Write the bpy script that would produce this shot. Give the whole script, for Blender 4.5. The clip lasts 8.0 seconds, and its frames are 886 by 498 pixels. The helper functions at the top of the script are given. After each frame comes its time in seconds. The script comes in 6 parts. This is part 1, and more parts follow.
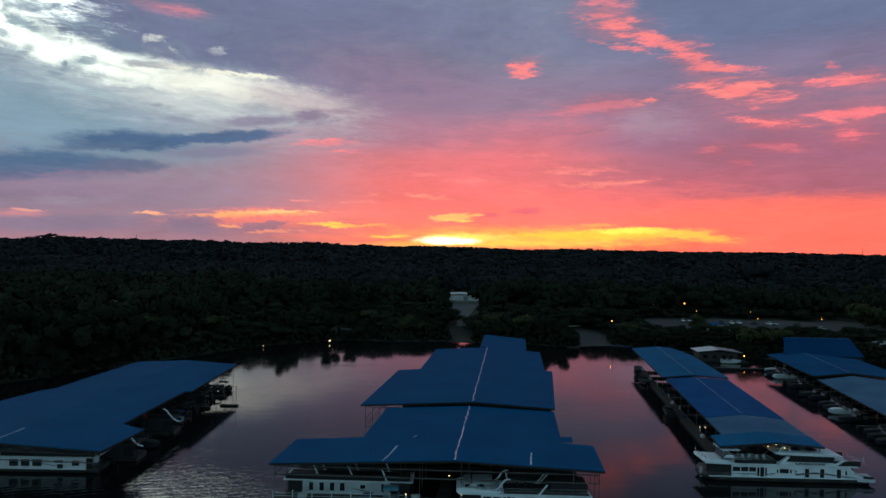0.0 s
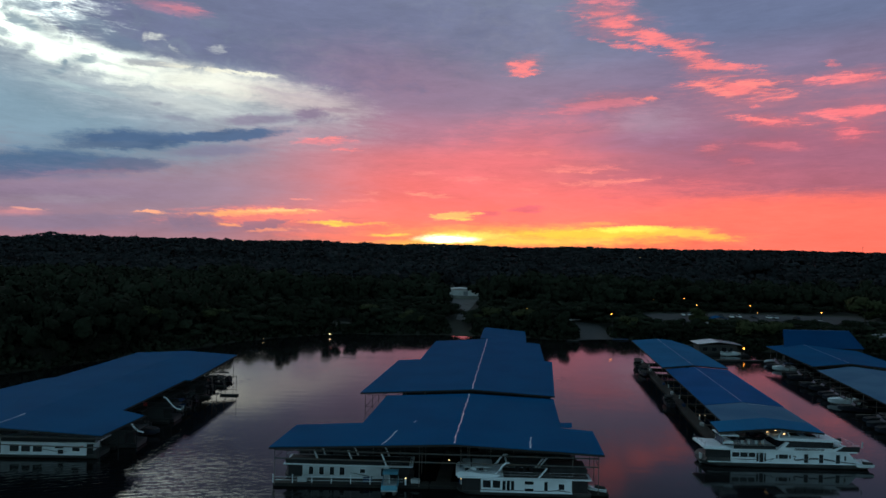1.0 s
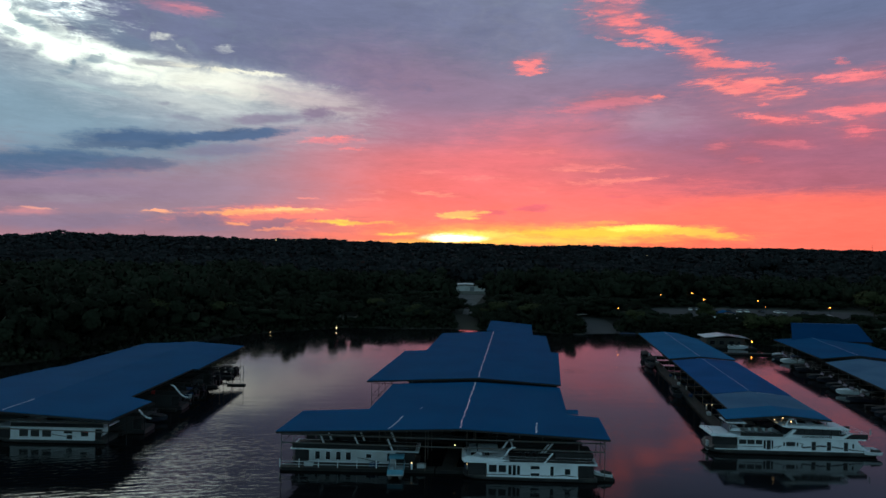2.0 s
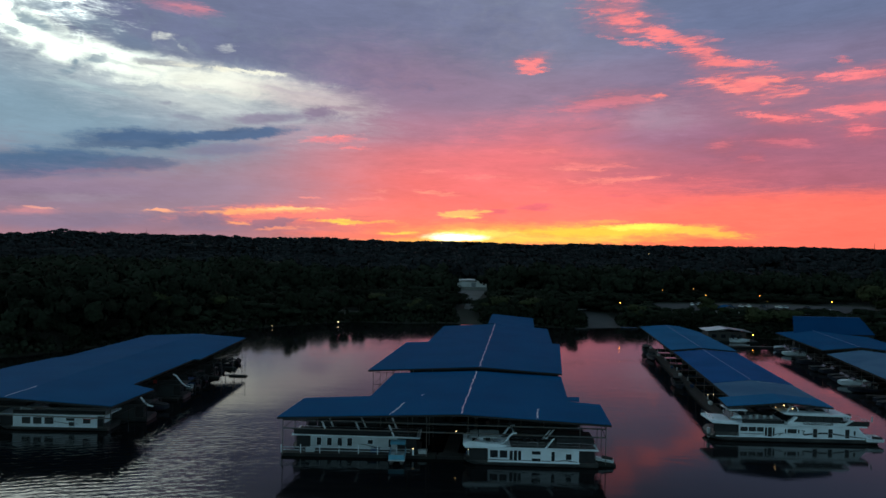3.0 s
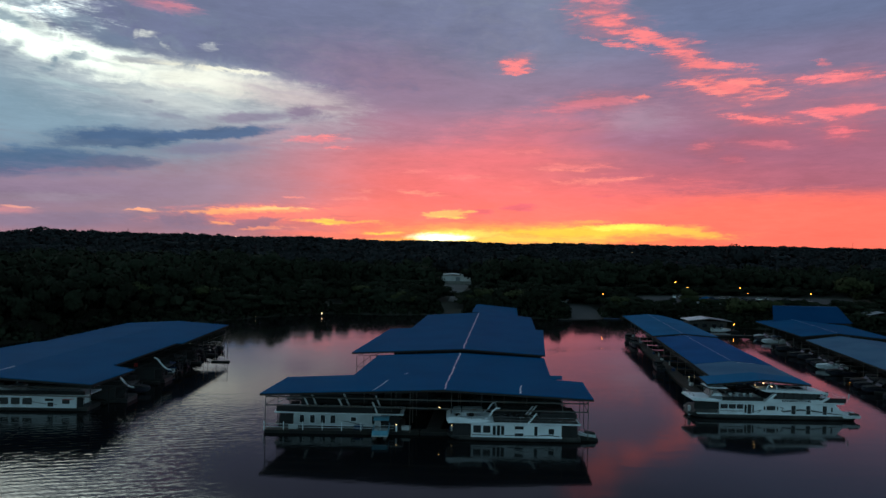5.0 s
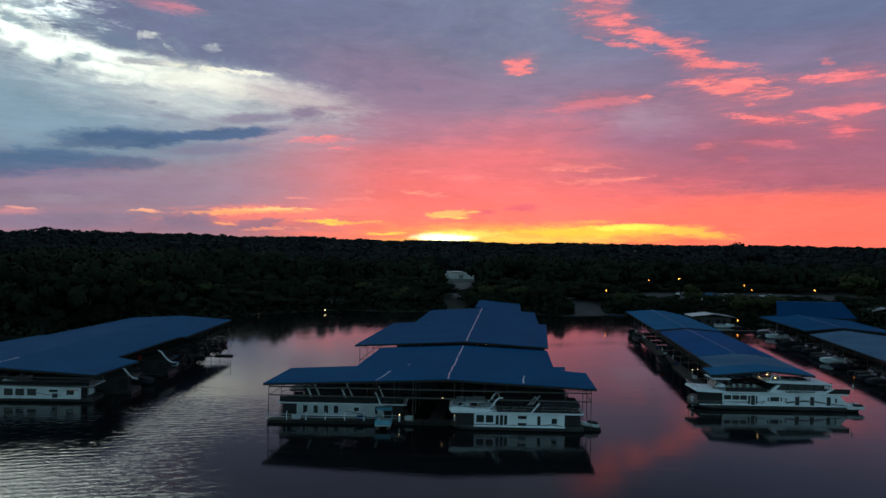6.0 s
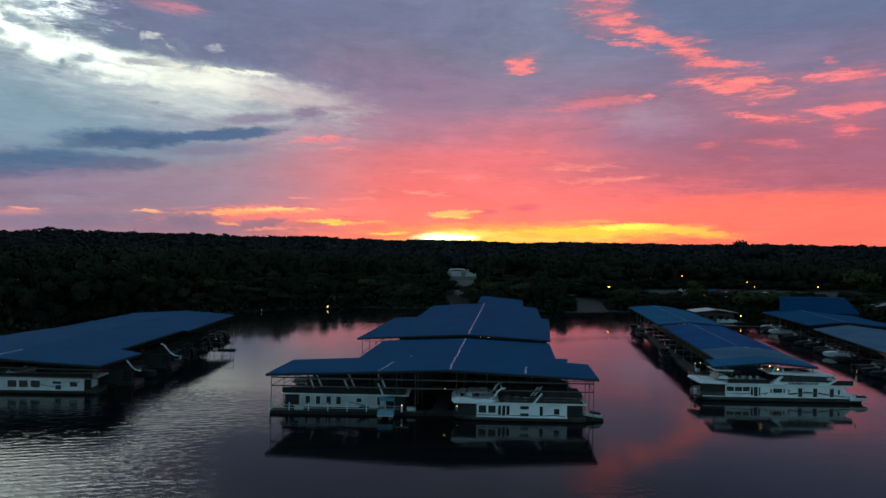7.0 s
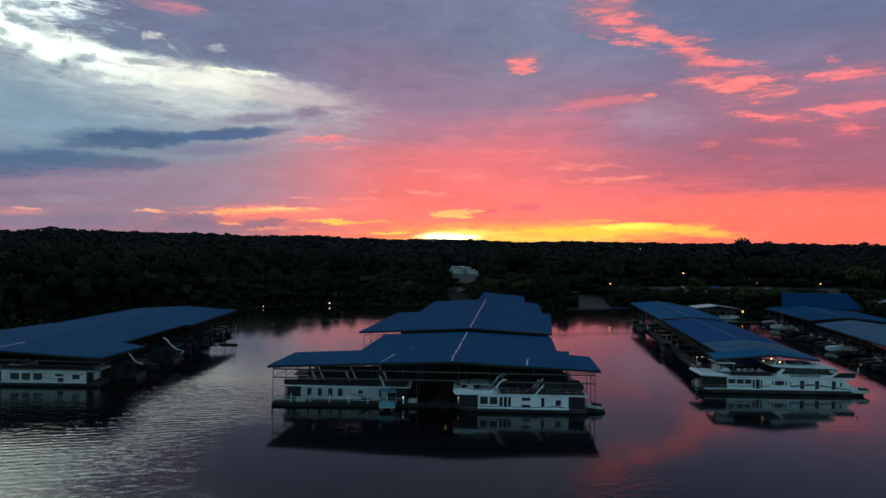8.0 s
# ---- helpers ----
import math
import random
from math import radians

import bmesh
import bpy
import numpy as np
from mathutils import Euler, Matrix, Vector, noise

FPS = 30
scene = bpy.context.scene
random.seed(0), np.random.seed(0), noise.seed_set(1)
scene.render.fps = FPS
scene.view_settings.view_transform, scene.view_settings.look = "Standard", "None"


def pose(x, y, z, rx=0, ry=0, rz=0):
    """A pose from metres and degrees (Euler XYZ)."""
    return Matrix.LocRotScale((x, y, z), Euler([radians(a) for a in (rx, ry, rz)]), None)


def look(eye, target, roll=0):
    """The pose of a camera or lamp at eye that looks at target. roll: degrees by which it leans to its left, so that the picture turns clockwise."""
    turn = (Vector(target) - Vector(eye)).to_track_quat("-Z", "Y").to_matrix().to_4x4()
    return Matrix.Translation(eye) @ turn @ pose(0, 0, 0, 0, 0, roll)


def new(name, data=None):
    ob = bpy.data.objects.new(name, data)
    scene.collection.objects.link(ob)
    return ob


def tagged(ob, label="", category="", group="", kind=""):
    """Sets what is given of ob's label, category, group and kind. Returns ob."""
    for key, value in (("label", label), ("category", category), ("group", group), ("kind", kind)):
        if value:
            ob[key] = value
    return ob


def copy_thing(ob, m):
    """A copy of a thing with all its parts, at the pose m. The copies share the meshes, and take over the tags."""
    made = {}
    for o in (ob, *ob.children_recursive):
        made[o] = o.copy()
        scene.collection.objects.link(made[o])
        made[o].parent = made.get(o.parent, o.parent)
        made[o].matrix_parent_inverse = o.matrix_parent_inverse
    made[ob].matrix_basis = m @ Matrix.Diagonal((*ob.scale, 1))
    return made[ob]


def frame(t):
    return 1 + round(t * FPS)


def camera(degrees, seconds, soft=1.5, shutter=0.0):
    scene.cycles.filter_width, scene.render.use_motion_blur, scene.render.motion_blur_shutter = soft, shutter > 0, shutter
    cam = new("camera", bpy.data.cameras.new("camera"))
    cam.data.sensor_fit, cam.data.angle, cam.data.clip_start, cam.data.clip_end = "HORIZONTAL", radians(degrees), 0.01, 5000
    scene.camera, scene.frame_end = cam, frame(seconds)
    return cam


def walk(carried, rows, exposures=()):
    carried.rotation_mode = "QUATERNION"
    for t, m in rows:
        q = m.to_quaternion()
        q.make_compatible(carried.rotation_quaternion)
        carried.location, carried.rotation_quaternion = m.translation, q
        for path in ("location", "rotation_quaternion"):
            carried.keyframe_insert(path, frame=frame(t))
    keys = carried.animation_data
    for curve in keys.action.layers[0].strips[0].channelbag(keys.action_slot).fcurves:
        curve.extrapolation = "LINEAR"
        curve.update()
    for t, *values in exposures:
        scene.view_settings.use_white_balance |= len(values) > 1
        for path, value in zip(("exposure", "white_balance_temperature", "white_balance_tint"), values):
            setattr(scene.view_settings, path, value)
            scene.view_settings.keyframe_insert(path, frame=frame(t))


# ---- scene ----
# ---------------------------------------------------------------- camera
cam = camera(68.0, 8.0)
# seconds, place in metres, yaw, pitch, lean
PATH = [
    (0.0, -0.961, 0.718, 39.739, -0.064, 0.268, 1.142),
    (0.5, -0.880, 0.657, 38.630, -0.038, 0.193, 1.144),
    (1.0, -0.802, 0.598, 37.526, -0.047, 0.138, 1.112),
    (1.5, -0.726, 0.542, 36.433, 0.276, 0.092, 1.136),
    (3.0, -0.517, 0.390, 33.277, 0.675, -0.043, 1.052),
    (3.1, -0.504, 0.381, 33.078, 0.638, -0.025, 1.088),
    (3.2, -0.491, 0.371, 32.879, 0.032, -0.007, 1.123),
    (3.3, -0.479, 0.362, 32.680, -0.537, 0.011, 1.158),
    (3.4, -0.466, 0.353, 32.481, -1.015, 0.029, 1.194),
    (3.5, -0.453, 0.344, 32.282, -1.162, 0.047, 1.229),
    (4.0, -0.392, 0.301, 31.323, -0.973, 0.011, 1.099),
    (4.5, -0.334, 0.261, 30.403, -0.813, -0.014, 1.096),
    (6.0, -0.176, 0.155, 27.905, -0.392, 0.011, 1.006),
    (6.5, -0.129, 0.125, 27.166, -0.286, -0.002, 0.978),
    (7.0, -0.085, 0.098, 26.476, -0.171, -0.011, 0.920),
    (7.5, -0.043, 0.073, 25.836, -0.094, -0.037, 0.877),
    (8.0, -0.005, 0.051, 25.245, -0.015, -0.053, 0.861),
]
walk(cam, [(t, pose(x, y, z, 90 + pitch, 0, yaw) @ pose(0, 0, 0, 0, 0, lean)) for t, x, y, z, yaw, pitch, lean in PATH])

# ---------------------------------------------------------------- sky and light
def lin(r, g, b):
    """Linear colour from 0-255 display values."""
    return tuple(((c / 255 + 0.055) / 1.055) ** 2.4 if c > 10 else c / 255 / 12.92 for c in (r, g, b)) + (1.0,)


world = bpy.data.worlds.new("dusk_sky")
scene.world = world
world.use_nodes = True
wt = world.node_tree
wt.nodes.clear()


def wn(kind, **props):
    n = wt.nodes.new(kind)
    for k, v in props.items():
        if k == "op":
            n.operation = v
        elif k == "dt":
            n.data_type = v
        elif k == "vt":
            n.vector_type = v
    return n


def wmath(op, a, b=0.0, c=0.0, clamp=False):
    n = wt.nodes.new("ShaderNodeMath")
    n.operation, n.use_clamp = op, clamp
    for i, v in enumerate((a, b, c)):
        if isinstance(v, (int, float)):
            n.inputs[i].default_value = v
        else:
            wt.links.new(v, n.inputs[i])
    return n.outputs[0]


def wsmooth(value, lo, hi):
    n = wt.nodes.new("ShaderNodeMapRange")
    n.interpolation_type = "SMOOTHSTEP"
    wt.links.new(value, n.inputs["Value"])
    n.inputs["From Min"].default_value, n.inputs["From Max"].default_value = lo, hi
    return n.outputs[0]


def wmix(fac, a, b):
    n = wt.nodes.new("ShaderNodeMix")
    n.data_type = "RGBA"
    for sock, v in ((n.inputs[0], fac), (n.inputs[6], a), (n.inputs[7], b)):
        if isinstance(v, (int, float, tuple)):
            sock.default_value = v
        else:
            wt.links.new(v, sock)
    return n.outputs[2]


def wramp(value, lo, hi, stops):
    fac = wmath("DIVIDE", wmath("SUBTRACT", value, lo), hi - lo, clamp=True)
    n = wt.nodes.new("ShaderNodeValToRGB")
    n.color_ramp.interpolation = "EASE"
    el = n.color_ramp.elements
    while len(el) < len(stops):
        el.new(0.5)
    for e, (p, col) in zip(el, stops):
        e.position, e.color = (p - lo) / (hi - lo), lin(*col)
    wt.links.new(fac, n.inputs[0])
    return n.outputs[0]


coord = wn("ShaderNodeTexCoord")
axes = wn("ShaderNodeSeparateXYZ")
wt.links.new(coord.outputs["Generated"], axes.inputs[0])
AZ = wmath("MULTIPLY", wmath("ARCTAN2", axes.outputs[0], axes.outputs[1]), 57.2958)
EL = wmath("MULTIPLY", wmath("ARCSINE", axes.outputs[2]), 57.2958)
sky_pos = wn("ShaderNodeCombineXYZ")
wt.links.new(AZ, sky_pos.inputs[0])
wt.links.new(EL, sky_pos.inputs[1])


def wnoise(scale_x, scale_y, detail, rough, distortion=0.0, shift=0.0):
    m = wn("ShaderNodeMapping")
    m.inputs["Scale"].default_value = (scale_x, scale_y, 1)
    m.inputs["Location"].default_value = (shift, shift * 0.7, shift)
    m.inputs["Rotation"].default_value = (0, 0, radians(-4))
    wt.links.new(sky_pos.outputs[0], m.inputs[0])
    n = wn("ShaderNodeTexNoise")
    n.inputs["Scale"].default_value = 1.0
    n.inputs["Detail"].default_value = detail
    n.inputs["Roughness"].default_value = rough
    n.inputs["Distortion"].default_value = distortion
    wt.links.new(m.outputs[0], n.inputs["Vector"])
    return n


streaks = wnoise(0.30, 1.5, 7, 0.62, 0.5, 3.1)
billow = wnoise(0.12, 0.32, 6, 0.58, 0.4, 9.4)
warp = wnoise(0.22, 0.5, 4, 0.6, 0.0, 17.0)
offset = wn("ShaderNodeVectorMath", op="MULTIPLY_ADD")
wt.links.new(warp.outputs["Color"], offset.inputs[0])
offset.inputs[1].default_value = (0.8, 0.4, 0)
offset.inputs[2].default_value = (-0.4, -0.2, 0)
curl = wnoise(0.9, 1.9, 5, 0.65, 0.3, 31.0)
flutter = wn("ShaderNodeVectorMath", op="MULTIPLY_ADD")
wt.links.new(curl.outputs["Color"], flutter.inputs[0])
flutter.inputs[1].default_value = (1.5, 0.6, 0)
flutter.inputs[2].default_value = (-0.75, -0.3, 0)
swayed = wn("ShaderNodeVectorMath", op="ADD")
wt.links.new(sky_pos.outputs[0], swayed.inputs[0])
wt.links.new(flutter.outputs[0], swayed.inputs[1])
bent = wn("ShaderNodeVectorMath", op="ADD")
wt.links.new(swayed.outputs[0], bent.inputs[0])
wt.links.new(offset.outputs[0], bent.inputs[1])
threads = wnoise(0.55, 3.4, 9, 0.72, 1.2, 23.0)
FRAY = wmath("ADD", wmath("SUBTRACT", streaks.outputs["Fac"], 0.5), wmath("MULTIPLY", wmath("SUBTRACT", threads.outputs["Fac"], 0.5), 0.9))

BODY = wmath("MULTIPLY_ADD", FRAY, 2.4, 0.78, clamp=True)
puffs = wnoise(0.42, 0.85, 8, 0.62, 0.7, 41.0)
PUFF = wmath("MULTIPLY_ADD", wmath("SUBTRACT", puffs.outputs["Fac"], 0.5), 1.9, wmath("MULTIPLY", FRAY, 0.35))

# the clear gradient: toward the sun, to its south and to its north
mid = wramp(EL, 0, 60, [(0.3, (255, 128, 96)), (1.6, (255, 122, 106)), (3.2, (252, 118, 114)), (5.5, (238, 114, 118)), (7.5, (216, 114, 126)),
                        (10.0, (170, 116, 142)), (13.0, (142, 118, 148)), (17.0, (122, 122, 152)), (23.0, (118, 126, 154)), (60.0, (90, 112, 130))])
south = wramp(EL, 0, 60, [(0.5, (160, 118, 136)), (1.6, (146, 116, 140)), (3.0, (152, 124, 146)), (5.5, (152, 128, 150)), (8.0, (136, 132, 156)),
                          (12.0, (140, 150, 172)), (17.0, (110, 118, 148)), (23.0, (98, 108, 138)), (60.0, (90, 112, 130))])
north = wramp(EL, 0, 60, [(0.3, (255, 112, 92)), (2.5, (255, 112, 102)), (4.3, (232, 106, 110)), (5.2, (172, 96, 118)), (8.0, (160, 100, 126)),
                          (11.0, (150, 108, 136)), (14.5, (126, 112, 146)), (18.0, (102, 110, 147)), (23.0, (94, 102, 136)), (60.0, (90, 112, 130))])
behind = wramp(EL, 0, 60, [(0.0, (130, 160, 176)), (8.0, (136, 174, 192)), (25.0, (114, 150, 170)), (60.0, (90, 112, 130))])
heaven = wmix(wsmooth(AZ, -2.0, -21.0), mid, south)
heaven = wmix(wsmooth(AZ, 5.0, 22.0), heaven, north)
heaven = wmix(wsmooth(wmath("ABSOLUTE", AZ), 42.0, 110.0), heaven, behind)


anchor = [bent.outputs[0], 0]


def cloud(az, el, width, height, tilt, colour, amount, soft, fray, gain=1.0, puff=False):
    """A bank of cloud at that azimuth and elevation, with half sizes in degrees and a frayed edge."""
    global heaven
    if anchor[1] % 8 == 7:
        # the banks are worked out in turn, a few at a time
        tie = wn("ShaderNodeVectorMath", op="MULTIPLY_ADD")
        wt.links.new(heaven, tie.inputs[0])
        tie.inputs[1].default_value = (1e-6, 1e-6, 0)
        wt.links.new(bent.outputs[0], tie.inputs[2])
        anchor[0] = tie.outputs[0]
    anchor[1] += 1
    m = wn("ShaderNodeMapping")
    m.vector_type = "TEXTURE"
    m.inputs["Location"].default_value = (az, el, 0)
    m.inputs["Rotation"].default_value = (0, 0, radians(tilt))
    m.inputs["Scale"].default_value = (width, height, 1)
    wt.links.new(anchor[0], m.inputs[0])
    r = wn("ShaderNodeVectorMath", op="LENGTH")
    wt.links.new(m.outputs[0], r.inputs[0])
    edge = wmath("MULTIPLY_ADD", PUFF if puff else FRAY, -2.2 * fray, r.outputs["Value"])
    n = wt.nodes.new("ShaderNodeMapRange")
    n.interpolation_type = "SMOOTHSTEP"
    wt.links.new(edge, n.inputs["Value"])
    n.inputs["From Min"].default_value, n.inputs["From Max"].default_value = 1.0 + 0.45 * soft, 1.0 - 0.75 * soft
    n.inputs["To Max"].default_value = amount
    mask = wmath("MULTIPLY", n.outputs[0], BODY) if fray >= 1.3 else n.outputs[0]
    heaven = wmix(mask, heaven, tuple(c * gain for c in lin(*colour)[:3]) + (1.0,))


cloud(-32.2, 24.2, 17.0, 3.14, 3, (214, 224, 228), 0.95, 1.00, 0.5, 7.0)  # unseen high white, added above the view to brighten the lake
cloud(-39.9, 19.9, 9.3, 3.25, -12, (228, 236, 236), 0.90, 1.10, 0.8, 4.6)  # second added high white, overbright for the lake's reflection
cloud(-32.0, 9.7, 13.07, 3.79, -3, (122, 147, 171), 0.92, 1.00, 0.4)  # blue veil
cloud(-20.2, 11.1, 11.93, 1.98, -4, (172, 176, 190), 0.60, 1.30, 0.4)  # pale veil
cloud(-22.8, 12.6, 11.10, 1.85, -6, (190, 196, 204), 0.65, 1.20, 0.5)  # pale veil
cloud(-11.2, 19.4, 20.46, 3.75, -2, (106, 110, 146), 0.80, 1.10, 0.5, 1, True)  # grey bank above the white
cloud(-16.7, 15.6, 12.25, 1.69, -5, (104, 108, 144), 0.75, 1.00, 0.8, 1, True)  # grey bank above the white
cloud(-4.9, 14.8, 8.36, 2.79, -4, (138, 112, 144), 0.60, 1.30, 0.4)  # mauve end of the bank
cloud(-33.0, 15.2, 3.58, 1.32, -16, (238, 246, 244), 1.00, 1.00, 0.5, 1.25, True)  # white break
cloud(-26.9, 13.9, 5.37, 1.14, -6, (236, 242, 240), 1.00, 1.00, 0.5, 1.22, True)  # white break
cloud(-19.6, 13.2, 6.59, 1.16, -2, (226, 224, 220), 0.95, 1.10, 0.4, 1.12, True)  # cream break
cloud(-12.3, 12.4, 5.05, 1.11, -5, (198, 180, 188), 0.75, 1.20, 0.5)  # cream tail
cloud(-21.3, 11.4, 4.65, 0.71, -5, (200, 202, 208), 0.50, 1.30, 0.6)  # pale fringe
cloud(-32.5, 17.1, 2.16, 0.47, 1, (122, 138, 162), 0.80, 0.90, 0.9, 1, True)  # grey fleck
cloud(-30.0, 16.3, 1.22, 0.41, -22, (120, 136, 160), 0.70, 0.90, 1.0, 1, True)  # grey fleck
cloud(-32.4, 15.6, 1.59, 0.44, -17, (116, 136, 160), 0.85, 0.80, 1.0, 1, True)  # grey fleck
cloud(-34.2, 14.9, 0.67, 0.24, -13, (126, 142, 164), 0.70, 0.80, 1.0, 1, True)  # grey fleck
cloud(-30.4, 12.9, 0.94, 0.27, 26, (124, 142, 164), 0.80, 0.80, 0.9, 1, True)  # grey fleck
cloud(-28.9, 13.8, 1.21, 0.36, 20, (118, 136, 158), 0.85, 0.80, 0.9, 1, True)  # grey fleck
cloud(-28.1, 16.2, 2.57, 0.71, -23, (112, 126, 152), 0.75, 1.00, 0.9, 1, True)  # grey fleck
cloud(-26.1, 15.3, 1.70, 0.46, -1, (104, 116, 146), 0.90, 0.80, 0.9, 1, True)  # grey fleck
cloud(-24.8, 14.2, 1.96, 0.25, 2, (134, 136, 158), 0.70, 0.90, 1.0, 1, True)  # grey fleck
cloud(-27.3, 13.8, 2.83, 0.17, -8, (176, 186, 196), 0.55, 1.00, 0.9)  # grey thread
cloud(-20.0, 12.4, 2.89, 0.18, -4, (192, 188, 196), 0.50, 1.00, 0.9)  # grey thread
cloud(-31.8, 13.2, 1.77, 0.20, -13, (186, 198, 208), 0.50, 1.00, 0.9)  # grey thread
cloud(-13.9, 12.9, 3.32, 0.18, -6, (174, 162, 178), 0.50, 1.00, 0.9)  # grey thread
cloud(-28.6, 11.6, 3.76, 0.25, -5, (150, 170, 186), 0.50, 1.00, 0.8)  # grey thread
cloud(-24.0, 16.1, 0.74, 0.25, 14, (226, 226, 226), 0.75, 1.30, 1.3, 1, True)  # white curl
cloud(-22.7, 15.6, 0.75, 0.18, -31, (206, 210, 214), 0.70, 1.30, 1.3, 1, True)  # white curl
cloud(-19.2, 15.9, 0.49, 0.30, 11, (196, 198, 208), 0.70, 1.30, 1.3, 1, True)  # white curl
cloud(-17.8, 14.2, 3.88, 0.18, -1, (240, 234, 224), 0.85, 0.90, 0.9, 1, True)  # white rim
cloud(-29.9, 11.9, 2.34, 0.21, -12, (172, 188, 200), 0.50, 1.00, 0.9)  # grey thread
cloud(-23.8, 11.1, 0.66, 0.13, -0, (140, 142, 164), 0.70, 0.80, 0.8)  # grey thread
cloud(-22.1, 10.2, 1.55, 0.22, -3, (136, 140, 164), 0.75, 0.80, 0.8)  # grey thread
cloud(-28.0, 9.8, 1.20, 0.17, 14, (138, 154, 176), 0.60, 0.80, 0.8)  # grey thread
cloud(-15.8, 10.6, 3.14, 0.46, 6, (132, 122, 152), 0.85, 0.70, 0.7)  # mauve streak
cloud(-11.4, 11.2, 1.67, 0.65, -0, (130, 112, 144), 0.85, 0.70, 0.6, 1, True)  # mauve streak
cloud(-9.4, 11.8, 1.69, 0.19, -1, (150, 124, 150), 0.60, 0.80, 0.8)  # mauve thread
cloud(-12.9, 9.7, 4.78, 0.56, 6, (168, 132, 154), 0.50, 1.10, 0.6)  # rose veil
cloud(-30.9, 6.7, 9.55, 1.42, 8, (118, 140, 166), 0.75, 1.20, 0.4)  # slate haze
cloud(-25.8, 8.2, 4.74, 0.83, 4, (70, 95, 134), 0.98, 0.55, 0.4)  # slate streak
cloud(-18.4, 9.1, 5.10, 0.50, 8, (72, 96, 136), 0.95, 0.55, 0.5)  # slate streak
cloud(-27.6, 7.6, 3.29, 0.34, 7, (82, 102, 136), 0.80, 0.70, 0.6)  # slate streak
cloud(-19.3, 7.8, 3.60, 0.46, 6, (122, 116, 148), 0.75, 0.80, 0.6)  # slate streak
cloud(-31.1, 5.9, 6.35, 1.13, 3, (76, 102, 140), 0.98, 0.60, 0.4)  # slate streak
cloud(-32.9, 5.0, 3.45, 0.37, 7, (72, 96, 136), 0.85, 0.70, 0.5)  # slate streak
cloud(-25.7, 6.2, 3.17, 0.57, 5, (86, 100, 134), 0.90, 0.60, 0.5)  # slate streak
cloud(-28.1, 5.5, 3.78, 0.21, 6, (126, 106, 136), 0.60, 0.80, 0.6)  # mauve underside
cloud(-30.9, 3.9, 11.24, 1.26, 3, (126, 110, 142), 0.80, 1.20, 0.4)  # mauve field
cloud(-21.4, 4.7, 12.82, 1.64, 2, (150, 124, 150), 0.50, 1.30, 0.4)  # mauve field
cloud(-30.5, 3.3, 5.40, 0.34, 3, (150, 134, 156), 0.50, 1.00, 0.6)  # grey band
cloud(-32.9, 2.2, 1.84, 0.29, 1, (214, 136, 146), 0.70, 1.00, 0.8)  # pink streak
cloud(-32.3, 2.5, 1.07, 0.10, -1, (240, 160, 150), 0.70, 0.80, 0.8)  # pink streak
cloud(-30.9, 1.6, 5.76, 0.68, 2, (132, 114, 142), 0.85, 0.80, 0.5)  # mauve bank
cloud(-27.1, 2.1, 2.80, 0.31, 0, (134, 116, 144), 0.70, 0.80, 0.7)  # mauve bank
cloud(-14.5, 2.6, 7.36, 0.81, 2, (255, 126, 116), 0.75, 1.00, 0.7)  # orange bank
cloud(-24.2, 2.6, 1.08, 0.16, 1, (255, 170, 140), 0.95, 0.70, 0.7)  # orange streak
cloud(-16.0, 2.9, 5.08, 0.28, 3, (255, 166, 120), 1.00, 0.70, 0.8)  # orange bank
cloud(-14.1, 3.1, 2.96, 0.14, 4, (255, 196, 140), 0.80, 0.80, 0.9)  # orange bank
cloud(-20.7, 2.0, 2.41, 0.55, 3, (134, 112, 140), 0.90, 0.60, 0.7, 1, True)  # purple lump
cloud(-15.6, 1.8, 3.26, 0.38, 6, (150, 110, 134), 0.85, 0.60, 0.9, 1, True)  # purple lump
cloud(-20.7, 1.4, 1.97, 0.32, 1, (140, 114, 140), 0.80, 0.70, 0.8)  # purple lump
cloud(-18.0, 1.8, 1.03, 0.12, -4, (255, 160, 120), 0.80, 0.80, 1.0)  # lit edge
cloud(-15.1, 1.4, 2.32, 0.14, 3, (250, 150, 126), 0.70, 0.80, 1.0)  # lit edge
cloud(-9.4, 2.2, 1.54, 0.24, 3, (255, 222, 90), 1.00, 0.70, 0.7)  # yellow streak
cloud(-8.3, 2.2, 3.65, 0.15, -0, (255, 176, 100), 0.80, 0.80, 0.9)  # orange streak
cloud(-4.4, 1.3, 1.47, 0.15, 3, (255, 206, 96), 0.90, 0.80, 0.8)  # yellow streak
cloud(-9.5, 1.0, 4.36, 0.29, 0, (255, 124, 110), 0.50, 1.00, 0.7)  # coral streak
cloud(-10.4, 9.1, 2.60, 0.28, 4, (228, 124, 138), 0.70, 0.90, 1.2)  # pink wisp
cloud(-9.5, 9.4, 1.60, 0.19, 6, (250, 134, 140), 0.80, 0.80, 1.2)  # pink wisp
cloud(-8.5, 8.5, 1.33, 0.12, -0, (236, 128, 138), 0.70, 0.80, 1.2)  # pink wisp
cloud(-12.1, 4.2, 0.76, 0.10, -2, (240, 140, 138), 0.70, 0.80, 0.9)  # pink wisp
cloud(-23.2, 18.5, 2.94, 0.46, -2, (180, 120, 146), 0.55, 1.00, 1.0)  # mauve fleck
cloud(-22.1, 18.5, 1.63, 0.17, 2, (206, 126, 146), 0.60, 0.90, 1.1)  # mauve fleck
cloud(29.3, 7.7, 8.81, 2.38, -2, (160, 96, 124), 0.75, 0.90, 0.5)  # mauve field
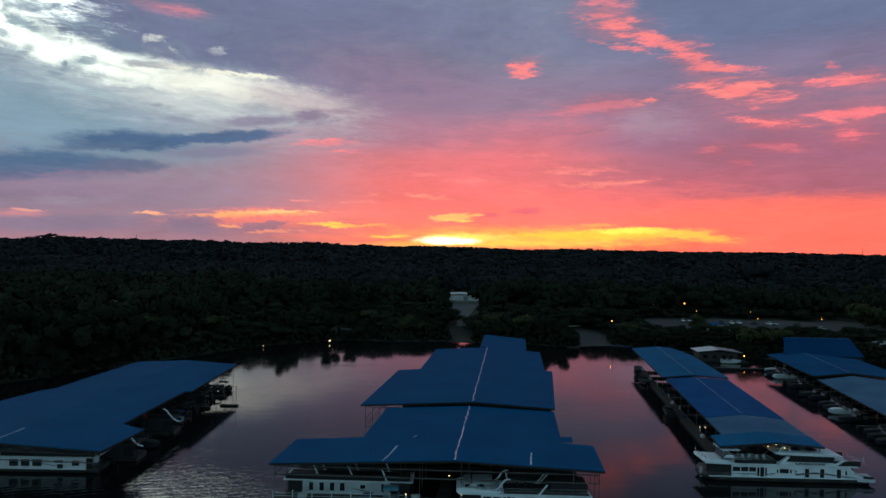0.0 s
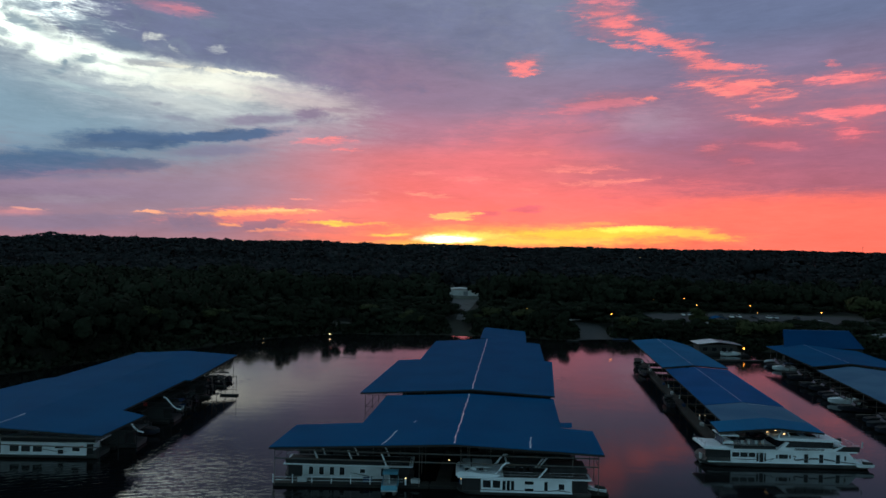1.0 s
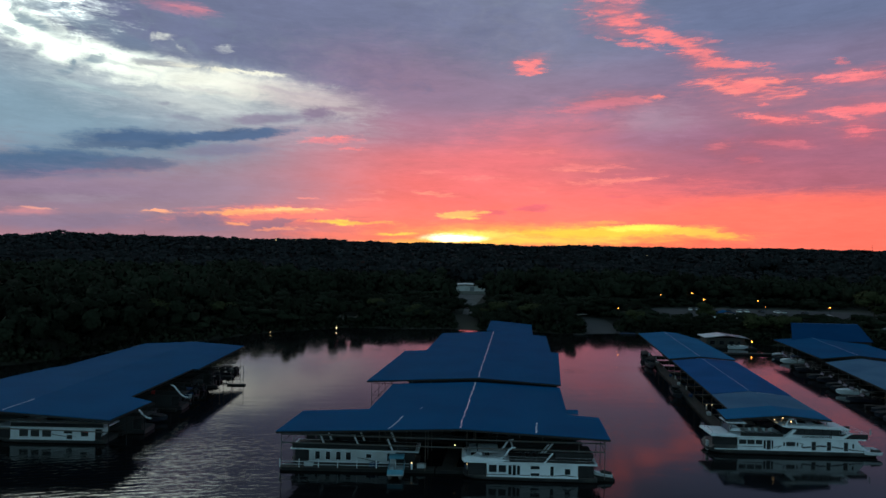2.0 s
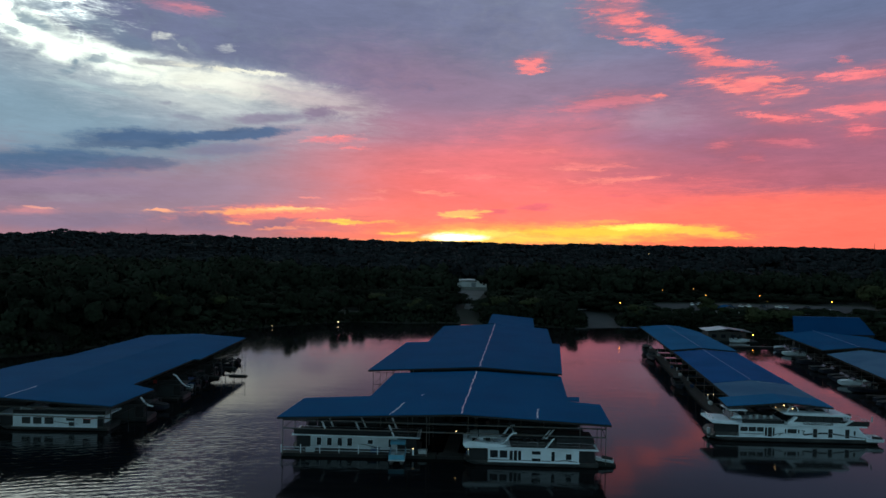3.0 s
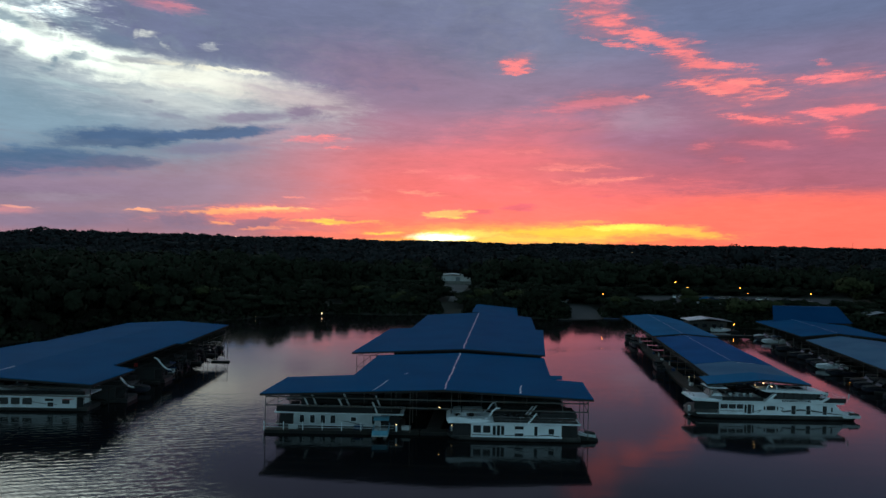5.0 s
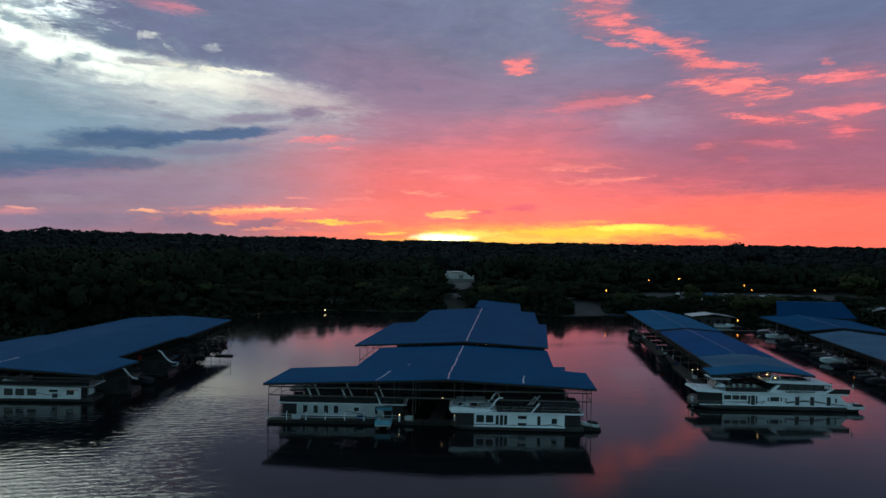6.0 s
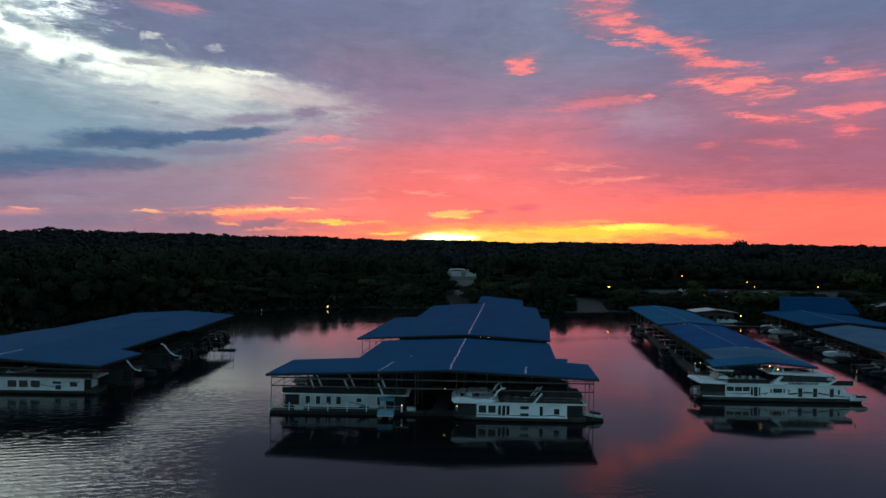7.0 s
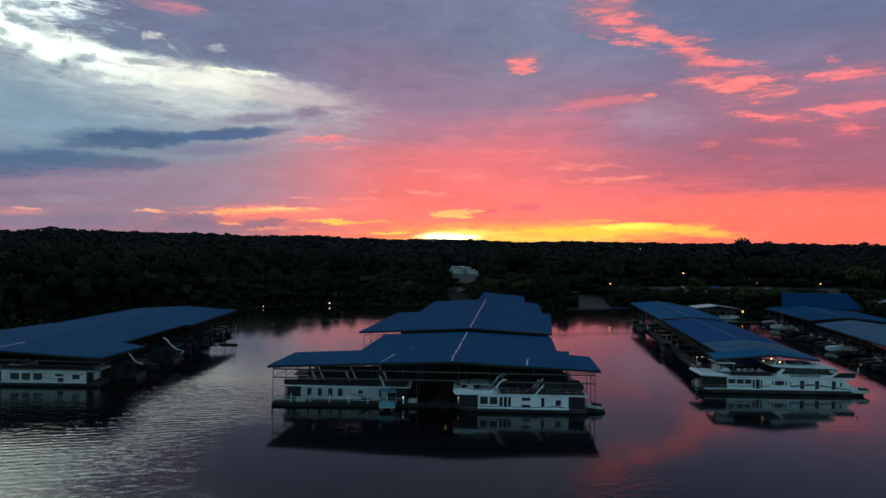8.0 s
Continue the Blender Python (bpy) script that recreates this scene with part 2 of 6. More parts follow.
cloud(22.2, 6.2, 10.07, 1.18, -0, (190, 100, 120), 0.55, 1.20, 0.5)  # mauve field
cloud(29.0, 2.4, 13.47, 2.50, -1, (255, 114, 102), 0.85, 0.60, 0.3)  # coral field
cloud(12.8, 4.7, 10.62, 1.24, 3, (250, 112, 114), 0.55, 1.10, 0.5)  # coral field
cloud(4.6, 7.4, 9.05, 3.22, 15, (238, 110, 122), 0.50, 1.30, 0.5)  # coral rays
cloud(17.2, 10.9, 2.92, 1.55, -3, (160, 134, 160), 0.55, 1.10, 0.6)  # lavender gap
cloud(18.2, 9.4, 6.38, 0.92, 0, (150, 104, 136), 0.60, 1.00, 0.7)  # mauve streak
cloud(12.7, 11.8, 1.40, 0.74, -2, (146, 112, 146), 0.50, 1.00, 0.7)  # mauve streak
cloud(14.3, 18.8, 3.25, 1.22, -14, (208, 107, 114), 0.42, 1.40, 0.8)  # pink haze
cloud(14.3, 18.8, 2.71, 0.55, -14, (240, 124, 132), 0.95, 0.90, 1.4)  # pink wisp
cloud(18.1, 17.3, 3.38, 0.54, -25, (240, 124, 132), 0.95, 0.90, 1.4)  # pink wisp
cloud(18.0, 17.0, 2.25, 0.42, -21, (240, 124, 132), 0.95, 0.90, 1.4)  # pink wisp
cloud(20.6, 15.8, 2.20, 1.09, -32, (208, 107, 114), 0.42, 1.40, 0.8)  # pink haze
cloud(20.6, 15.8, 1.84, 0.49, -32, (240, 124, 132), 0.95, 0.90, 1.4)  # pink wisp
cloud(22.9, 14.9, 2.39, 0.38, -10, (240, 124, 132), 0.95, 0.90, 1.4)  # pink wisp
cloud(15.4, 17.0, 2.25, 0.26, -14, (240, 124, 132), 0.95, 0.90, 1.4)  # pink wisp
cloud(21.2, 16.8, 1.31, 0.17, -13, (222, 122, 136), 0.60, 0.90, 1.4)  # pink wisp
cloud(24.4, 13.1, 4.17, 1.31, -8, (210, 107, 113), 0.42, 1.40, 0.8)  # pink haze
cloud(24.4, 13.1, 3.49, 0.60, -8, (242, 124, 130), 0.95, 0.90, 1.4)  # pink wisp
cloud(22.4, 13.1, 1.45, 0.25, -23, (250, 132, 134), 0.95, 0.90, 1.4)  # pink wisp
cloud(26.0, 13.2, 1.81, 0.25, -12, (248, 130, 132), 0.95, 0.90, 1.4)  # pink wisp
cloud(25.1, 11.7, 0.55, 0.13, -9, (236, 120, 132), 0.95, 0.90, 1.4)  # pink wisp
cloud(26.6, 10.5, 3.39, 0.56, -9, (212, 104, 114), 0.42, 1.40, 0.8)  # pink haze
cloud(26.6, 10.5, 2.84, 0.25, -9, (244, 120, 132), 0.95, 0.90, 1.4)  # pink wisp
cloud(25.1, 10.8, 1.50, 0.17, -11, (252, 128, 134), 0.95, 0.90, 1.4)  # pink wisp
cloud(32.0, 13.2, 2.64, 0.70, -3, (208, 106, 116), 0.42, 1.40, 0.8)  # pink haze
cloud(32.0, 13.2, 2.21, 0.32, -3, (240, 122, 134), 0.95, 0.90, 1.4)  # pink wisp
cloud(31.0, 13.4, 1.22, 0.20, -3, (248, 128, 138), 0.95, 0.90, 1.4)  # pink wisp
cloud(30.5, 14.3, 0.60, 0.16, -13, (226, 120, 136), 0.95, 0.90, 1.4)  # pink wisp
cloud(31.8, 10.8, 2.93, 0.81, -1, (210, 102, 113), 0.42, 1.40, 0.8)  # pink haze
cloud(31.8, 10.8, 2.46, 0.37, -1, (242, 118, 130), 0.95, 0.90, 1.4)  # pink wisp
cloud(30.4, 10.4, 1.12, 0.20, -13, (250, 124, 134), 0.95, 0.90, 1.4)  # pink wisp
cloud(31.7, 9.2, 1.46, 0.81, -10, (207, 99, 113), 0.42, 1.40, 0.8)  # pink haze
cloud(31.7, 9.2, 1.22, 0.37, -10, (238, 114, 130), 0.95, 0.90, 1.4)  # pink wisp
cloud(6.8, 15.9, 1.57, 0.60, 3, (214, 111, 116), 0.42, 1.40, 0.8)  # pink haze
cloud(6.8, 15.9, 1.31, 0.27, 3, (246, 128, 134), 0.95, 0.80, 1.4)  # pink wisp
cloud(6.8, 15.2, 1.50, 0.27, 1, (250, 128, 132), 0.95, 0.80, 1.4)  # pink wisp
cloud(14.1, 12.6, 3.82, 0.81, 2, (186, 104, 120), 0.42, 1.40, 0.8)  # pink haze
cloud(14.1, 12.6, 3.19, 0.37, 2, (214, 120, 138), 0.60, 0.90, 1.4)  # pink wisp
cloud(17.4, 12.7, 0.89, 0.18, -0, (250, 132, 134), 0.95, 0.90, 0.8)  # pink wisp
cloud(11.8, 12.1, 3.35, 0.61, 2, (179, 102, 121), 0.42, 1.40, 0.8)  # pink haze
cloud(11.8, 12.1, 2.80, 0.28, 2, (206, 118, 140), 0.50, 0.90, 1.4)  # pink wisp
cloud(13.5, 20.5, 2.33, 0.93, -4, (196, 107, 121), 0.42, 1.40, 0.8)  # pink haze
cloud(13.5, 20.5, 1.94, 0.42, -4, (226, 124, 140), 0.80, 0.90, 1.4)  # pink wisp
cloud(8.0, 8.5, 2.02, 0.42, 3, (201, 106, 114), 0.42, 1.40, 0.8)  # pink haze
cloud(8.0, 8.5, 1.68, 0.19, 3, (232, 122, 132), 0.60, 0.90, 1.4)  # pink wisp
cloud(11.5, 7.2, 3.50, 0.63, 1, (205, 107, 113), 0.42, 1.40, 0.8)  # pink haze
cloud(11.5, 7.2, 2.92, 0.29, 1, (236, 124, 130), 0.70, 0.90, 1.4)  # pink wisp
cloud(13.6, 6.0, 3.73, 0.24, 2, (244, 130, 128), 0.80, 0.90, 1.4)  # pink wisp
cloud(11.6, 6.8, 1.65, 0.14, -4, (246, 132, 130), 0.70, 0.90, 1.4)  # pink wisp
cloud(22.3, 8.6, 1.15, 0.69, -0, (186, 97, 113), 0.42, 1.40, 0.8)  # pink haze
cloud(22.3, 8.6, 0.96, 0.31, 0, (214, 112, 130), 0.65, 0.90, 1.4)  # pink wisp
cloud(26.4, 8.7, 2.56, 0.47, -6, (186, 95, 113), 0.42, 1.40, 0.8)  # pink haze
cloud(26.4, 8.7, 2.14, 0.22, -6, (214, 110, 130), 0.60, 0.90, 1.4)  # pink wisp
cloud(24.2, 7.5, 0.89, 0.49, -6, (179, 92, 111), 0.42, 1.40, 0.8)  # pink haze
cloud(24.2, 7.5, 0.74, 0.22, -6, (206, 106, 128), 0.50, 0.90, 1.4)  # pink wisp
cloud(2.9, 6.2, 3.18, 0.19, 2, (240, 128, 130), 0.60, 0.90, 1.4)  # pink wisp
cloud(-1.8, 6.6, 0.99, 0.19, 4, (240, 128, 132), 0.60, 0.90, 1.4)  # pink wisp
cloud(-1.2, 4.8, 1.73, 0.20, -2, (248, 146, 132), 0.80, 0.90, 1.4)  # pink wisp
cloud(-6.1, 4.9, 1.07, 0.19, 1, (242, 134, 132), 0.60, 0.90, 1.4)  # pink wisp
cloud(-7.2, 4.2, 1.41, 0.15, 1, (242, 134, 132), 0.50, 0.90, 1.4)  # pink wisp
cloud(7.7, 5.3, 0.85, 0.19, -6, (242, 126, 126), 0.60, 0.90, 1.4)  # pink wisp
cloud(4.0, 3.3, 1.18, 0.25, 3, (228, 100, 118), 0.75, 0.60, 0.7)  # plum fleck
cloud(7.3, 3.7, 1.64, 0.34, 4, (224, 98, 118), 0.80, 0.60, 0.7)  # plum fleck
cloud(14.4, 4.7, 1.15, 0.14, -2, (226, 104, 116), 0.60, 0.70, 0.7)  # plum fleck
cloud(1.2, 3.1, 2.02, 0.29, 5, (255, 186, 112), 0.85, 0.70, 1.1)  # orange fleck
cloud(1.7, 2.8, 0.98, 0.15, 1, (255, 210, 110), 0.80, 0.70, 1.0)  # orange fleck
cloud(9.5, 1.5, 12.70, 0.83, 0, (255, 176, 84), 0.75, 1.00, 0.4)  # amber glow
cloud(13.1, 1.7, 7.87, 0.48, 2, (255, 200, 76), 0.95, 0.80, 0.5)  # yellow bank
cloud(15.8, 2.1, 3.27, 0.28, 2, (255, 232, 96), 0.95, 0.70, 0.5)  # yellow bank
cloud(13.4, 2.5, 1.44, 0.19, 2, (255, 160, 96), 0.80, 0.70, 0.7)  # orange streak
cloud(13.3, 2.2, 0.93, 0.12, -3, (226, 140, 92), 0.60, 0.70, 0.7)  # dark fleck
cloud(20.8, 1.7, 3.18, 0.32, -5, (255, 196, 84), 0.80, 0.80, 0.6)  # yellow bank
cloud(2.2, 1.3, 3.43, 0.44, -0, (255, 226, 110), 0.90, 0.90, 0.3)  # sun glow
cloud(4.7, 0.8, 10.49, 0.34, 1, (255, 210, 92), 0.80, 1.00, 0.3)  # sun glow
cloud(0.6, 1.0, 2.58, 0.34, 0, (255, 252, 205), 1.00, 0.90, 0.2, 2.5)  # sun core

# soft unevenness over all of it
tone = wmath("MULTIPLY_ADD", wmath("SUBTRACT", billow.outputs["Fac"], 0.5), 0.5, 1.12)
tone = wmath("MULTIPLY_ADD", FRAY, 0.30, tone)
shade = wn("ShaderNodeVectorMath", op="SCALE")
balance = wn("ShaderNodeVectorMath", op="MULTIPLY")
balance.inputs[1].default_value = (1.0, 1.05, 0.955)
wt.links.new(heaven, balance.inputs[0])
wt.links.new(balance.outputs[0], shade.inputs[0])
wt.links.new(tone, shade.inputs["Scale"])
dusk = wn("ShaderNodeTexSky")
dusk.sky_type, dusk.sun_disc, dusk.sun_elevation, dusk.sun_rotation = "NISHITA", False, radians(0.5), radians(0.5)
glow = wn("ShaderNodeVectorMath", op="SCALE")
wt.links.new(dusk.outputs[0], glow.inputs[0])
glow.inputs["Scale"].default_value = 0.004
total = wn("ShaderNodeVectorMath", op="ADD")
wt.links.new(shade.outputs[0], total.inputs[0])
wt.links.new(glow.outputs[0], total.inputs[1])
back = wn("ShaderNodeBackground")
back.inputs["Strength"].default_value = 1.0
wt.links.new(total.outputs[0], back.inputs["Color"])
wout = wn("ShaderNodeOutputWorld")
wt.links.new(back.outputs[0], wout.inputs[0])

# the last of the sun, on the skyline
sun = new("sun", bpy.data.lights.new("sun", "SUN"))
sun.data.energy, sun.data.angle, sun.data.color = 0.15, radians(0.6), (1.0, 0.45, 0.2)
sun.matrix_world = look((0, 0, 0), (0.0, -1.0, -0.012))

# ---------------------------------------------------------------- materials
def material(name, base, rough=0.6, metal=0.0, vary=0.15, size=1.0, bump=0.0, bump_size=20.0, second=None, streak=None, rand=0.0, spec=0.5):
    """Principled with variation at two scales, in object space; second: stain colour; streak: stretch of the stain along an axis."""
    m = bpy.data.materials.new(name)
    m.use_nodes = True
    t = m.node_tree
    p = t.nodes["Principled BSDF"]
    p.inputs["Roughness"].default_value, p.inputs["Metallic"].default_value = rough, metal
    p.inputs["Specular IOR Level"].default_value = spec
    tc = t.nodes.new("ShaderNodeTexCoord")
    src = tc.outputs["Object"]
    if streak:
        mp = t.nodes.new("ShaderNodeMapping")
        mp.inputs["Scale"].default_value = streak
        t.links.new(src, mp.inputs[0])
        src = mp.outputs[0]
    big = t.nodes.new("ShaderNodeTexNoise")
    big.inputs["Scale"].default_value, big.inputs["Detail"].default_value = 0.35 / size, 5
    fine = t.nodes.new("ShaderNodeTexNoise")
    fine.inputs["Scale"].default_value, fine.inputs["Detail"].default_value = 6.0 / size, 4
    for n in (big, fine):
        t.links.new(src, n.inputs["Vector"])
    mix = t.nodes.new("ShaderNodeMix")
    mix.data_type = "RGBA"
    other = second or tuple(c * (1 - 2 * vary) for c in base)
    mix.inputs[6].default_value, mix.inputs[7].default_value = (*base, 1), (*other, 1)
    sm = t.nodes.new("ShaderNodeMapRange")
    sm.inputs["From Min"].default_value, sm.inputs["From Max"].default_value = 0.38, 0.68
    t.links.new(big.outputs["Fac"], sm.inputs["Value"])
    t.links.new(sm.outputs[0], mix.inputs[0])
    hsv = t.nodes.new("ShaderNodeHueSaturation")
    t.links.new(mix.outputs[2], hsv.inputs["Color"])
    val = t.nodes.new("ShaderNodeMapRange")
    val.inputs["To Min"].default_value, val.inputs["To Max"].default_value = 1 - vary, 1 + vary
    t.links.new(fine.outputs["Fac"], val.inputs["Value"])
    out = val.outputs[0]
    if rand:
        info = t.nodes.new("ShaderNodeObjectInfo")
        ra = t.nodes.new("ShaderNodeMapRange")
        ra.inputs["To Min"].default_value, ra.inputs["To Max"].default_value = 1 - rand, 1 + rand
        t.links.new(info.outputs["Random"], ra.inputs["Value"])
        mul = t.nodes.new("ShaderNodeMath")
        mul.operation = "MULTIPLY"
        t.links.new(out, mul.inputs[0])
        t.links.new(ra.outputs[0], mul.inputs[1])
        out = mul.outputs[0]
    t.links.new(out, hsv.inputs["Value"])
    t.links.new(hsv.outputs[0], p.inputs["Base Color"])
    if bump:
        bn = t.nodes.new("ShaderNodeTexNoise")
        bn.inputs["Scale"].default_value, bn.inputs["Detail"].default_value = bump_size, 3
        t.links.new(src, bn.inputs["Vector"])
        b = t.nodes.new("ShaderNodeBump")
        b.inputs["Strength"].default_value = bump
        b.inputs["Distance"].default_value = 0.05
        t.links.new(bn.outputs["Fac"], b.inputs["Height"])
        t.links.new(b.outputs[0], p.inputs["Normal"])
    return m


def lamp_material(name, colour, strength):
    m = bpy.data.materials.new(name)
    m.use_nodes = True
    p = m.node_tree.nodes["Principled BSDF"]
    p.inputs["Base Color"].default_value = (*colour, 1)
    p.inputs["Emission Color"].default_value = (*colour, 1)
    p.inputs["Emission Strength"].default_value = strength
    return m


def roof_material(name, base, worn, amount):
    """Ribbed painted sheet metal: ribs up the slope, sheet-by-sheet tint, faded patches."""
    m = material(name, base, rough=0.8, vary=0.08, size=3.0, second=worn, spec=0.02)
    t = m.node_tree
    p = t.nodes["Principled BSDF"]
    tc = t.nodes.new("ShaderNodeTexCoord")
    wave = t.nodes.new("ShaderNodeTexWave")
    wave.bands_direction = "Y"
    wave.inputs["Scale"].default_value = 1.05
    wave.inputs["Distortion"].default_value = 0.0
    t.links.new(tc.outputs["Object"], wave.inputs["Vector"])
    sharp = t.nodes.new("ShaderNodeMapRange")
    sharp.inputs["From Min"].default_value, sharp.inputs["From Max"].default_value = 0.75, 1.0
    t.links.new(wave.outputs["Fac"], sharp.inputs["Value"])
    b = t.nodes.new("ShaderNodeBump")
    b.inputs["Strength"].default_value, b.inputs["Distance"].default_value = amount, 0.03
    t.links.new(sharp.outputs[0], b.inputs["Height"])
    t.links.new(b.outputs[0], p.inputs["Normal"])
    return m


ROOF = roof_material("blue_roof_metal", (0.001, 0.078, 0.195), (0.001, 0.066, 0.172), 0.35)
ROOF_LIGHT = roof_material("light_blue_roof_metal", (0.012, 0.12, 0.26), (0.008, 0.098, 0.22), 0.35)
ROOF_FADED = roof_material("faded_blue_roof_metal", (0.075, 0.155, 0.25), (0.05, 0.12, 0.215), 0.35)
ROOF_DEEP = roof_material("deep_blue_roof_metal", (0.008, 0.085, 0.24), (0.005, 0.068, 0.20), 0.35)
ROOF_DARK = roof_material("dark_blue_roof_metal", (0.001, 0.046, 0.135), (0.001, 0.038, 0.115), 0.35)
CAP = material("bare_ridge_metal", (0.62, 0.55, 0.60), rough=0.45, metal=0.3, vary=0.2, size=0.6, second=(0.10, 0.16, 0.32))
CAP_DULL = material("painted_ridge_metal", (0.10, 0.17, 0.33), rough=0.6, vary=0.2, size=0.6, second=(0.03, 0.12, 0.28))
SEALANT = material("pale_roof_sealant", (0.55, 0.58, 0.62), rough=0.6, vary=0.2, size=0.5, second=(0.25, 0.32, 0.45))
STEEL = material("galvanised_steel", (0.13, 0.135, 0.14), rough=0.55, metal=0.5, vary=0.15, size=0.5, second=(0.13, 0.10, 0.08))
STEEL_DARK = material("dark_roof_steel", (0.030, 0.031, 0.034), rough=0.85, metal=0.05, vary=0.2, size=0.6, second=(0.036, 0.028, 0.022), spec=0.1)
PLANK = material("weathered_dock_planks", (0.040, 0.036, 0.033), rough=0.9, vary=0.25, size=0.4, bump=0.4, bump_size=9, second=(0.024, 0.022, 0.020), streak=(0.25, 2.0, 1))
FLOAT = material("black_dock_float", (0.012, 0.012, 0.014), rough=0.8, vary=0.3, size=0.6, second=(0.022, 0.022, 0.019), spec=0.2)
GEL = material("white_gelcoat", (0.68, 0.735, 0.79), rough=0.5, vary=0.05, size=0.8, second=(0.56, 0.60, 0.64), spec=0.2)
GEL_CREAM = material("cream_painted_aluminium", (0.45, 0.49, 0.52), rough=0.55, vary=0.1, size=0.8, second=(0.36, 0.38, 0.40), spec=0.2)
HULL = material("black_hull_paint", (0.018, 0.019, 0.022), rough=0.6, vary=0.3, size=0.8, second=(0.05, 0.05, 0.048))
HULL_NAVY = material("navy_hull_paint", (0.012, 0.014, 0.03), rough=0.5, vary=0.25, size=0.8)
CANVAS = material("black_canvas", (0.016, 0.016, 0.018), rough=0.9, vary=0.25, size=0.4, bump=0.3, bump_size=6)
CANVAS_BLUE = material("blue_canvas", (0.012, 0.045, 0.13), rough=0.9, vary=0.2, size=0.4, bump=0.3, bump_size=6)
TEAL = material("light_blue_vinyl", (0.10, 0.33, 0.46), rough=0.45, vary=0.12, size=0.4)
GLASS = material("dark_tinted_glass", (0.012, 0.014, 0.018), rough=0.08, vary=0.05, size=1.0)
CHROME = material("polished_rail", (0.65, 0.66, 0.68), rough=0.25, metal=0.9, vary=0.08, size=0.4)
RUBBER = material("black_rubber", (0.02, 0.02, 0.02), rough=0.8, vary=0.2, size=0.3)
RED = material("red_vinyl", (0.42, 0.03, 0.03), rough=0.5, vary=0.15, size=0.4)
LETTER = material("black_lettering", (0.015, 0.015, 0.02), rough=0.4, vary=0.1, size=0.4)
BARK = material("tree_bark", (0.06, 0.048, 0.036), rough=0.95, vary=0.3, size=0.4, bump=0.6, bump_size=5)
RAMP = material("wet_ramp_concrete", (0.055, 0.050, 0.052), rough=0.9, vary=0.2, size=2.0, bump=0.2, bump_size=3, second=(0.045, 0.043, 0.045))
# near black: the shade under the dock roofs is put into this paint
SHADE_PAINT = material("shade_darkened_aluminium", (0.030, 0.033, 0.036), rough=0.9, vary=0.15, size=0.8, second=(0.022, 0.023, 0.025))
CONCRETE = material("pale_concrete", (0.30, 0.29, 0.27), rough=0.9, vary=0.15, size=2.0, bump=0.2, bump_size=3, second=(0.20, 0.19, 0.18))
GRAVEL = material("pale_gravel", (0.15, 0.15, 0.15), rough=0.95, vary=0.2, size=2.0, bump=0.3, bump_size=3, second=(0.10, 0.10, 0.095))
ASPHALT = material("worn_asphalt", (0.024, 0.024, 0.027), rough=0.9, vary=0.2, size=3.0, bump=0.2, bump_size=4, second=(0.04, 0.04, 0.042))
WALL_WHITE = material("white_sheet_wall", (0.70, 0.70, 0.70), rough=0.6, vary=0.08, size=1.5, second=(0.58, 0.57, 0.55))
WALL_DARK = material("dark_brown_siding", (0.035, 0.032, 0.03), rough=0.8, vary=0.15, size=1.0)
WALL_TAN = material("tan_siding", (0.30, 0.26, 0.21), rough=0.8, vary=0.12, size=1.0)
ROOF_PALE = material("pale_sheet_roof", (0.62, 0.64, 0.66), rough=0.45, vary=0.08, size=2.0, second=(0.45, 0.47, 0.50))
ROOF_GREY = material("grey_sheet_roof", (0.22, 0.23, 0.25), rough=0.5, vary=0.12, size=2.0)
CAR_PAINT = [material("car_paint_" + n, c, rough=0.25, vary=0.04, size=1.0) for n, c in
             (("white", (0.75, 0.75, 0.75)), ("silver", (0.45, 0.46, 0.48)), ("dark", (0.03, 0.035, 0.045)), ("red", (0.28, 0.03, 0.03)))]
AMBER = lamp_material("amber_lamp_glow", (1.0, 0.31, 0.035), 14.0)
WARM = lamp_material("warm_lamp_glow", (1.0, 0.68, 0.32), 2.6)
COOL = lamp_material("cool_lamp_glow", (0.75, 0.95, 0.92), 4.0)


def leaf_material(name, base, patch=9.0):
    m = material(name, base, rough=0.95, vary=0.12, size=patch, second=tuple(c * 0.42 for c in base), spec=0.03)
    t = m.node_tree
    geo = t.nodes.new("ShaderNodeNewGeometry")
    ra = t.nodes.new("ShaderNodeMapRange")
    ra.inputs["To Min"].default_value, ra.inputs["To Max"].default_value = 0.85, 1.15
    t.links.new(geo.outputs["Random Per Island"], ra.inputs["Value"])
    hsv = [n for n in t.nodes if n.bl_idname == "ShaderNodeHueSaturation"][0]
    h2 = t.nodes.new("ShaderNodeHueSaturation")
    t.links.new(hsv.outputs[0], h2.inputs["Color"])
    t.links.new(ra.outputs[0], h2.inputs["Value"])
    t.links.new(h2.outputs[0], t.nodes["Principled BSDF"].inputs["Base Color"])
    return m


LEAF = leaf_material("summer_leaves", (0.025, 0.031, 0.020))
# lighter green trees; lamp light and hazy glow on them are painted in too
LEAF_LIGHT = leaf_material("light_green_lit_leaves", (0.058, 0.064, 0.030))
# paler and bluer: the distance haze over the far woods is in this colour
LEAF_HAZY = leaf_material("hazy_far_leaves", (0.034, 0.037, 0.041), 16.0)
SOIL = material("grassy_soil", (0.020, 0.023, 0.013), rough=0.95, vary=0.3, size=6.0, bump=0.4, bump_size=1.5, second=(0.028, 0.024, 0.017))
SAND = material("pale_bank_sand", (0.11, 0.10, 0.085), rough=0.95, vary=0.15, size=1.5, bump=0.3, bump_size=2)


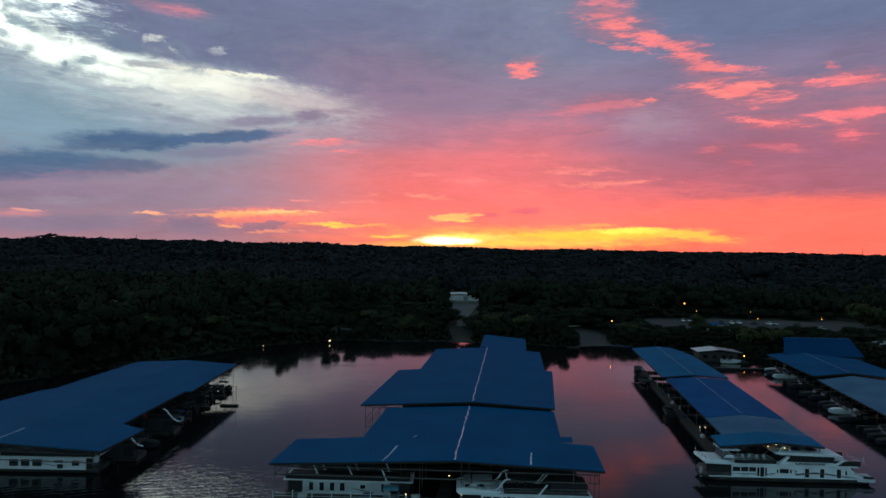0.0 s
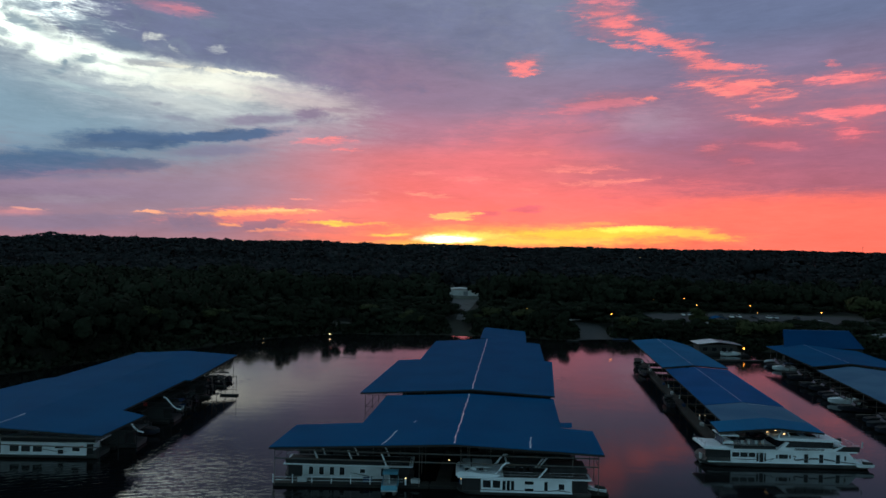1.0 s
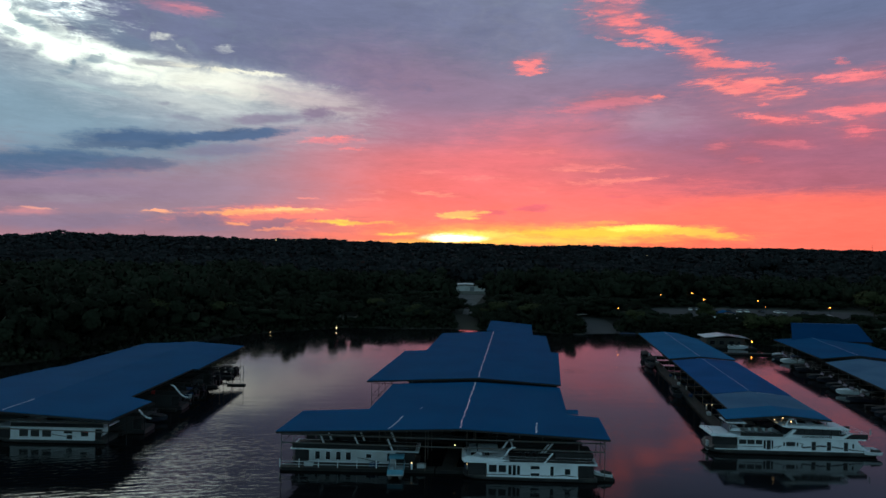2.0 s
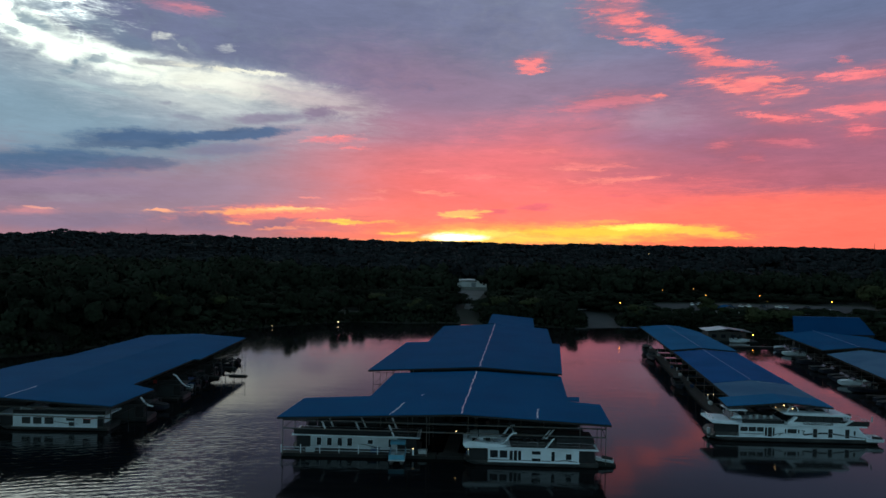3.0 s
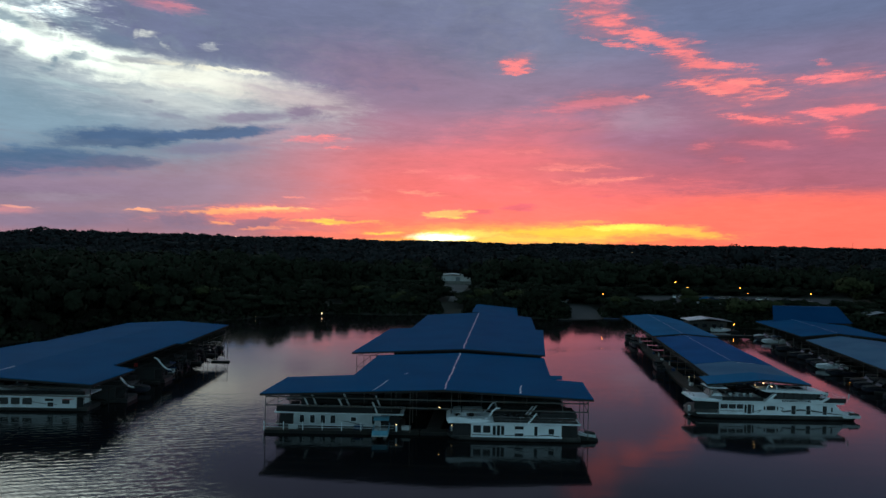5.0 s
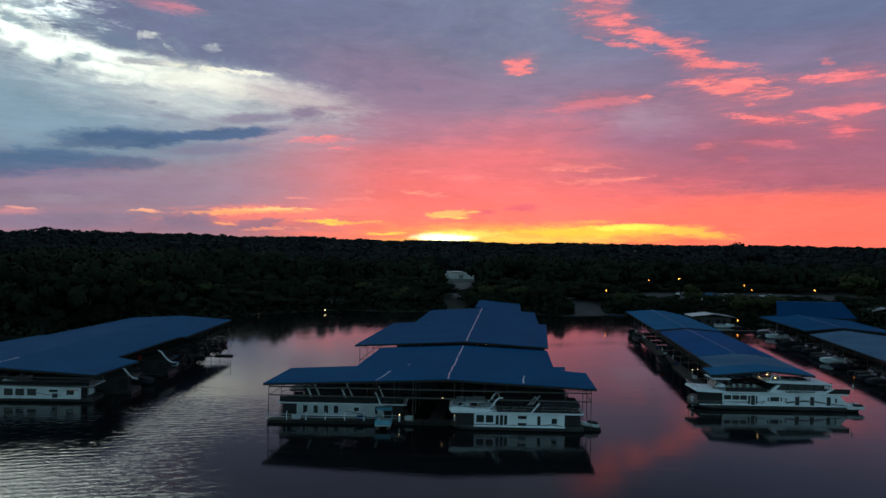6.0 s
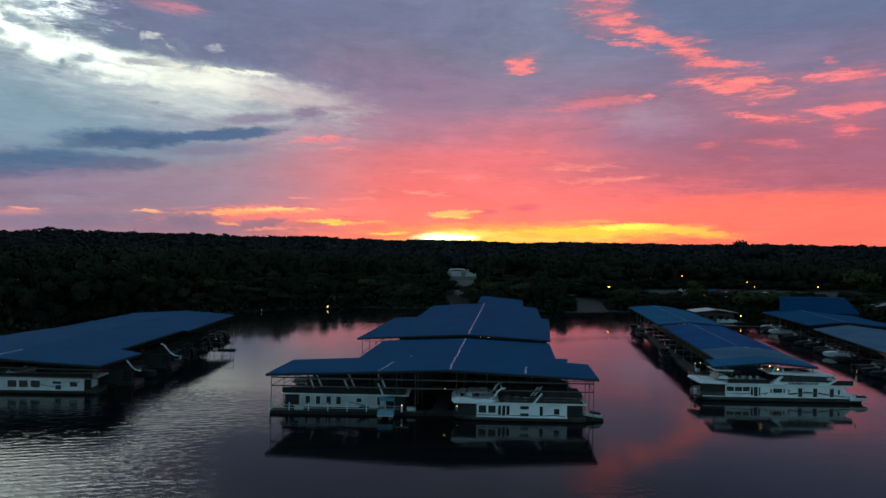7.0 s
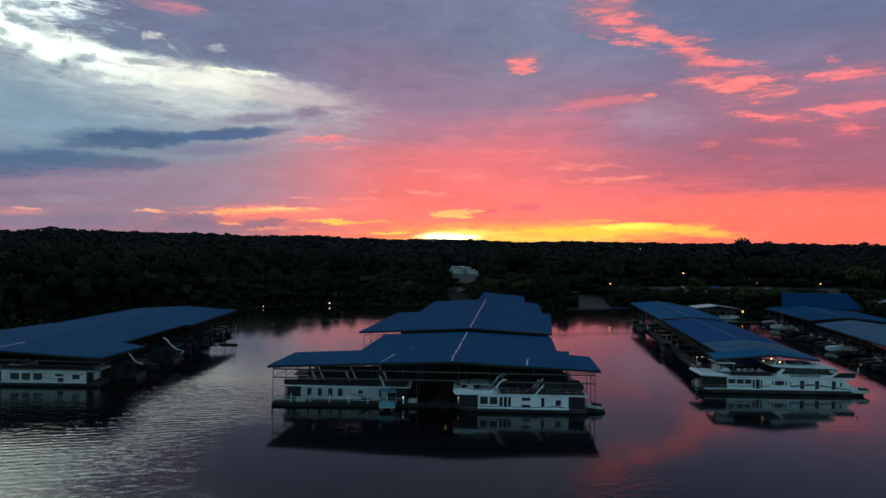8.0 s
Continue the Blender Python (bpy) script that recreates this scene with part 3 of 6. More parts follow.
def water_material():
    m = bpy.data.materials.new("lake_water")
    m.use_nodes = True
    t = m.node_tree
    t.nodes.remove(t.nodes["Principled BSDF"])
    deep = t.nodes.new("ShaderNodeBsdfDiffuse")
    deep.inputs["Color"].default_value = (0.006, 0.006, 0.007, 1)
    gloss = t.nodes.new("ShaderNodeBsdfGlossy")
    gloss.inputs["Color"].default_value = (1, 1, 1, 1)
    gloss.inputs["Roughness"].default_value = 0.075
    facing = t.nodes.new("ShaderNodeLayerWeight")
    facing.inputs["Blend"].default_value = 0.5
    steep = t.nodes.new("ShaderNodeMath")
    steep.operation = "POWER"
    steep.inputs[1].default_value = 6.4
    t.links.new(facing.outputs["Facing"], steep.inputs[0])
    share = t.nodes.new("ShaderNodeMath")
    share.operation, share.use_clamp = "MULTIPLY_ADD", True
    share.inputs[1].default_value, share.inputs[2].default_value = 1.26, 0.012
    t.links.new(steep.outputs[0], share.inputs[0])
    surface = t.nodes.new("ShaderNodeMixShader")
    t.links.new(share.outputs[0], surface.inputs[0])
    t.links.new(deep.outputs[0], surface.inputs[1])
    t.links.new(gloss.outputs[0], surface.inputs[2])
    t.links.new(surface.outputs[0], t.nodes["Material Output"].inputs["Surface"])
    tc = t.nodes.new("ShaderNodeTexCoord")

    def layer(scale, sx, sy, rot, detail, dist=0.0):
        mp = t.nodes.new("ShaderNodeMapping")
        mp.inputs["Scale"].default_value = (sx, sy, 1)
        mp.inputs["Rotation"].default_value = (0, 0, radians(rot))
        t.links.new(tc.outputs["Object"], mp.inputs[0])
        n = t.nodes.new("ShaderNodeTexNoise")
        n.inputs["Scale"].default_value, n.inputs["Detail"].default_value, n.inputs["Distortion"].default_value = scale, detail, dist
        t.links.new(mp.outputs[0], n.inputs["Vector"])
        return n.outputs["Fac"]

    swell = layer(0.22, 0.35, 1.0, 6, 2, 0.6)
    wavelets = layer(0.75, 0.8, 1.0, -6, 3, 0.8)
    mp = t.nodes.new("ShaderNodeMapping")
    mp.inputs["Rotation"].default_value = (0, 0, radians(-14))
    t.links.new(tc.outputs["Object"], mp.inputs[0])
    train = t.nodes.new("ShaderNodeTexWave")
    train.bands_direction = "Y"
    train.inputs["Scale"].default_value, train.inputs["Distortion"].default_value = 0.24, 6.5
    train.inputs["Detail"].default_value, train.inputs["Detail Scale"].default_value = 2.0, 0.25
    t.links.new(mp.outputs[0], train.inputs["Vector"])
    crest = t.nodes.new("ShaderNodeMath")
    crest.operation = "MULTIPLY_ADD"
    t.links.new(train.outputs["Fac"], crest.inputs[0])
    t.links.new(wavelets, crest.inputs[2])
    patch = layer(0.022, 1.0, 1.4, 20, 2, 1.0)
    wind = t.nodes.new("ShaderNodeVectorMath")
    wind.operation = "DISTANCE"
    wind.inputs[1].default_value = (-54, 63, 0)
    drawn = t.nodes.new("ShaderNodeVectorMath")
    drawn.operation = "MULTIPLY"
    drawn.inputs[1].default_value = (1.0, 0.72, 1.0)
    t.links.new(tc.outputs["Object"], drawn.inputs[0])
    t.links.new(drawn.outputs[0], wind.inputs[0])
    near = t.nodes.new("ShaderNodeMapRange")
    near.interpolation_type = "SMOOTHSTEP"
    near.inputs["From Min"].default_value, near.inputs["From Max"].default_value = 44, 9
    near.inputs["To Max"].default_value = 0.34
    t.links.new(wind.outputs["Value"], near.inputs["Value"])
    strong = t.nodes.new("ShaderNodeMath")
    strong.operation = "MULTIPLY"
    strong.inputs[1].default_value = 0.5
    t.links.new(near.outputs[0], strong.inputs[0])
    t.links.new(strong.outputs[0], crest.inputs[1])
    fan_map = t.nodes.new("ShaderNodeMapping")
    fan_map.inputs["Rotation"].default_value = (0, 0, radians(58))
    t.links.new(tc.outputs["Object"], fan_map.inputs[0])
    fan = t.nodes.new("ShaderNodeTexWave")
    fan.bands_direction = "Y"
    fan.inputs["Scale"].default_value, fan.inputs["Distortion"].default_value = 0.26, 2.5
    fan.inputs["Detail"].default_value, fan.inputs["Detail Scale"].default_value = 1.0, 0.2
    t.links.new(fan_map.outputs[0], fan.inputs["Vector"])
    reach = t.nodes.new("ShaderNodeVectorMath")
    reach.operation = "DISTANCE"
    reach.inputs[1].default_value = (28, 84, 0)
    t.links.new(tc.outputs["Object"], reach.inputs[0])
    fade = t.nodes.new("ShaderNodeMapRange")
    fade.interpolation_type = "SMOOTHSTEP"
    fade.inputs["From Min"].default_value, fade.inputs["From Max"].default_value = 17, 3
    fade.inputs["To Max"].default_value = 0.4
    t.links.new(reach.outputs["Value"], fade.inputs["Value"])
    stirred = t.nodes.new("ShaderNodeMath")
    stirred.operation = "MULTIPLY_ADD"
    t.links.new(fan.outputs["Fac"], stirred.inputs[0])
    t.links.new(fade.outputs[0], stirred.inputs[1])
    t.links.new(crest.outputs[0], stirred.inputs[2])
    ripple = stirred.outputs[0]
    both = t.nodes.new("ShaderNodeMath")
    both.operation = "ADD"
    t.links.new(patch, both.inputs[0])
    t.links.new(near.outputs[0], both.inputs[1])
    patch = both.outputs[0]
    lo = t.nodes.new("ShaderNodeMapRange")
    lo.interpolation_type = "SMOOTHSTEP"
    lo.inputs["From Min"].default_value, lo.inputs["From Max"].default_value = 0.45, 0.85
    lo.inputs["To Min"].default_value, lo.inputs["To Max"].default_value = 0.05, 1.6
    t.links.new(patch, lo.inputs["Value"])
    b1 = t.nodes.new("ShaderNodeBump")
    b1.inputs["Distance"].default_value, b1.inputs["Strength"].default_value = 0.10, 0.15
    t.links.new(swell, b1.inputs["Height"])
    b2 = t.nodes.new("ShaderNodeBump")
    b2.inputs["Distance"].default_value = 0.10
    st = t.nodes.new("ShaderNodeMath")
    st.operation = "MULTIPLY"
    st.inputs[1].default_value = 0.48
    t.links.new(lo.outputs[0], st.inputs[0])
    t.links.new(st.outputs[0], b2.inputs["Strength"])
    t.links.new(ripple, b2.inputs["Height"])
    t.links.new(b1.outputs[0], b2.inputs["Normal"])
    # wavelets show the eye more of their near sides
    slope = t.nodes.new("ShaderNodeCombineXYZ")
    slope.inputs[1].default_value = -0.009
    tilt = t.nodes.new("ShaderNodeVectorMath")
    tilt.operation = "ADD"
    t.links.new(b2.outputs[0], tilt.inputs[0])
    t.links.new(slope.outputs[0], tilt.inputs[1])
    unit = t.nodes.new("ShaderNodeVectorMath")
    unit.operation = "NORMALIZE"
    t.links.new(tilt.outputs[0], unit.inputs[0])
    t.links.new(unit.outputs[0], gloss.inputs["Normal"])
    t.links.new(unit.outputs[0], facing.inputs["Normal"])
    return m


WATER = water_material()

# ---------------------------------------------------------------- mesh helpers
def part(name, bm, mat, parent=None, label="", smooth=False):
    me = bpy.data.meshes.new(name)
    bmesh.ops.recalc_face_normals(bm, faces=bm.faces)
    bm.to_mesh(me)
    bm.free()
    me.materials.append(mat)
    if smooth:
        for f in me.polygons:
            f.use_smooth = True
    ob = new(name, me)
    ob.parent = parent
    if label:
        tagged(ob, label)
    return ob


def thing(name, m, label, category, group="", kind=""):
    ob = new(name)
    ob.matrix_basis = m
    return tagged(ob, label, category, group, kind)


def add_box(bm, a, b, bevel=0.0):
    vs = [bm.verts.new((x, y, z)) for z in (a[2], b[2]) for y in (a[1], b[1]) for x in (a[0], b[0])]
    fs = [bm.faces.new([vs[i] for i in q]) for q in ((0, 2, 3, 1), (4, 5, 7, 6), (0, 1, 5, 4), (1, 3, 7, 5), (3, 2, 6, 7), (2, 0, 4, 6))]
    if bevel:
        es = list({e for f in fs for e in f.edges})
        bmesh.ops.bevel(bm, geom=es, offset=bevel, segments=2, affect="EDGES", profile=0.5)
    return bm


def boxes(*pairs, bevel=0.0):
    bm = bmesh.new()
    for a, b in pairs:
        add_box(bm, a, b, bevel)
    return bm


def add_prism(bm, outline, z0, z1):
    """Outline of (x, y); z0 and z1 numbers or functions of x and y."""
    lo = [bm.verts.new((x, y, z0(x, y) if callable(z0) else z0)) for x, y in outline]
    hi = [bm.verts.new((x, y, z1(x, y) if callable(z1) else z1)) for x, y in outline]
    bm.faces.new(list(reversed(lo)))
    bm.faces.new(hi)
    n = len(outline)
    for i in range(n):
        bm.faces.new((lo[i], lo[(i + 1) % n], hi[(i + 1) % n], hi[i]))
    return bm


def side_prism(outline, y0, y1, bevel=0.0):
    """A profile of (x, z), drawn out across y."""
    bm = bmesh.new()
    a = [bm.verts.new((x, y0, z)) for x, z in outline]
    b = [bm.verts.new((x, y1, z)) for x, z in outline]
    bm.faces.new(a)
    bm.faces.new(list(reversed(b)))
    n = len(outline)
    for i in range(n):
        bm.faces.new((a[i], b[i], b[(i + 1) % n], a[(i + 1) % n]))
    if bevel:
        bmesh.ops.bevel(bm, geom=list(bm.edges), offset=bevel, segments=2, affect="EDGES", profile=0.5)
    return bm


def add_tube(bm, path, radius, sides=8):
    """A round bar along the points of path; radius a number or one for each point."""
    rings = []
    for i, p in enumerate(path):
        p = Vector(p)
        d = (Vector(path[min(i + 1, len(path) - 1)]) - Vector(path[max(i - 1, 0)])).normalized()
        s = d.orthogonal().normalized()
        up = d.cross(s)
        r = radius[i] if isinstance(radius, (list, tuple)) else radius
        rings.append([bm.verts.new(p + (s * math.cos(a) + up * math.sin(a)) * r) for a in (2 * math.pi * k / sides for k in range(sides))])
    for r0, r1 in zip(rings, rings[1:]):
        for k in range(sides):
            bm.faces.new((r0[k], r0[(k + 1) % sides], r1[(k + 1) % sides], r1[k]))
    bm.faces.new(list(reversed(rings[0])))
    bm.faces.new(rings[-1])
    return bm


def tube(path, radius, sides=8):
    return add_tube(bmesh.new(), path, radius, sides)


def ball(centre, radius, squash=1.0):
    bm = bmesh.new()
    bmesh.ops.create_icosphere(bm, subdivisions=2, radius=radius)
    for v in bm.verts:
        v.co.z *= squash
        v.co += Vector(centre)
    return bm


def loft(sections):
    """A closed body through rings of equal length."""
    bm = bmesh.new()
    rings = [[bm.verts.new(p) for p in s] for s in sections]
    n = len(rings[0])
    for a, b in zip(rings, rings[1:]):
        for k in range(n):
            bm.faces.new((a[k], a[(k + 1) % n], b[(k + 1) % n], b[k]))
    bm.faces.new(list(reversed(rings[0])))
    bm.faces.new(rings[-1])
    return bm


# ---------------------------------------------------------------- land and water
SHORE_X = [-4000, -420, -150, -122, -102, -80, -62, -46, 0, 30, 52, 80, 96, 130, 210, 420, 4000]
SHORE_Y = [110, 130, 172, 190, 226, 262, 280, 290, 294, 291, 285, 294, 276, 260, 256, 240, 200]


def shore(x, y):
    s = np.interp(x, SHORE_X, SHORE_Y)
    return y - s + 2.5 * np.sin(x * 0.13 + 1.0) * np.sin(x * 0.047)


RIDGE_A = [-1.6, -0.674, -0.58, -0.5, -0.39, -0.287, -0.206, -0.158, -0.07, 0.0, 0.134, 0.186, 0.263, 0.36, 0.44, 0.55, 0.62, 1.6]
RIDGE_E = [0.013, 0.0140, 0.0188, 0.0168, 0.0160, 0.0140, 0.0156, 0.0132, 0.0124, 0.0136, 0.0106, 0.0128, 0.0125, 0.0113, 0.0124, 0.0125, 0.0118, 0.011]


def ridge_far(a):
    return np.interp(a, [-0.7, -0.45, -0.3, 0.0, 0.7], [1950, 2050, 2550, 3000, 3100])


def height(x, y):
    """Height of the land over the lake."""
    x, y = np.asarray(x, float), np.asarray(y, float)
    d = shore(x, y)
    land = 0.25 + 7.0 * (1 - np.exp(-np.maximum(d, 0) / 38.0)) + 1.2 * np.sin(x * 0.02) * np.sin(y * 0.017) * np.clip(d / 80, 0, 1)
    r = np.hypot(x, y)
    a = np.where(y > 100, x / np.maximum(y, 100), 1.6)
    far = ridge_far(a)
    top = 25.6 + np.interp(a, RIDGE_A, RIDGE_E) * far - 20.0
    k = np.clip((r - 900) / (far - 900), 0, 1.0)
    land = land + (top - 7.0) * k * k * (3 - 2 * k)
    return np.where(d > 0, land, np.maximum(-3.0, 0.25 + d * 0.25))


def grid_mesh(name, xs, ys, mat):
    X, Y = np.meshgrid(xs, ys)
    Z = height(X, Y)
    verts = np.stack([X, Y, Z], -1).reshape(-1, 3)
    nx, ny = len(xs), len(ys)
    i = (np.arange(ny - 1)[:, None] * nx + np.arange(nx - 1)[None, :]).ravel()
    faces = np.stack([i, i + 1, i + nx + 1, i + nx], -1)
    me = bpy.data.meshes.new(name)
    me.from_pydata(verts.tolist(), [], faces.tolist())
    me.materials.append(mat)
    for f in me.polygons:
        f.use_smooth = True
    return new(name, me)


xs = np.concatenate([np.linspace(-4000, -420, 24)[:-1], np.linspace(-420, 420, 169), np.linspace(420, 4000, 24)[1:]])
ys = np.concatenate([np.linspace(-900, 120, 12)[:-1], np.linspace(120, 460, 120), np.linspace(460, 1200, 50)[1:], np.linspace(1200, 4300, 60)[1:]])
ground = tagged(grid_mesh("ground", xs, ys, SOIL), "dark grassy land rising from the lake to low hills", "ground", kind="structure")
bm = bmesh.new()
bmesh.ops.create_grid(bm, x_segments=2, y_segments=2, size=1)
for v in bm.verts:
    v.co = Vector((v.co.x * 3900, -240 + v.co.y * 650, 0))
water = tagged(part("water", bm, WATER), "calm dark lake water mirroring the sunset sky", "water", kind="structure")


def draped(name, outline, mat, lift, label, category, kind="structure"):
    """A slab laid on the land."""
    xs = [p[0] for p in outline]
    ys = [p[1] for p in outline]
    bm = bmesh.new()
    vs = [bm.verts.new((x, y, 0)) for x, y in outline]
    bm.faces.new(vs)
    for axis, lo, hi in ((0, min(xs), max(xs)), (1, min(ys), max(ys))):
        n = max(1, int((hi - lo) / 5))
        for k in range(1, n):
            co, no = [0, 0, 0], [0, 0, 0]
            co[axis], no[axis] = lo + (hi - lo) * k / n, 1
            bmesh.ops.bisect_plane(bm, geom=bm.verts[:] + bm.edges[:] + bm.faces[:], plane_co=co, plane_no=no)
    ext = bmesh.ops.extrude_face_region(bm, geom=bm.faces[:])
    top = {v for v in ext["geom"] if isinstance(v, bmesh.types.BMVert)}
    for v in bm.verts:
        v.co.z = float(height(v.co.x, v.co.y)) + (lift if v in top else -0.6)
    return tagged(part(name, bm, mat), label, category, kind=kind)


draped("boat_ramp", [(58.5, 283), (76, 286), (74.5, 316), (64.8, 322)], RAMP, 0.18, "pale concrete boat ramp sloping into the lake", "boat ramp")
draped("parking_lot", [(100, 318), (205, 308), (214, 338), (150, 352), (104, 350)], ASPHALT, 0.15, "worn asphalt parking lot among the trees", "parking lot")
draped("gravel_yard", [(6.5, 322), (10.5, 319), (12.5, 345), (17, 372), (22, 412), (2, 412), (8, 372), (9, 350)], GRAVEL, 0.16, "pale gravel yard below the white building", "yard")
draped("sand_bank", [(-56, 301), (-42, 302), (-40, 309), (-54, 309)], SAND, 0.25, "pale sandy clearing on the far bank", "bank")

# ---------------------------------------------------------------- woods
def crown_cloud(n, seed, leaf, flat=0.75, core=2, parts=7):
    """Centres and offsets of n leaf clumps in an uneven crown of unit size: two triangles each."""
    rng = np.random.RandomState(seed)
    lobes = rng.normal(size=(parts, 3)) * (0.42, 0.42, 0.30)
    pick = lobes[rng.randint(0, parts, n)]
    d = rng.normal(size=(n, 3))
    d /= np.linalg.norm(d, axis=1)[:, None]
    c = pick + d * (0.42 * rng.uniform(0.55, 1.05, n) ** 0.5)[:, None]
    c[:, 2] *= flat
    face = d + rng.normal(size=(n, 3)) * 0.22
    face /= np.linalg.norm(face, axis=1)[:, None]
    a = np.cross(face, rng.normal(size=(n, 3)))
    a /= np.linalg.norm(a, axis=1)[:, None]
    b = np.cross(face, a)
    size = leaf * rng.uniform(0.6, 1.4, n)[:, None]
    quad = np.stack([c + a * size, c + b * size * 0.8, c - a * size, c - b * size * 0.8], 1)
    lean = d * 0.6 + c * 1.1 + (0, 0, 0.6) + rng.normal(size=(n, 3)) * 0.55
    lean /= np.linalg.norm(lean, axis=1)[:, None]
    # dense inner foliage of every lobe, seen between the outer clumps
    g = np.linspace(-1, 1, core + 1)
    patch = np.array([[(g[i], g[j], 1), (g[i + 1], g[j], 1), (g[i + 1], g[j + 1], 1), (g[i], g[j + 1], 1)] for i in range(core) for j in range(core)]).reshape(-1, 3)
    x, y, z = patch.T
    cube = np.concatenate([np.stack(f, -1) for f in ((x, y, z), (z, x, y), (y, z, x), (-x, y, -z), (-z, -x, y), (y, -z, -x))])
    cube /= np.linalg.norm(cube, axis=1)[:, None]
    bumps = 1 + 0.16 * np.sin(cube[:, :1] * 7 + cube[:, 1:2] * 5 + seed) * np.cos(cube[:, 2:] * 6 + seed)
    inner = (lobes[:, None, :] + cube[None] * bumps[None] * 0.29).reshape(-1, 3) * (1, 1, flat)
    soft = (np.broadcast_to(cube, (parts, len(cube), 3)) * 0.6 + lobes[:, None, :] * 1.1 + (0, 0, 0.7)).reshape(-1, 3)
    soft /= np.linalg.norm(soft, axis=1)[:, None]
    return np.concatenate([quad.reshape(-1, 3), inner]), np.concatenate([np.repeat(lean, 4, axis=0), soft])


def wood(name, places, templates, mat, label):
    """One mesh of many crowns: rows of x, y, base, crown radius, crown height, turn."""
    verts, normals, count = [], [], 0
    for i, (x, y, z, r, h, turn) in enumerate(places):
        q, nq = templates[i % len(templates)]
        c, s = math.cos(turn), math.sin(turn)
        p = np.stack([x + r * (q[:, 0] * c - q[:, 1] * s), y + r * (q[:, 0] * s + q[:, 1] * c), z + h * (0.62 + 0.55 * q[:, 2])], -1)
        verts.append(p)
        normals.append(np.stack([nq[:, 0] * c - nq[:, 1] * s, nq[:, 0] * s + nq[:, 1] * c, nq[:, 2]], -1))
        count += len(q)
    verts = np.concatenate(verts)
    me = bpy.data.meshes.new(name)
    me.vertices.add(count)
    me.vertices.foreach_set("co", verts.ravel())
    me.loops.add(count)
    me.loops.foreach_set("vertex_index", np.arange(count))
    me.polygons.add(count // 4)
    me.polygons.foreach_set("loop_start", np.arange(0, count, 4))
    me.polygons.foreach_set("loop_total", np.full(count // 4, 4))
    me.update(calc_edges=True)
    me.normals_split_custom_set_from_vertices(np.concatenate(normals))
    me.materials.append(mat)
    return tagged(new(name, me), label, "woods", kind="stuff")


CLEAR = [(3, 326, 16, 350), (1.5, 350, 20, 408), (-6, 400, 48, 446), (2, 286, 13, 326), (100, 300, 216, 354), (118, 228, 160, 261), (59, 280, 75.5, 321), (-57, 296, -39, 312)]


def is_clear(x, y):
    return any(a <= x <= c and b <= y <= d for a, b, c, d in CLEAR)


rng = np.random.RandomState(7)


def scatter(r0, r1, step, rad, tall, shrink=1.0):
    rows = []
    for y in np.arange(120 if r0 < 500 else r0, r1, step):
        half = 0.78 * y + 60
        for x in np.arange(-half, half, step):
            px, py = x + rng.uniform(-0.5, 0.5) * step, y + rng.uniform(-0.5, 0.5) * step
            if not r0 <= py < r1 or is_clear(px, py) or shore(px, py) < 5:
                continue
            k = 0.75 + 0.5 * noise.noise((px * 0.012, py * 0.012, 0)) + rng.uniform(-0.22, 0.22)
            h = tall * (1 + (0.42 if r0 < 1000 else 0.9) * (k - 0.75))
            wide = rng.uniform(0.7, 1.25) if rng.uniform() < 0.75 else rng.uniform(1.3, 1.9)
            h *= 0.85 + 0.2 * wide
            if 84 < px < 220 and py < 374:
                h *= 0.35
            elif shore(px, py) < 70 and px > -98:
                h *= 0.5
            rows.append((px, py, float(height(px, py)) - 0.5, rad * wide, h, rng.uniform(0, 6.28)))
    return rows


near = scatter(120, 430, 7.5, 6.0, 14.0)
middle = scatter(430, 1000, 11.0, 9.0, 15.0)
far = scatter(1000, 1900, 20.0, 17.0, 17.0)
distant = scatter(1900, 3300, 34.0, 30.0, 19.0)
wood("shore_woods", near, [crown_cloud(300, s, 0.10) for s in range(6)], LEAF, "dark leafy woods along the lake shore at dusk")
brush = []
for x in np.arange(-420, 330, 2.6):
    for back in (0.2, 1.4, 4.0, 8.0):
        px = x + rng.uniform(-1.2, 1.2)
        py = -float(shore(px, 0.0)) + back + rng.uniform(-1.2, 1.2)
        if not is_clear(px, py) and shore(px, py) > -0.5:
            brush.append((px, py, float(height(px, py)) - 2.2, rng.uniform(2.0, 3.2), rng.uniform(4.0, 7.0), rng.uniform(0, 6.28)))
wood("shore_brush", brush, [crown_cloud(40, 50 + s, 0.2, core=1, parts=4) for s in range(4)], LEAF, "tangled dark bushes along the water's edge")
wood("middle_woods", middle, [crown_cloud(26, 10 + s, 0.15, core=1, parts=5) for s in range(6)], LEAF_HAZY, "dark woods stretching away behind the marina")
wood("hill_woods", far, [crown_cloud(16, 20 + s, 0.2, core=1, parts=3) for s in range(5)], LEAF_HAZY, "black wooded slopes under the sunset")
wood("skyline_woods", distant, [crown_cloud(14, 30 + s, 0.24, 0.6, core=1, parts=3) for s in range(5)], LEAF_HAZY, "black wooded ridge on the skyline")


def tree_mesh(seed, leaves, leaf):
    q, nq = crown_cloud(leaves, seed, leaf)
    me = bpy.data.meshes.new("crown")
    me.from_pydata(q.tolist(), [], [[i, i + 1, i + 2, i + 3] for i in range(0, len(q), 4)])
    me.normals_split_custom_set_from_vertices(nq)
    return me


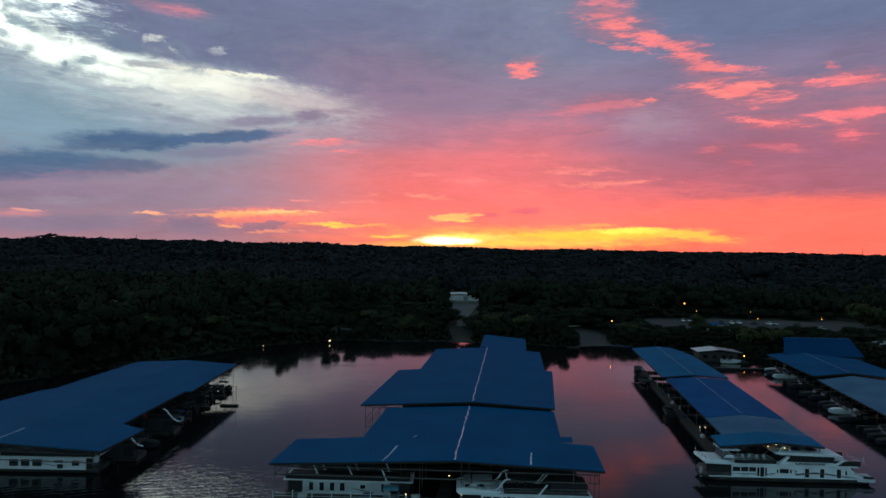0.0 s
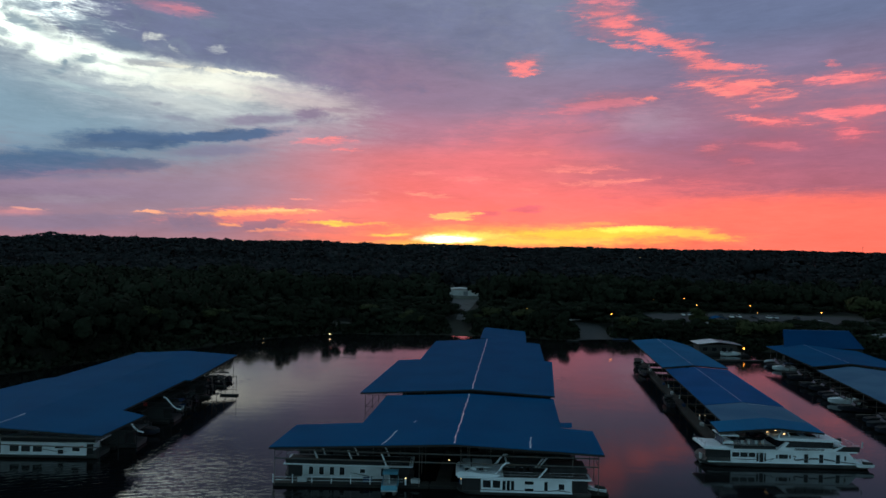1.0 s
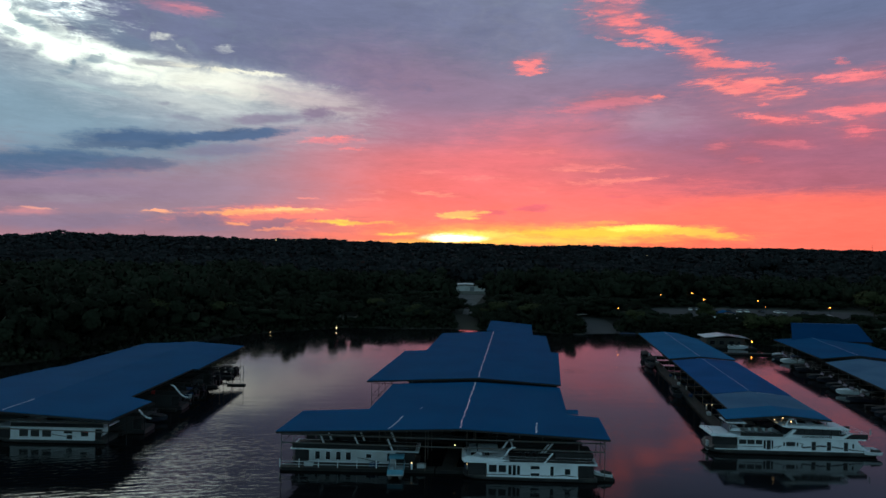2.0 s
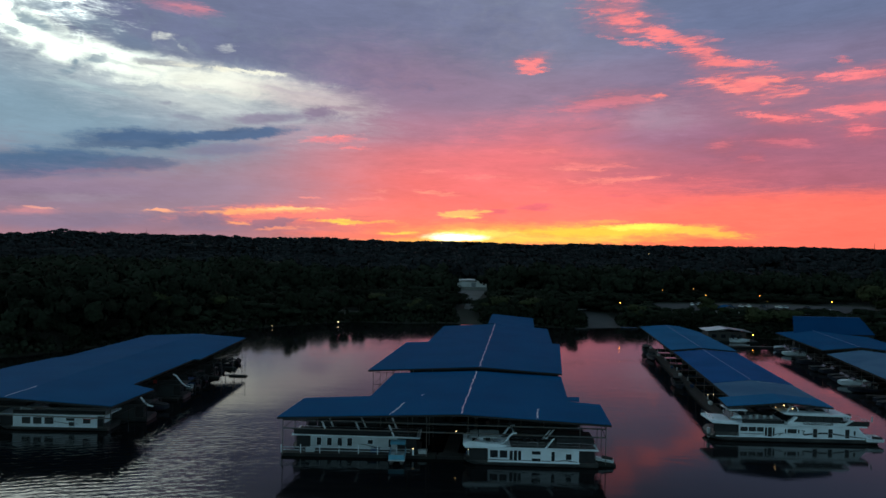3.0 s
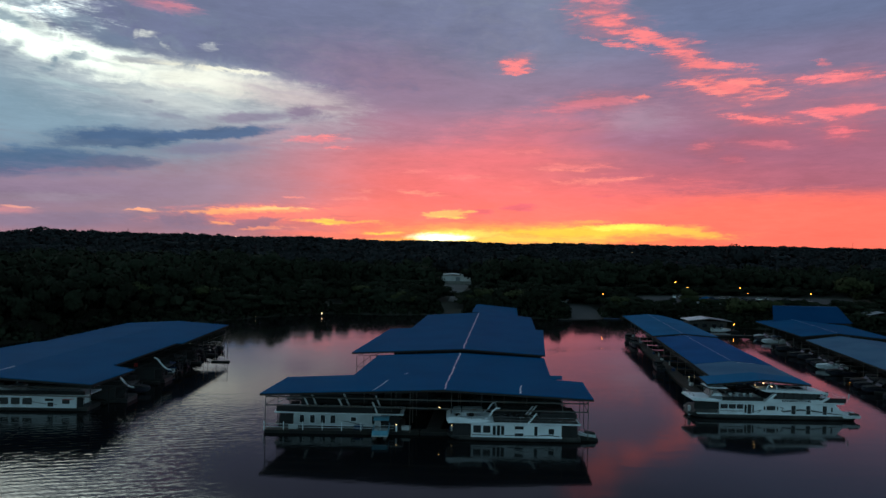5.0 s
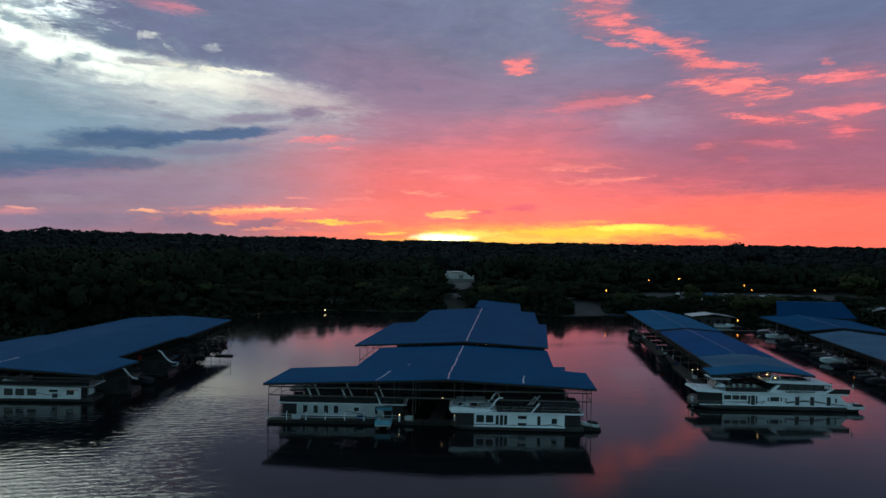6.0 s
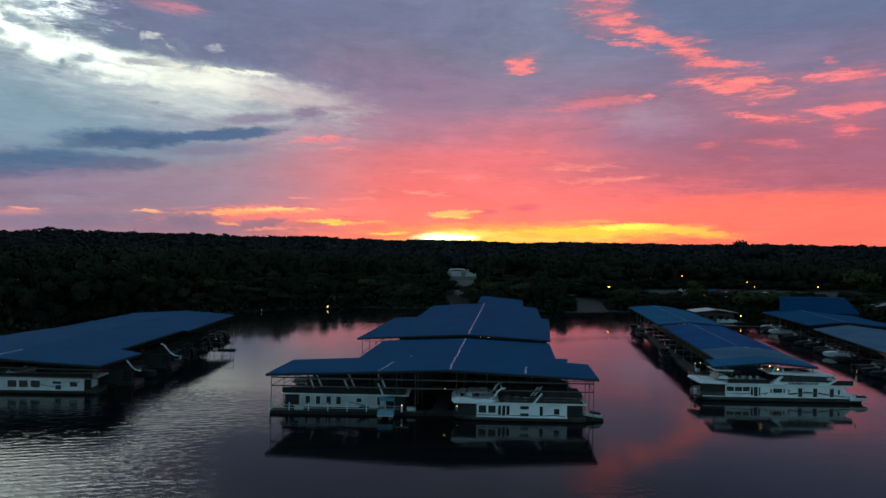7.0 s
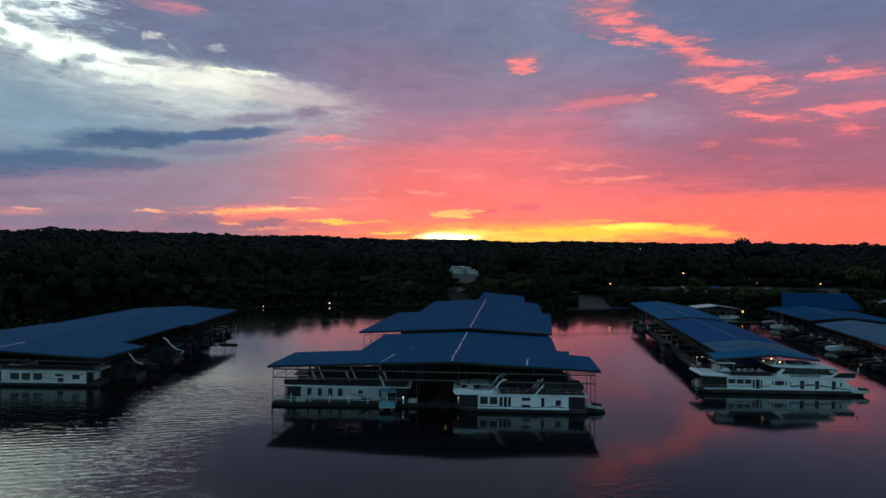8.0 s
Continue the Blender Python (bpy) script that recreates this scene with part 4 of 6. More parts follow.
def tree(x, y, h, r, seed, mat, label):
    t = thing("tree", pose(x, y, float(height(x, y)) - 0.2), label, "tree", "trees on the bank")
    rg = random.Random(seed)
    bm = tube([(0, 0, 0), (rg.uniform(-.2, .2), rg.uniform(-.2, .2), h * 0.25), (rg.uniform(-.4, .4), rg.uniform(-.4, .4), h * 0.7)],
              [0.03 * h, 0.022 * h, 0.008 * h], 9)
    for k in range(6):
        a, z0 = rg.uniform(0, 6.28), h * rg.uniform(0.25, 0.5)
        e = Vector((math.cos(a) * r * 0.7, math.sin(a) * r * 0.7, z0 + h * rg.uniform(0.15, 0.3)))
        add_tube(bm, [(0, 0, z0), e * 0.5 + Vector((0, 0, z0 * 0.55)), e], [0.011 * h, 0.008 * h, 0.003 * h], 6)
    part("trunk", bm, BARK, t)
    me = tree_mesh(seed, 900, 0.085)
    me.materials.append(mat)
    c = new("crown", me)
    c.parent = t
    c.matrix_basis = Matrix.LocRotScale((0, 0, h * 0.6), None, (r, r, h * 0.52))
    return t


rg = random.Random(5)
for k, x in enumerate(np.linspace(-118, 50, 34)):
    y = float(np.interp(x, SHORE_X, SHORE_Y)) + rg.uniform(3, 9)
    if is_clear(x, y):
        continue
    tree(x + rg.uniform(-1.5, 1.5), y, rg.uniform(5.0, 8.4), rg.uniform(3.0, 4.8), 100 + k, LEAF, "broad dark leafy tree at the water's edge")
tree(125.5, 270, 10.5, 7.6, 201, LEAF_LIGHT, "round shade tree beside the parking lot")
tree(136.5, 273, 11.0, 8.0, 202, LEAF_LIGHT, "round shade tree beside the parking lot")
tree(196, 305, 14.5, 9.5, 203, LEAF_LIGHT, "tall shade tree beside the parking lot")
tree(84.5, 298, 9.5, 6.5, 204, LEAF_LIGHT, "shade tree beside the boat ramp, lamp light put into its leaf colour")
tree(94, 288, 7.0, 4.2, 205, LEAF, "low leafy tree on the marina bank")
tree(104, 291, 7.5, 4.6, 206, LEAF, "low leafy tree on the marina bank")
tree(113, 288, 7.2, 4.8, 207, LEAF, "low leafy tree on the marina bank")
tree(128, 290, 6.6, 4.0, 208, LEAF, "low leafy tree on the marina bank")
tree(166, 296, 6.0, 4.0, 209, LEAF, "low leafy tree on the marina bank")
tree(180, 292, 7.0, 4.0, 210, LEAF, "low leafy tree on the marina bank")
for x, y, h, r in ((-70, 277, 14.5, 4.6), (-64.5, 281, 13.0, 4.2), (-48, 292.5, 14.0, 5.0), (-41, 294.5, 12.5, 4.6), (43, 292, 14.5, 5.2), (50, 289.5, 12.5, 4.6), (-86, 258, 12.0, 4.6)):
    tree(x, y, h, r, 300 + int(x), LEAF, "tall dark tree leaning over the far shore")
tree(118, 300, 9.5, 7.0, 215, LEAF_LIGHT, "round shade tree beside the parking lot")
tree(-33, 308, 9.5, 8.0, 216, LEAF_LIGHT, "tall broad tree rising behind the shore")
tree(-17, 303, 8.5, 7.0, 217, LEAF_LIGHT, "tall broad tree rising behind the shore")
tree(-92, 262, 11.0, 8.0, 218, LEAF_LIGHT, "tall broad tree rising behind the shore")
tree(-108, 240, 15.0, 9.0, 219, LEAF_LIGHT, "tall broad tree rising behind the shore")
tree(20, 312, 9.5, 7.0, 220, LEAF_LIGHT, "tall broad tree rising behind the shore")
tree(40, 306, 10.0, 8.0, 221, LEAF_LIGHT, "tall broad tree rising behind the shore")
tree(282, 600, 33.0, 17.0, 211, LEAF_HAZY, "tall tree standing above the woods")
tree(296, 606, 29.0, 14.0, 212, LEAF_HAZY, "tall tree standing above the woods")
tree(22, 640, 29.0, 14.0, 213, LEAF_HAZY, "tall tree standing above the woods")
tree(430, 668, 35.0, 17.0, 214, LEAF_HAZY, "tall tree standing above the woods")

# ---------------------------------------------------------------- covered docks
class Dock:
    """A covered dock: origin at the front of its ridge, the length running off at a slant."""

    def __init__(self, x, y, slant, label):
        self.k = math.tan(radians(slant))
        self.x, self.y = x, y
        self.ob = thing("covered_dock", pose(x, y, 0), label, "covered dock", "covered docks of the marina")

    def xy(self, u, v):
        return (u + v * self.k, v)

    def slope(self, name, outline, top, mat, label="", thick=0.10):
        f = lambda x, y: top(x - y * self.k)
        bm = add_prism(bmesh.new(), [self.xy(*p) for p in outline], lambda x, y: f(x, y) - thick, f)
        return part(name, bm, mat, self.ob, label)

    def fascia(self, outline, top):
        """Dark edge boards hung under the roof's rim."""
        n = len(outline)
        for i in range(n):
            bm = bmesh.new()
            a, b = outline[i], outline[(i + 1) % n]
            pa, pb = Vector(self.xy(*a)), Vector(self.xy(*b))
            d = (pb - pa).normalized() * 0.05
            nrm = Vector((-d.y, d.x)) * 1.0
            za, zb = top(a[0]) - 0.104, top(b[0]) - 0.104
            quad = [pa + nrm, pb + nrm, pb - nrm, pa - nrm]
            zz = [za, zb, zb, za]
            lo = [bm.verts.new((q.x, q.y, z - 0.28)) for q, z in zip(quad, zz)]
            hi = [bm.verts.new((q.x, q.y, z)) for q, z in zip(quad, zz)]
            bm.faces.new(hi)
            bm.faces.new(list(reversed(lo)))
            for j in range(4):
                bm.faces.new((lo[j], lo[(j + 1) % 4], hi[(j + 1) % 4], hi[j]))
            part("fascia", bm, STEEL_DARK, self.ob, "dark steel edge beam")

    def roof(self, left, right, ridge, top, mat, cap=None, ridge_u=0.0):
        """Two slopes; left and right run as (u, v) outlines from the ridge's front to its back."""
        self.slope("roof_slope", [(ridge_u, ridge[0])] + left + [(ridge_u, ridge[1])], top, mat)
        self.slope("roof_slope", [(ridge_u, ridge[1])] + list(reversed(right)) + [(ridge_u, ridge[0])], top, mat)
        self.fascia([(ridge_u, ridge[0])] + left + [(ridge_u, ridge[1])] + list(reversed(right)), top)
        if cap:
            self.strip("ridge_cap", ridge_u, ridge[0] + 0.3, ridge_u, ridge[1] - 0.3, 0.15, top, cap, "worn ridge cap")

    def strip(self, name, u0, v0, u1, v1, w, top, mat, label, seed=1):
        """A narrow uneven strip lying on the roof."""
        rg = random.Random(seed + int(abs(u0) * 7 + abs(v1) * 3))
        n = max(3, int(math.hypot(u1 - u0, v1 - v0) / 1.5))
        bm = bmesh.new()
        rows = []
        for i in range(n + 1):
            f = i / n
            u, v = u0 + (u1 - u0) * f + rg.uniform(-0.12, 0.12), v0 + (v1 - v0) * f
            ww = w * rg.uniform(0.55, 1.1)
            rows.append([bm.verts.new((*self.xy(a, v), top(a) + z)) for a, z in ((u - ww, 0.006), (u, 0.05), (u + ww, 0.006))])
        for a, b in zip(rows, rows[1:]):
            for j in range(2):
                bm.faces.new((a[j], a[j + 1], b[j + 1], b[j]))
        part(name, bm, mat, self.ob, label)

    def posts(self, places, top, base=0.45, mat=None):
        for u, v in places:
            x, y = self.xy(u, v)
            part("post", tube([(x, y, base), (x, y, top(u) - 0.38)], 0.06, 8), mat or STEEL, self.ob)

    def beam(self, u0, v0, u1, v1, z0, z1, size=0.09, mat=None):
        a, b = self.xy(u0, v0), self.xy(u1, v1)
        part("beam", tube([(*a, z0), (*b, z1)], size, 6), mat or STEEL_DARK, self.ob)

    def trusses(self, u0, u1, vs, top):
        for v in vs:
            bm = bmesh.new()
            n = max(4, int((u1 - u0) / 3))
            us = [u0 + (u1 - u0) * i / n for i in range(n + 1)]
            low = min(top(u0), top(u1)) - 0.9
            for a, b in zip(us, us[1:]):
                pa, pb = self.xy(a, v), self.xy(b, v)
                za, zb = top(a) - 0.2, top(b) - 0.2
                add_tube(bm, [(*pa, low), (*pb, low)], 0.05, 5)
                add_tube(bm, [(*pa, za), (*pb, zb)], 0.05, 5)
                add_tube(bm, [(*pa, low), (*pb, zb)], 0.035, 5)
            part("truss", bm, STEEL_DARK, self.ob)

    def deck(self, name, u0, v0, u1, v1, z=0.55):
        """A planked walkway on floats: planks across the shorter way."""
        bm = add_prism(bmesh.new(), [self.xy(*p) for p in ((u0, v0), (u1, v0), (u1, v1), (u0, v1))], -0.25, z - 0.05)
        walk_ob = part(name, bm, FLOAT, self.ob, "grey planked walkway on black floats")
        bm = bmesh.new()
        along = (v1 - v0) > (u1 - u0)
        n = int((v1 - v0 if along else u1 - u0) / 0.6)
        lo, hi = (v0, v1) if along else (u0, u1)
        for i in range(n):
            a, b = lo + (hi - lo) * i / n + 0.012, lo + (hi - lo) * (i + 1) / n - 0.012
            q = ((u0 - .06, a), (u1 + .06, a), (u1 + .06, b), (u0 - .06, b)) if along else ((a, v0 - .06), (b, v0 - .06), (b, v1 + .06), (a, v1 + .06))
            add_prism(bm, [self.xy(*p) for p in q], z - 0.045, z)
        planks = part("planks", bm, PLANK, walk_ob)
        planks["kind"] = "stuff"

    def bulb(self, u, v, z, mat=None, r=0.13):
        x, y = self.xy(u, v)
        part("lamp_bulb", ball((x, y, z), r, 0.8), mat or WARM, self.ob, "lit lamp under the roof")


def plane(zr, k, ridge_u=0.0):
    return lambda u: zr - 0.35 - k * abs(u - ridge_u)


# middle dock
B = Dock(1.0, 101.6, 6.2, "long covered dock with stepped dark blue metal roofs")
tb = plane(8.2, 0.044, 0.5)
B.roof([(-28.2, 1.0), (-28.2, 14.0), (-16.7, 14.2), (-16.7, 36.0)], [(23.6, -0.6), (23.4, 12.4), (18.0, 13.2), (18.0, 35.6)], (0, 36.0), tb, ROOF, CAP, ridge_u=0.5)
tb2 = plane(9.0, 0.052, 1.0)
B.roof([(-22.4, 37.0), (-21.6, 78.0)], [(18.2, 35.6), (20.2, 79.0)], (36.6, 78.5), tb2, ROOF, CAP, ridge_u=1.0)
B.roof([(-15.9, 78.6), (-15.9, 116.0)], [(18.2, 79.3), (18.2, 114.0)], (78.8, 116.0), plane(9.0, 0.06, 1.0), ROOF, CAP, ridge_u=1.0)
B.roof([(-1.4, 116.4), (-1.4, 147.0)], [(13.9, 114.4), (14.0, 147.0)], (116.2, 147.0), plane(9.2, 0.09), ROOF)
B.strip("sealant_strip", -10.6, 0.6, -9.6, 8.5, 0.13, tb, SEALANT, "pale streak of roof sealant")
B.strip("sealant_strip", 12.2, 0.2, 12.6, 6.2, 0.14, tb, SEALANT, "pale streak of roof sealant")
B.strip("sealant_strip", -7.6, 13.4, -7.4, 14.6, 0.12, tb, SEALANT, "small pale patch of roof sealant")
B.slope("roof_patch", [(17.8, 14.2), (20.0, 14.2), (20.2, 17.4), (17.8, 17.4)], plane(7.28, 0.0), ROOF, "small blue side roof")
B.posts([(-27.6, 1.8), (-27.6, 7.5), (-27.6, 13.4), (-22.5, 13.4), (22.9, 0.2), (22.9, 6.0), (22.9, 11.8), (18.9, 0.2), (19.4, 11.8), (-5.0, 2.0), (1.5, 2.0), (-16.2, 20), (-16.2, 27), (-16.2, 34),
         (17.4, 20), (17.4, 27), (17.4, 34)], tb)
B.posts([(-21.6, 38), (-21.6, 45), (-21.6, 52), (-21.5, 60), (-21.3, 68), (-21.3, 76), (-17.5, 38), (-13.0, 37.6), (-9.0, 37.6), (17.6, 38), (18.0, 50), (18.8, 62), (19.4, 76)], tb2)
B.posts([(-15.2, 84), (-15.2, 96), (-15.2, 110), (17.4, 84), (17.4, 96), (17.4, 110), (13.2, 122), (13.2, 134), (13.2, 145)], plane(9.0, 0.06))
for z in (4.6, 5.9):
    B.beam(-27.6, 1.8, 22.9, 0.2, z, z, 0.11, STEEL)
    B.beam(-27.6, 1.8, -27.6, 13.4, z, z, 0.05)
    B.beam(22.9, 0.2, 22.9, 11.8, z, z, 0.05)
    B.beam(-27.6, 13.4, -16.4, 13.4, z, z, 0.05)
    B.beam(18.0, 12.0, 22.9, 11.8, z, z, 0.05)
for z in (2.6, 4.2):
    B.beam(-21.6, 38, -21.6, 76, z, z, 0.05)
    B.beam(-21.6, 38, -12.0, 38, z, z, 0.05)
w0, w1 = -14.0, 17.6
B.posts([(u, v) for v in (8.0, 12.8) for u in (-13.5, -9.0, -5.4, 2.2, 6.0, 9.8, 13.6)], tb)
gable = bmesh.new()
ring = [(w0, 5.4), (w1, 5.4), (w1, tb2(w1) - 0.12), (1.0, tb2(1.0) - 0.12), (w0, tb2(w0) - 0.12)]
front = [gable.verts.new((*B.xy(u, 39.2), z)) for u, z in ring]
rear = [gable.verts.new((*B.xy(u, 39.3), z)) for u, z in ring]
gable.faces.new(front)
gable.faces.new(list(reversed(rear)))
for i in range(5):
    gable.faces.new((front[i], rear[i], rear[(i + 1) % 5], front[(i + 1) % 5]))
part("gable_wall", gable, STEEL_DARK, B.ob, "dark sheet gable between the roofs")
B.trusses(-27.6, 22.9, (3.0, 8.0, 12.6), tb)
B.trusses(-16.4, 17.6, (18, 24, 30, 35), tb)
B.trusses(-21.4, 17.8, (38.5, 45, 52, 60, 68, 76), tb2)
B.deck("walkway", -28.0, 2.4, -3.6, 4.2)
B.deck("walkway", -3.4, 2.4, 3.0, 4.2)
B.deck("walkway", -2.6, 4.3, -0.4, 142.0)
for v in (18, 30, 42, 54, 66, 78, 92, 106):
    B.deck("finger_pier", -16.0, v, -2.7, v + 1.1)
    B.deck("finger_pier", -0.3, v, 17.0, v + 1.1)
for u, v, z in ((3.4, 37.4, 8.05), (5.2, 37.4, 7.95), (-0.6, 4.6, 3.9), (14.6, 37.2, 7.5)):
    B.bulb(u, v, z, WARM, 0.11)

# dock with the wide roof
A = Dock(-73.0, 106.4, 0.5, "wide covered dock with a dark blue metal roof over houseboats")
ta = plane(8.15, 0.064)
A.roof([(-23.0, 3.0), (-21.0, 33.0), (-18.4, 43.5), (-16.4, 45.0), (-14.6, 81.0)], [(17.8, 0.2), (18.6, 13.4), (13.6, 15.6), (13.7, 44.0), (15.0, 44.2), (14.0, 80.0)], (0, 80.0), ta, ROOF)
A.strip("ridge_cap", 0.0, 0.5, 0.1, 8.5, 0.12, ta, SEALANT, "worn pale stretch of ridge cap")
A.posts([(17.2, 1.0), (17.2, 7.0), (17.6, 12.8), (13.0, 20), (13.0, 27), (13.0, 34), (13.0, 41), (14.0, 48), (14.0, 56), (14.0, 64), (13.6, 72), (13.4, 79), (-18.0, 2.0)], ta, mat=STEEL_DARK)
for z in (4.4, 5.8):
    A.beam(-22.0, 3.0, 17.2, 1.0, z, z, 0.11, STEEL)
    A.beam(17.2, 1.0, 17.6, 12.8, z, z, 0.05)
    A.beam(13.0, 16.0, 13.4, 79.0, z, z, 0.05)
A.trusses(-21.0, 17.0, (3, 9), ta)
A.trusses(-18.0, 13.0, (18, 26, 34, 42, 50, 58, 66, 74), ta)
A.deck("walkway", -2.0, 14.0, 0.2, 82.0)
A.deck("walkway", -20.0, 14.0, 13.0, 15.1)
for v in (20, 32, 44, 56, 68):
    A.deck("finger_pier", 0.4, v, 15.0, v + 1.1)
    A.deck("finger_pier", -18.0, v, -2.2, v + 1.1)
A.bulb(-14.5, 2.2, 6.3, WARM, 0.10)
A.deck("end_pier", 16.6, 59.0, 21.0, 60.0, 0.35)
for u in (14.6, 17.6, 20.6):
    x, y = A.xy(u, 59.2)
    part("rail_post", tube([(x, y, 0.5), (x, y, 5.2)], 0.06, 6), STEEL, A.ob)
for z in (1.6, 4.9):
    A.beam(14.6, 59.2, 20.6, 59.2, z, z, 0.05)

# dock behind the moored yacht
C = Dock(58.6, 117.6, 8.3, "long covered dock with patched blue metal roofs")
tc_ = plane(7.5, 0.10, 0.9)
C.roof([(-9.4, 0.6), (-9.2, 7.4)], [(9.4, 0.4), (9.4, 7.0)], (0.0, 7.2), tc_, ROOF_LIGHT, ridge_u=0.9)
C.roof([(-7.0, 7.6), (-7.0, 20.0)], [(9.4, 7.2), (9.4, 20.0)], (7.4, 20.0), plane(7.45, 0.10, 0.9), ROOF_FADED, ridge_u=0.9)
C.roof([(-7.0, 20.3), (-7.0, 62.0)], [(9.6, 20.3), (10.4, 64.0)], (20.3, 62.0), tc_, ROOF_DEEP, CAP_DULL, ridge_u=0.9)
C.roof([(-7.6, 63.5), (-8.2, 119.0)], [(10.8, 64.5), (10.0, 106.0), (6.0, 119.0)], (64.0, 119.0), plane(7.7, 0.08, 0.9), ROOF_LIGHT, CAP_DULL, ridge_u=0.9)
C.strip("sealant_strip", 1.6, 18.5, 5.6, 19.4, 0.16, tc_, SEALANT, "pale streak of roof sealant")
C.posts([(-8.8, 1.2), (-8.8, 7.0), (8.8, 1.2), (8.8, 7.0)] + [(-6.4, v) for v in range(14, 116, 8)] + [(9.0, v) for v in range(14, 100, 8)], plane(7.4, 0.10, 0.9))
C.trusses(-6.6, 9.0, (4, 10, 18, 28, 38, 48, 58, 70, 82, 94, 106), plane(7.3, 0.08, 0.9))
for z in (3.4, 5.6):
    C.beam(-6.4, 14, -6.4, 116, z, z, 0.05)
    C.beam(-8.8, 1.2, 8.8, 1.2, z + 0.3, z + 0.3, 0.06)
C.deck("walkway", -7.4, 2.0, -5.0, 118.0)
C.deck("walkway", 0.0, 2.0, 1.8, 118.0)
for v in range(16, 116, 10):
    C.deck("finger_pier", -6.4, v, 0.0, v + 1.0)
for u, v, z in ((0.0, 2.6, 5.6), (1.6, 3.0, 5.9), (3.0, 2.6, 5.4), (-4.6, 29, 2.0), (9.6, 98.0, 4.2)):
    C.bulb(u, v, z, WARM if u != 9.6 else AMBER, 0.14)

# dock with the tall boat house
D = Dock(118.5, 190.0, 11.5, "covered dock with low faded blue metal roofs")
td = plane(7.2, 0.09)
D.roof([(-11.0, 2.2), (-12.6, 44.0)], [(18.0, 1.6), (18.0, 44.0)], (2.6, 44.0), td, ROOF, CAP_DULL)
td2 = plane(6.55, 0.115)
D.roof([(-10.4, -62.0), (-10.4, 0.4)], [(12.5, -62.0), (12.5, 0.8)], (-62.0, 1.2), td2, ROOF_FADED)
D.slope("roof_band", [(-10.4, -62.3), (12.5, -62.3), (12.5, -80.0), (-10.4, -80.0)], td2, ROOF_LIGHT)
D.posts([(-11.0, v) for v in range(2, 47, 7)] + [(-9.9, v) for v in range(-78, 0, 7)] + [(11.6, v) for v in range(-78, 47, 10)], plane(6.3, 0.09))
D.trusses(-10.0, 11.6, (-76, -66, -56, -46, -36, -26, -16, -8, 4, 14, 24, 34, 42), plane(6.3, 0.09))
D.deck("walkway", -1.0, -79.0, 1.0, 46.0)
for v in range(-74, 44, 8):
    D.deck("finger_pier", -13.5, v, -1.1, v + 1.0)
D.deck("cross_walkway", -30.0, 44.0, -11.0, 46.0)
for v in (-9, 2):
    D.bulb(-2.0, v - 1.5, 5.2, AMBER, 0.13)
D.bulb(5.0, -3.5, 5.2, AMBER, 0.13)


def boat_house():
    t = thing("boat_house", pose(133, 232, 0), "tall boat house with a steep dark blue metal roof", "building")
    eave = [(-14.0, -2.4), (14.0, -2.4), (17.4, 12.0), (-7.0, 12.0)]
    back_eave = [(-7.0, 12.0), (17.4, 12.0), (22.0, 24.0), (-1.0, 24.0)]
    rise = lambda x, y: 6.75 + 3.9 * (1 - abs(y - 12.0) / 12.2)
    bm = bmesh.new()
    for ring in (eave, back_eave):
        inner = [(x * 0.97 + 0.15, y * 0.97 + 0.3) for x, y in ring]
        add_prism(bm, inner, 0.1, lambda x, y: rise(x, y) - 0.2)
    part("wall", bm, STEEL_DARK, t, "dark sheet walls")
    for ring in (eave, back_eave):
        part("roof", add_prism(bmesh.new(), ring, lambda x, y: rise(x, y) - 0.1, rise), ROOF_DARK, t)
    part("ridge_cap", tube([(-7.0, 12.0, 10.66), (17.4, 12.0, 10.66)], 0.07, 6), CAP_DULL, t)


boat_house()

# ---------------------------------------------------------------- boats
def hull(parent, length, width, depth, mat, bow=2.2, stern=0.6, label=""):
    """A shallow hull with a raked bow at x = 0."""
    secs = []
    for f, w, lift in ((0.0, 0.45, 0.55), (0.03, 0.72, 0.25), (0.09, 0.94, 0.0), (0.3, 1.0, -0.12), (0.9, 1.0, -0.12), (1.0, 0.97, -0.05)):
        x, c = f * length, width / 2
        hw = width / 2 * w
        secs.append([(x, c - hw, depth), (x, c - hw * 0.96, depth * 0.35 + lift * 0.5), (x, c - hw * 0.8, lift - 0.1), (x, c + hw * 0.8, lift - 0.1),
                     (x, c + hw * 0.96, depth * 0.35 + lift * 0.5), (x, c + hw, depth)])
    return part("hull", loft(secs), mat, parent, label)


def window(parent, x, z, w, h, y=0.0, framed=True, name="window", glass=None):
    """A pane set proud of the near side wall (facing -y), with a frame round it."""
    pane = part(name, boxes(((x, y - 0.03, z), (x + w, y + 0.02, z + h))), glass or GLASS, parent)
    if framed:
        b = 0.06
        bm = boxes(((x - b, y - 0.05, z - b), (x + w + b, y + 0.02, z)), ((x - b, y - 0.05, z + h), (x + w + b, y + 0.02, z + h + b)),
                   ((x - b, y - 0.05, z), (x, y + 0.02, z + h)), ((x + w, y - 0.05, z), (x + w + b, y + 0.02, z + h)))
        part("window_frame", bm, GEL, pane)
    return pane


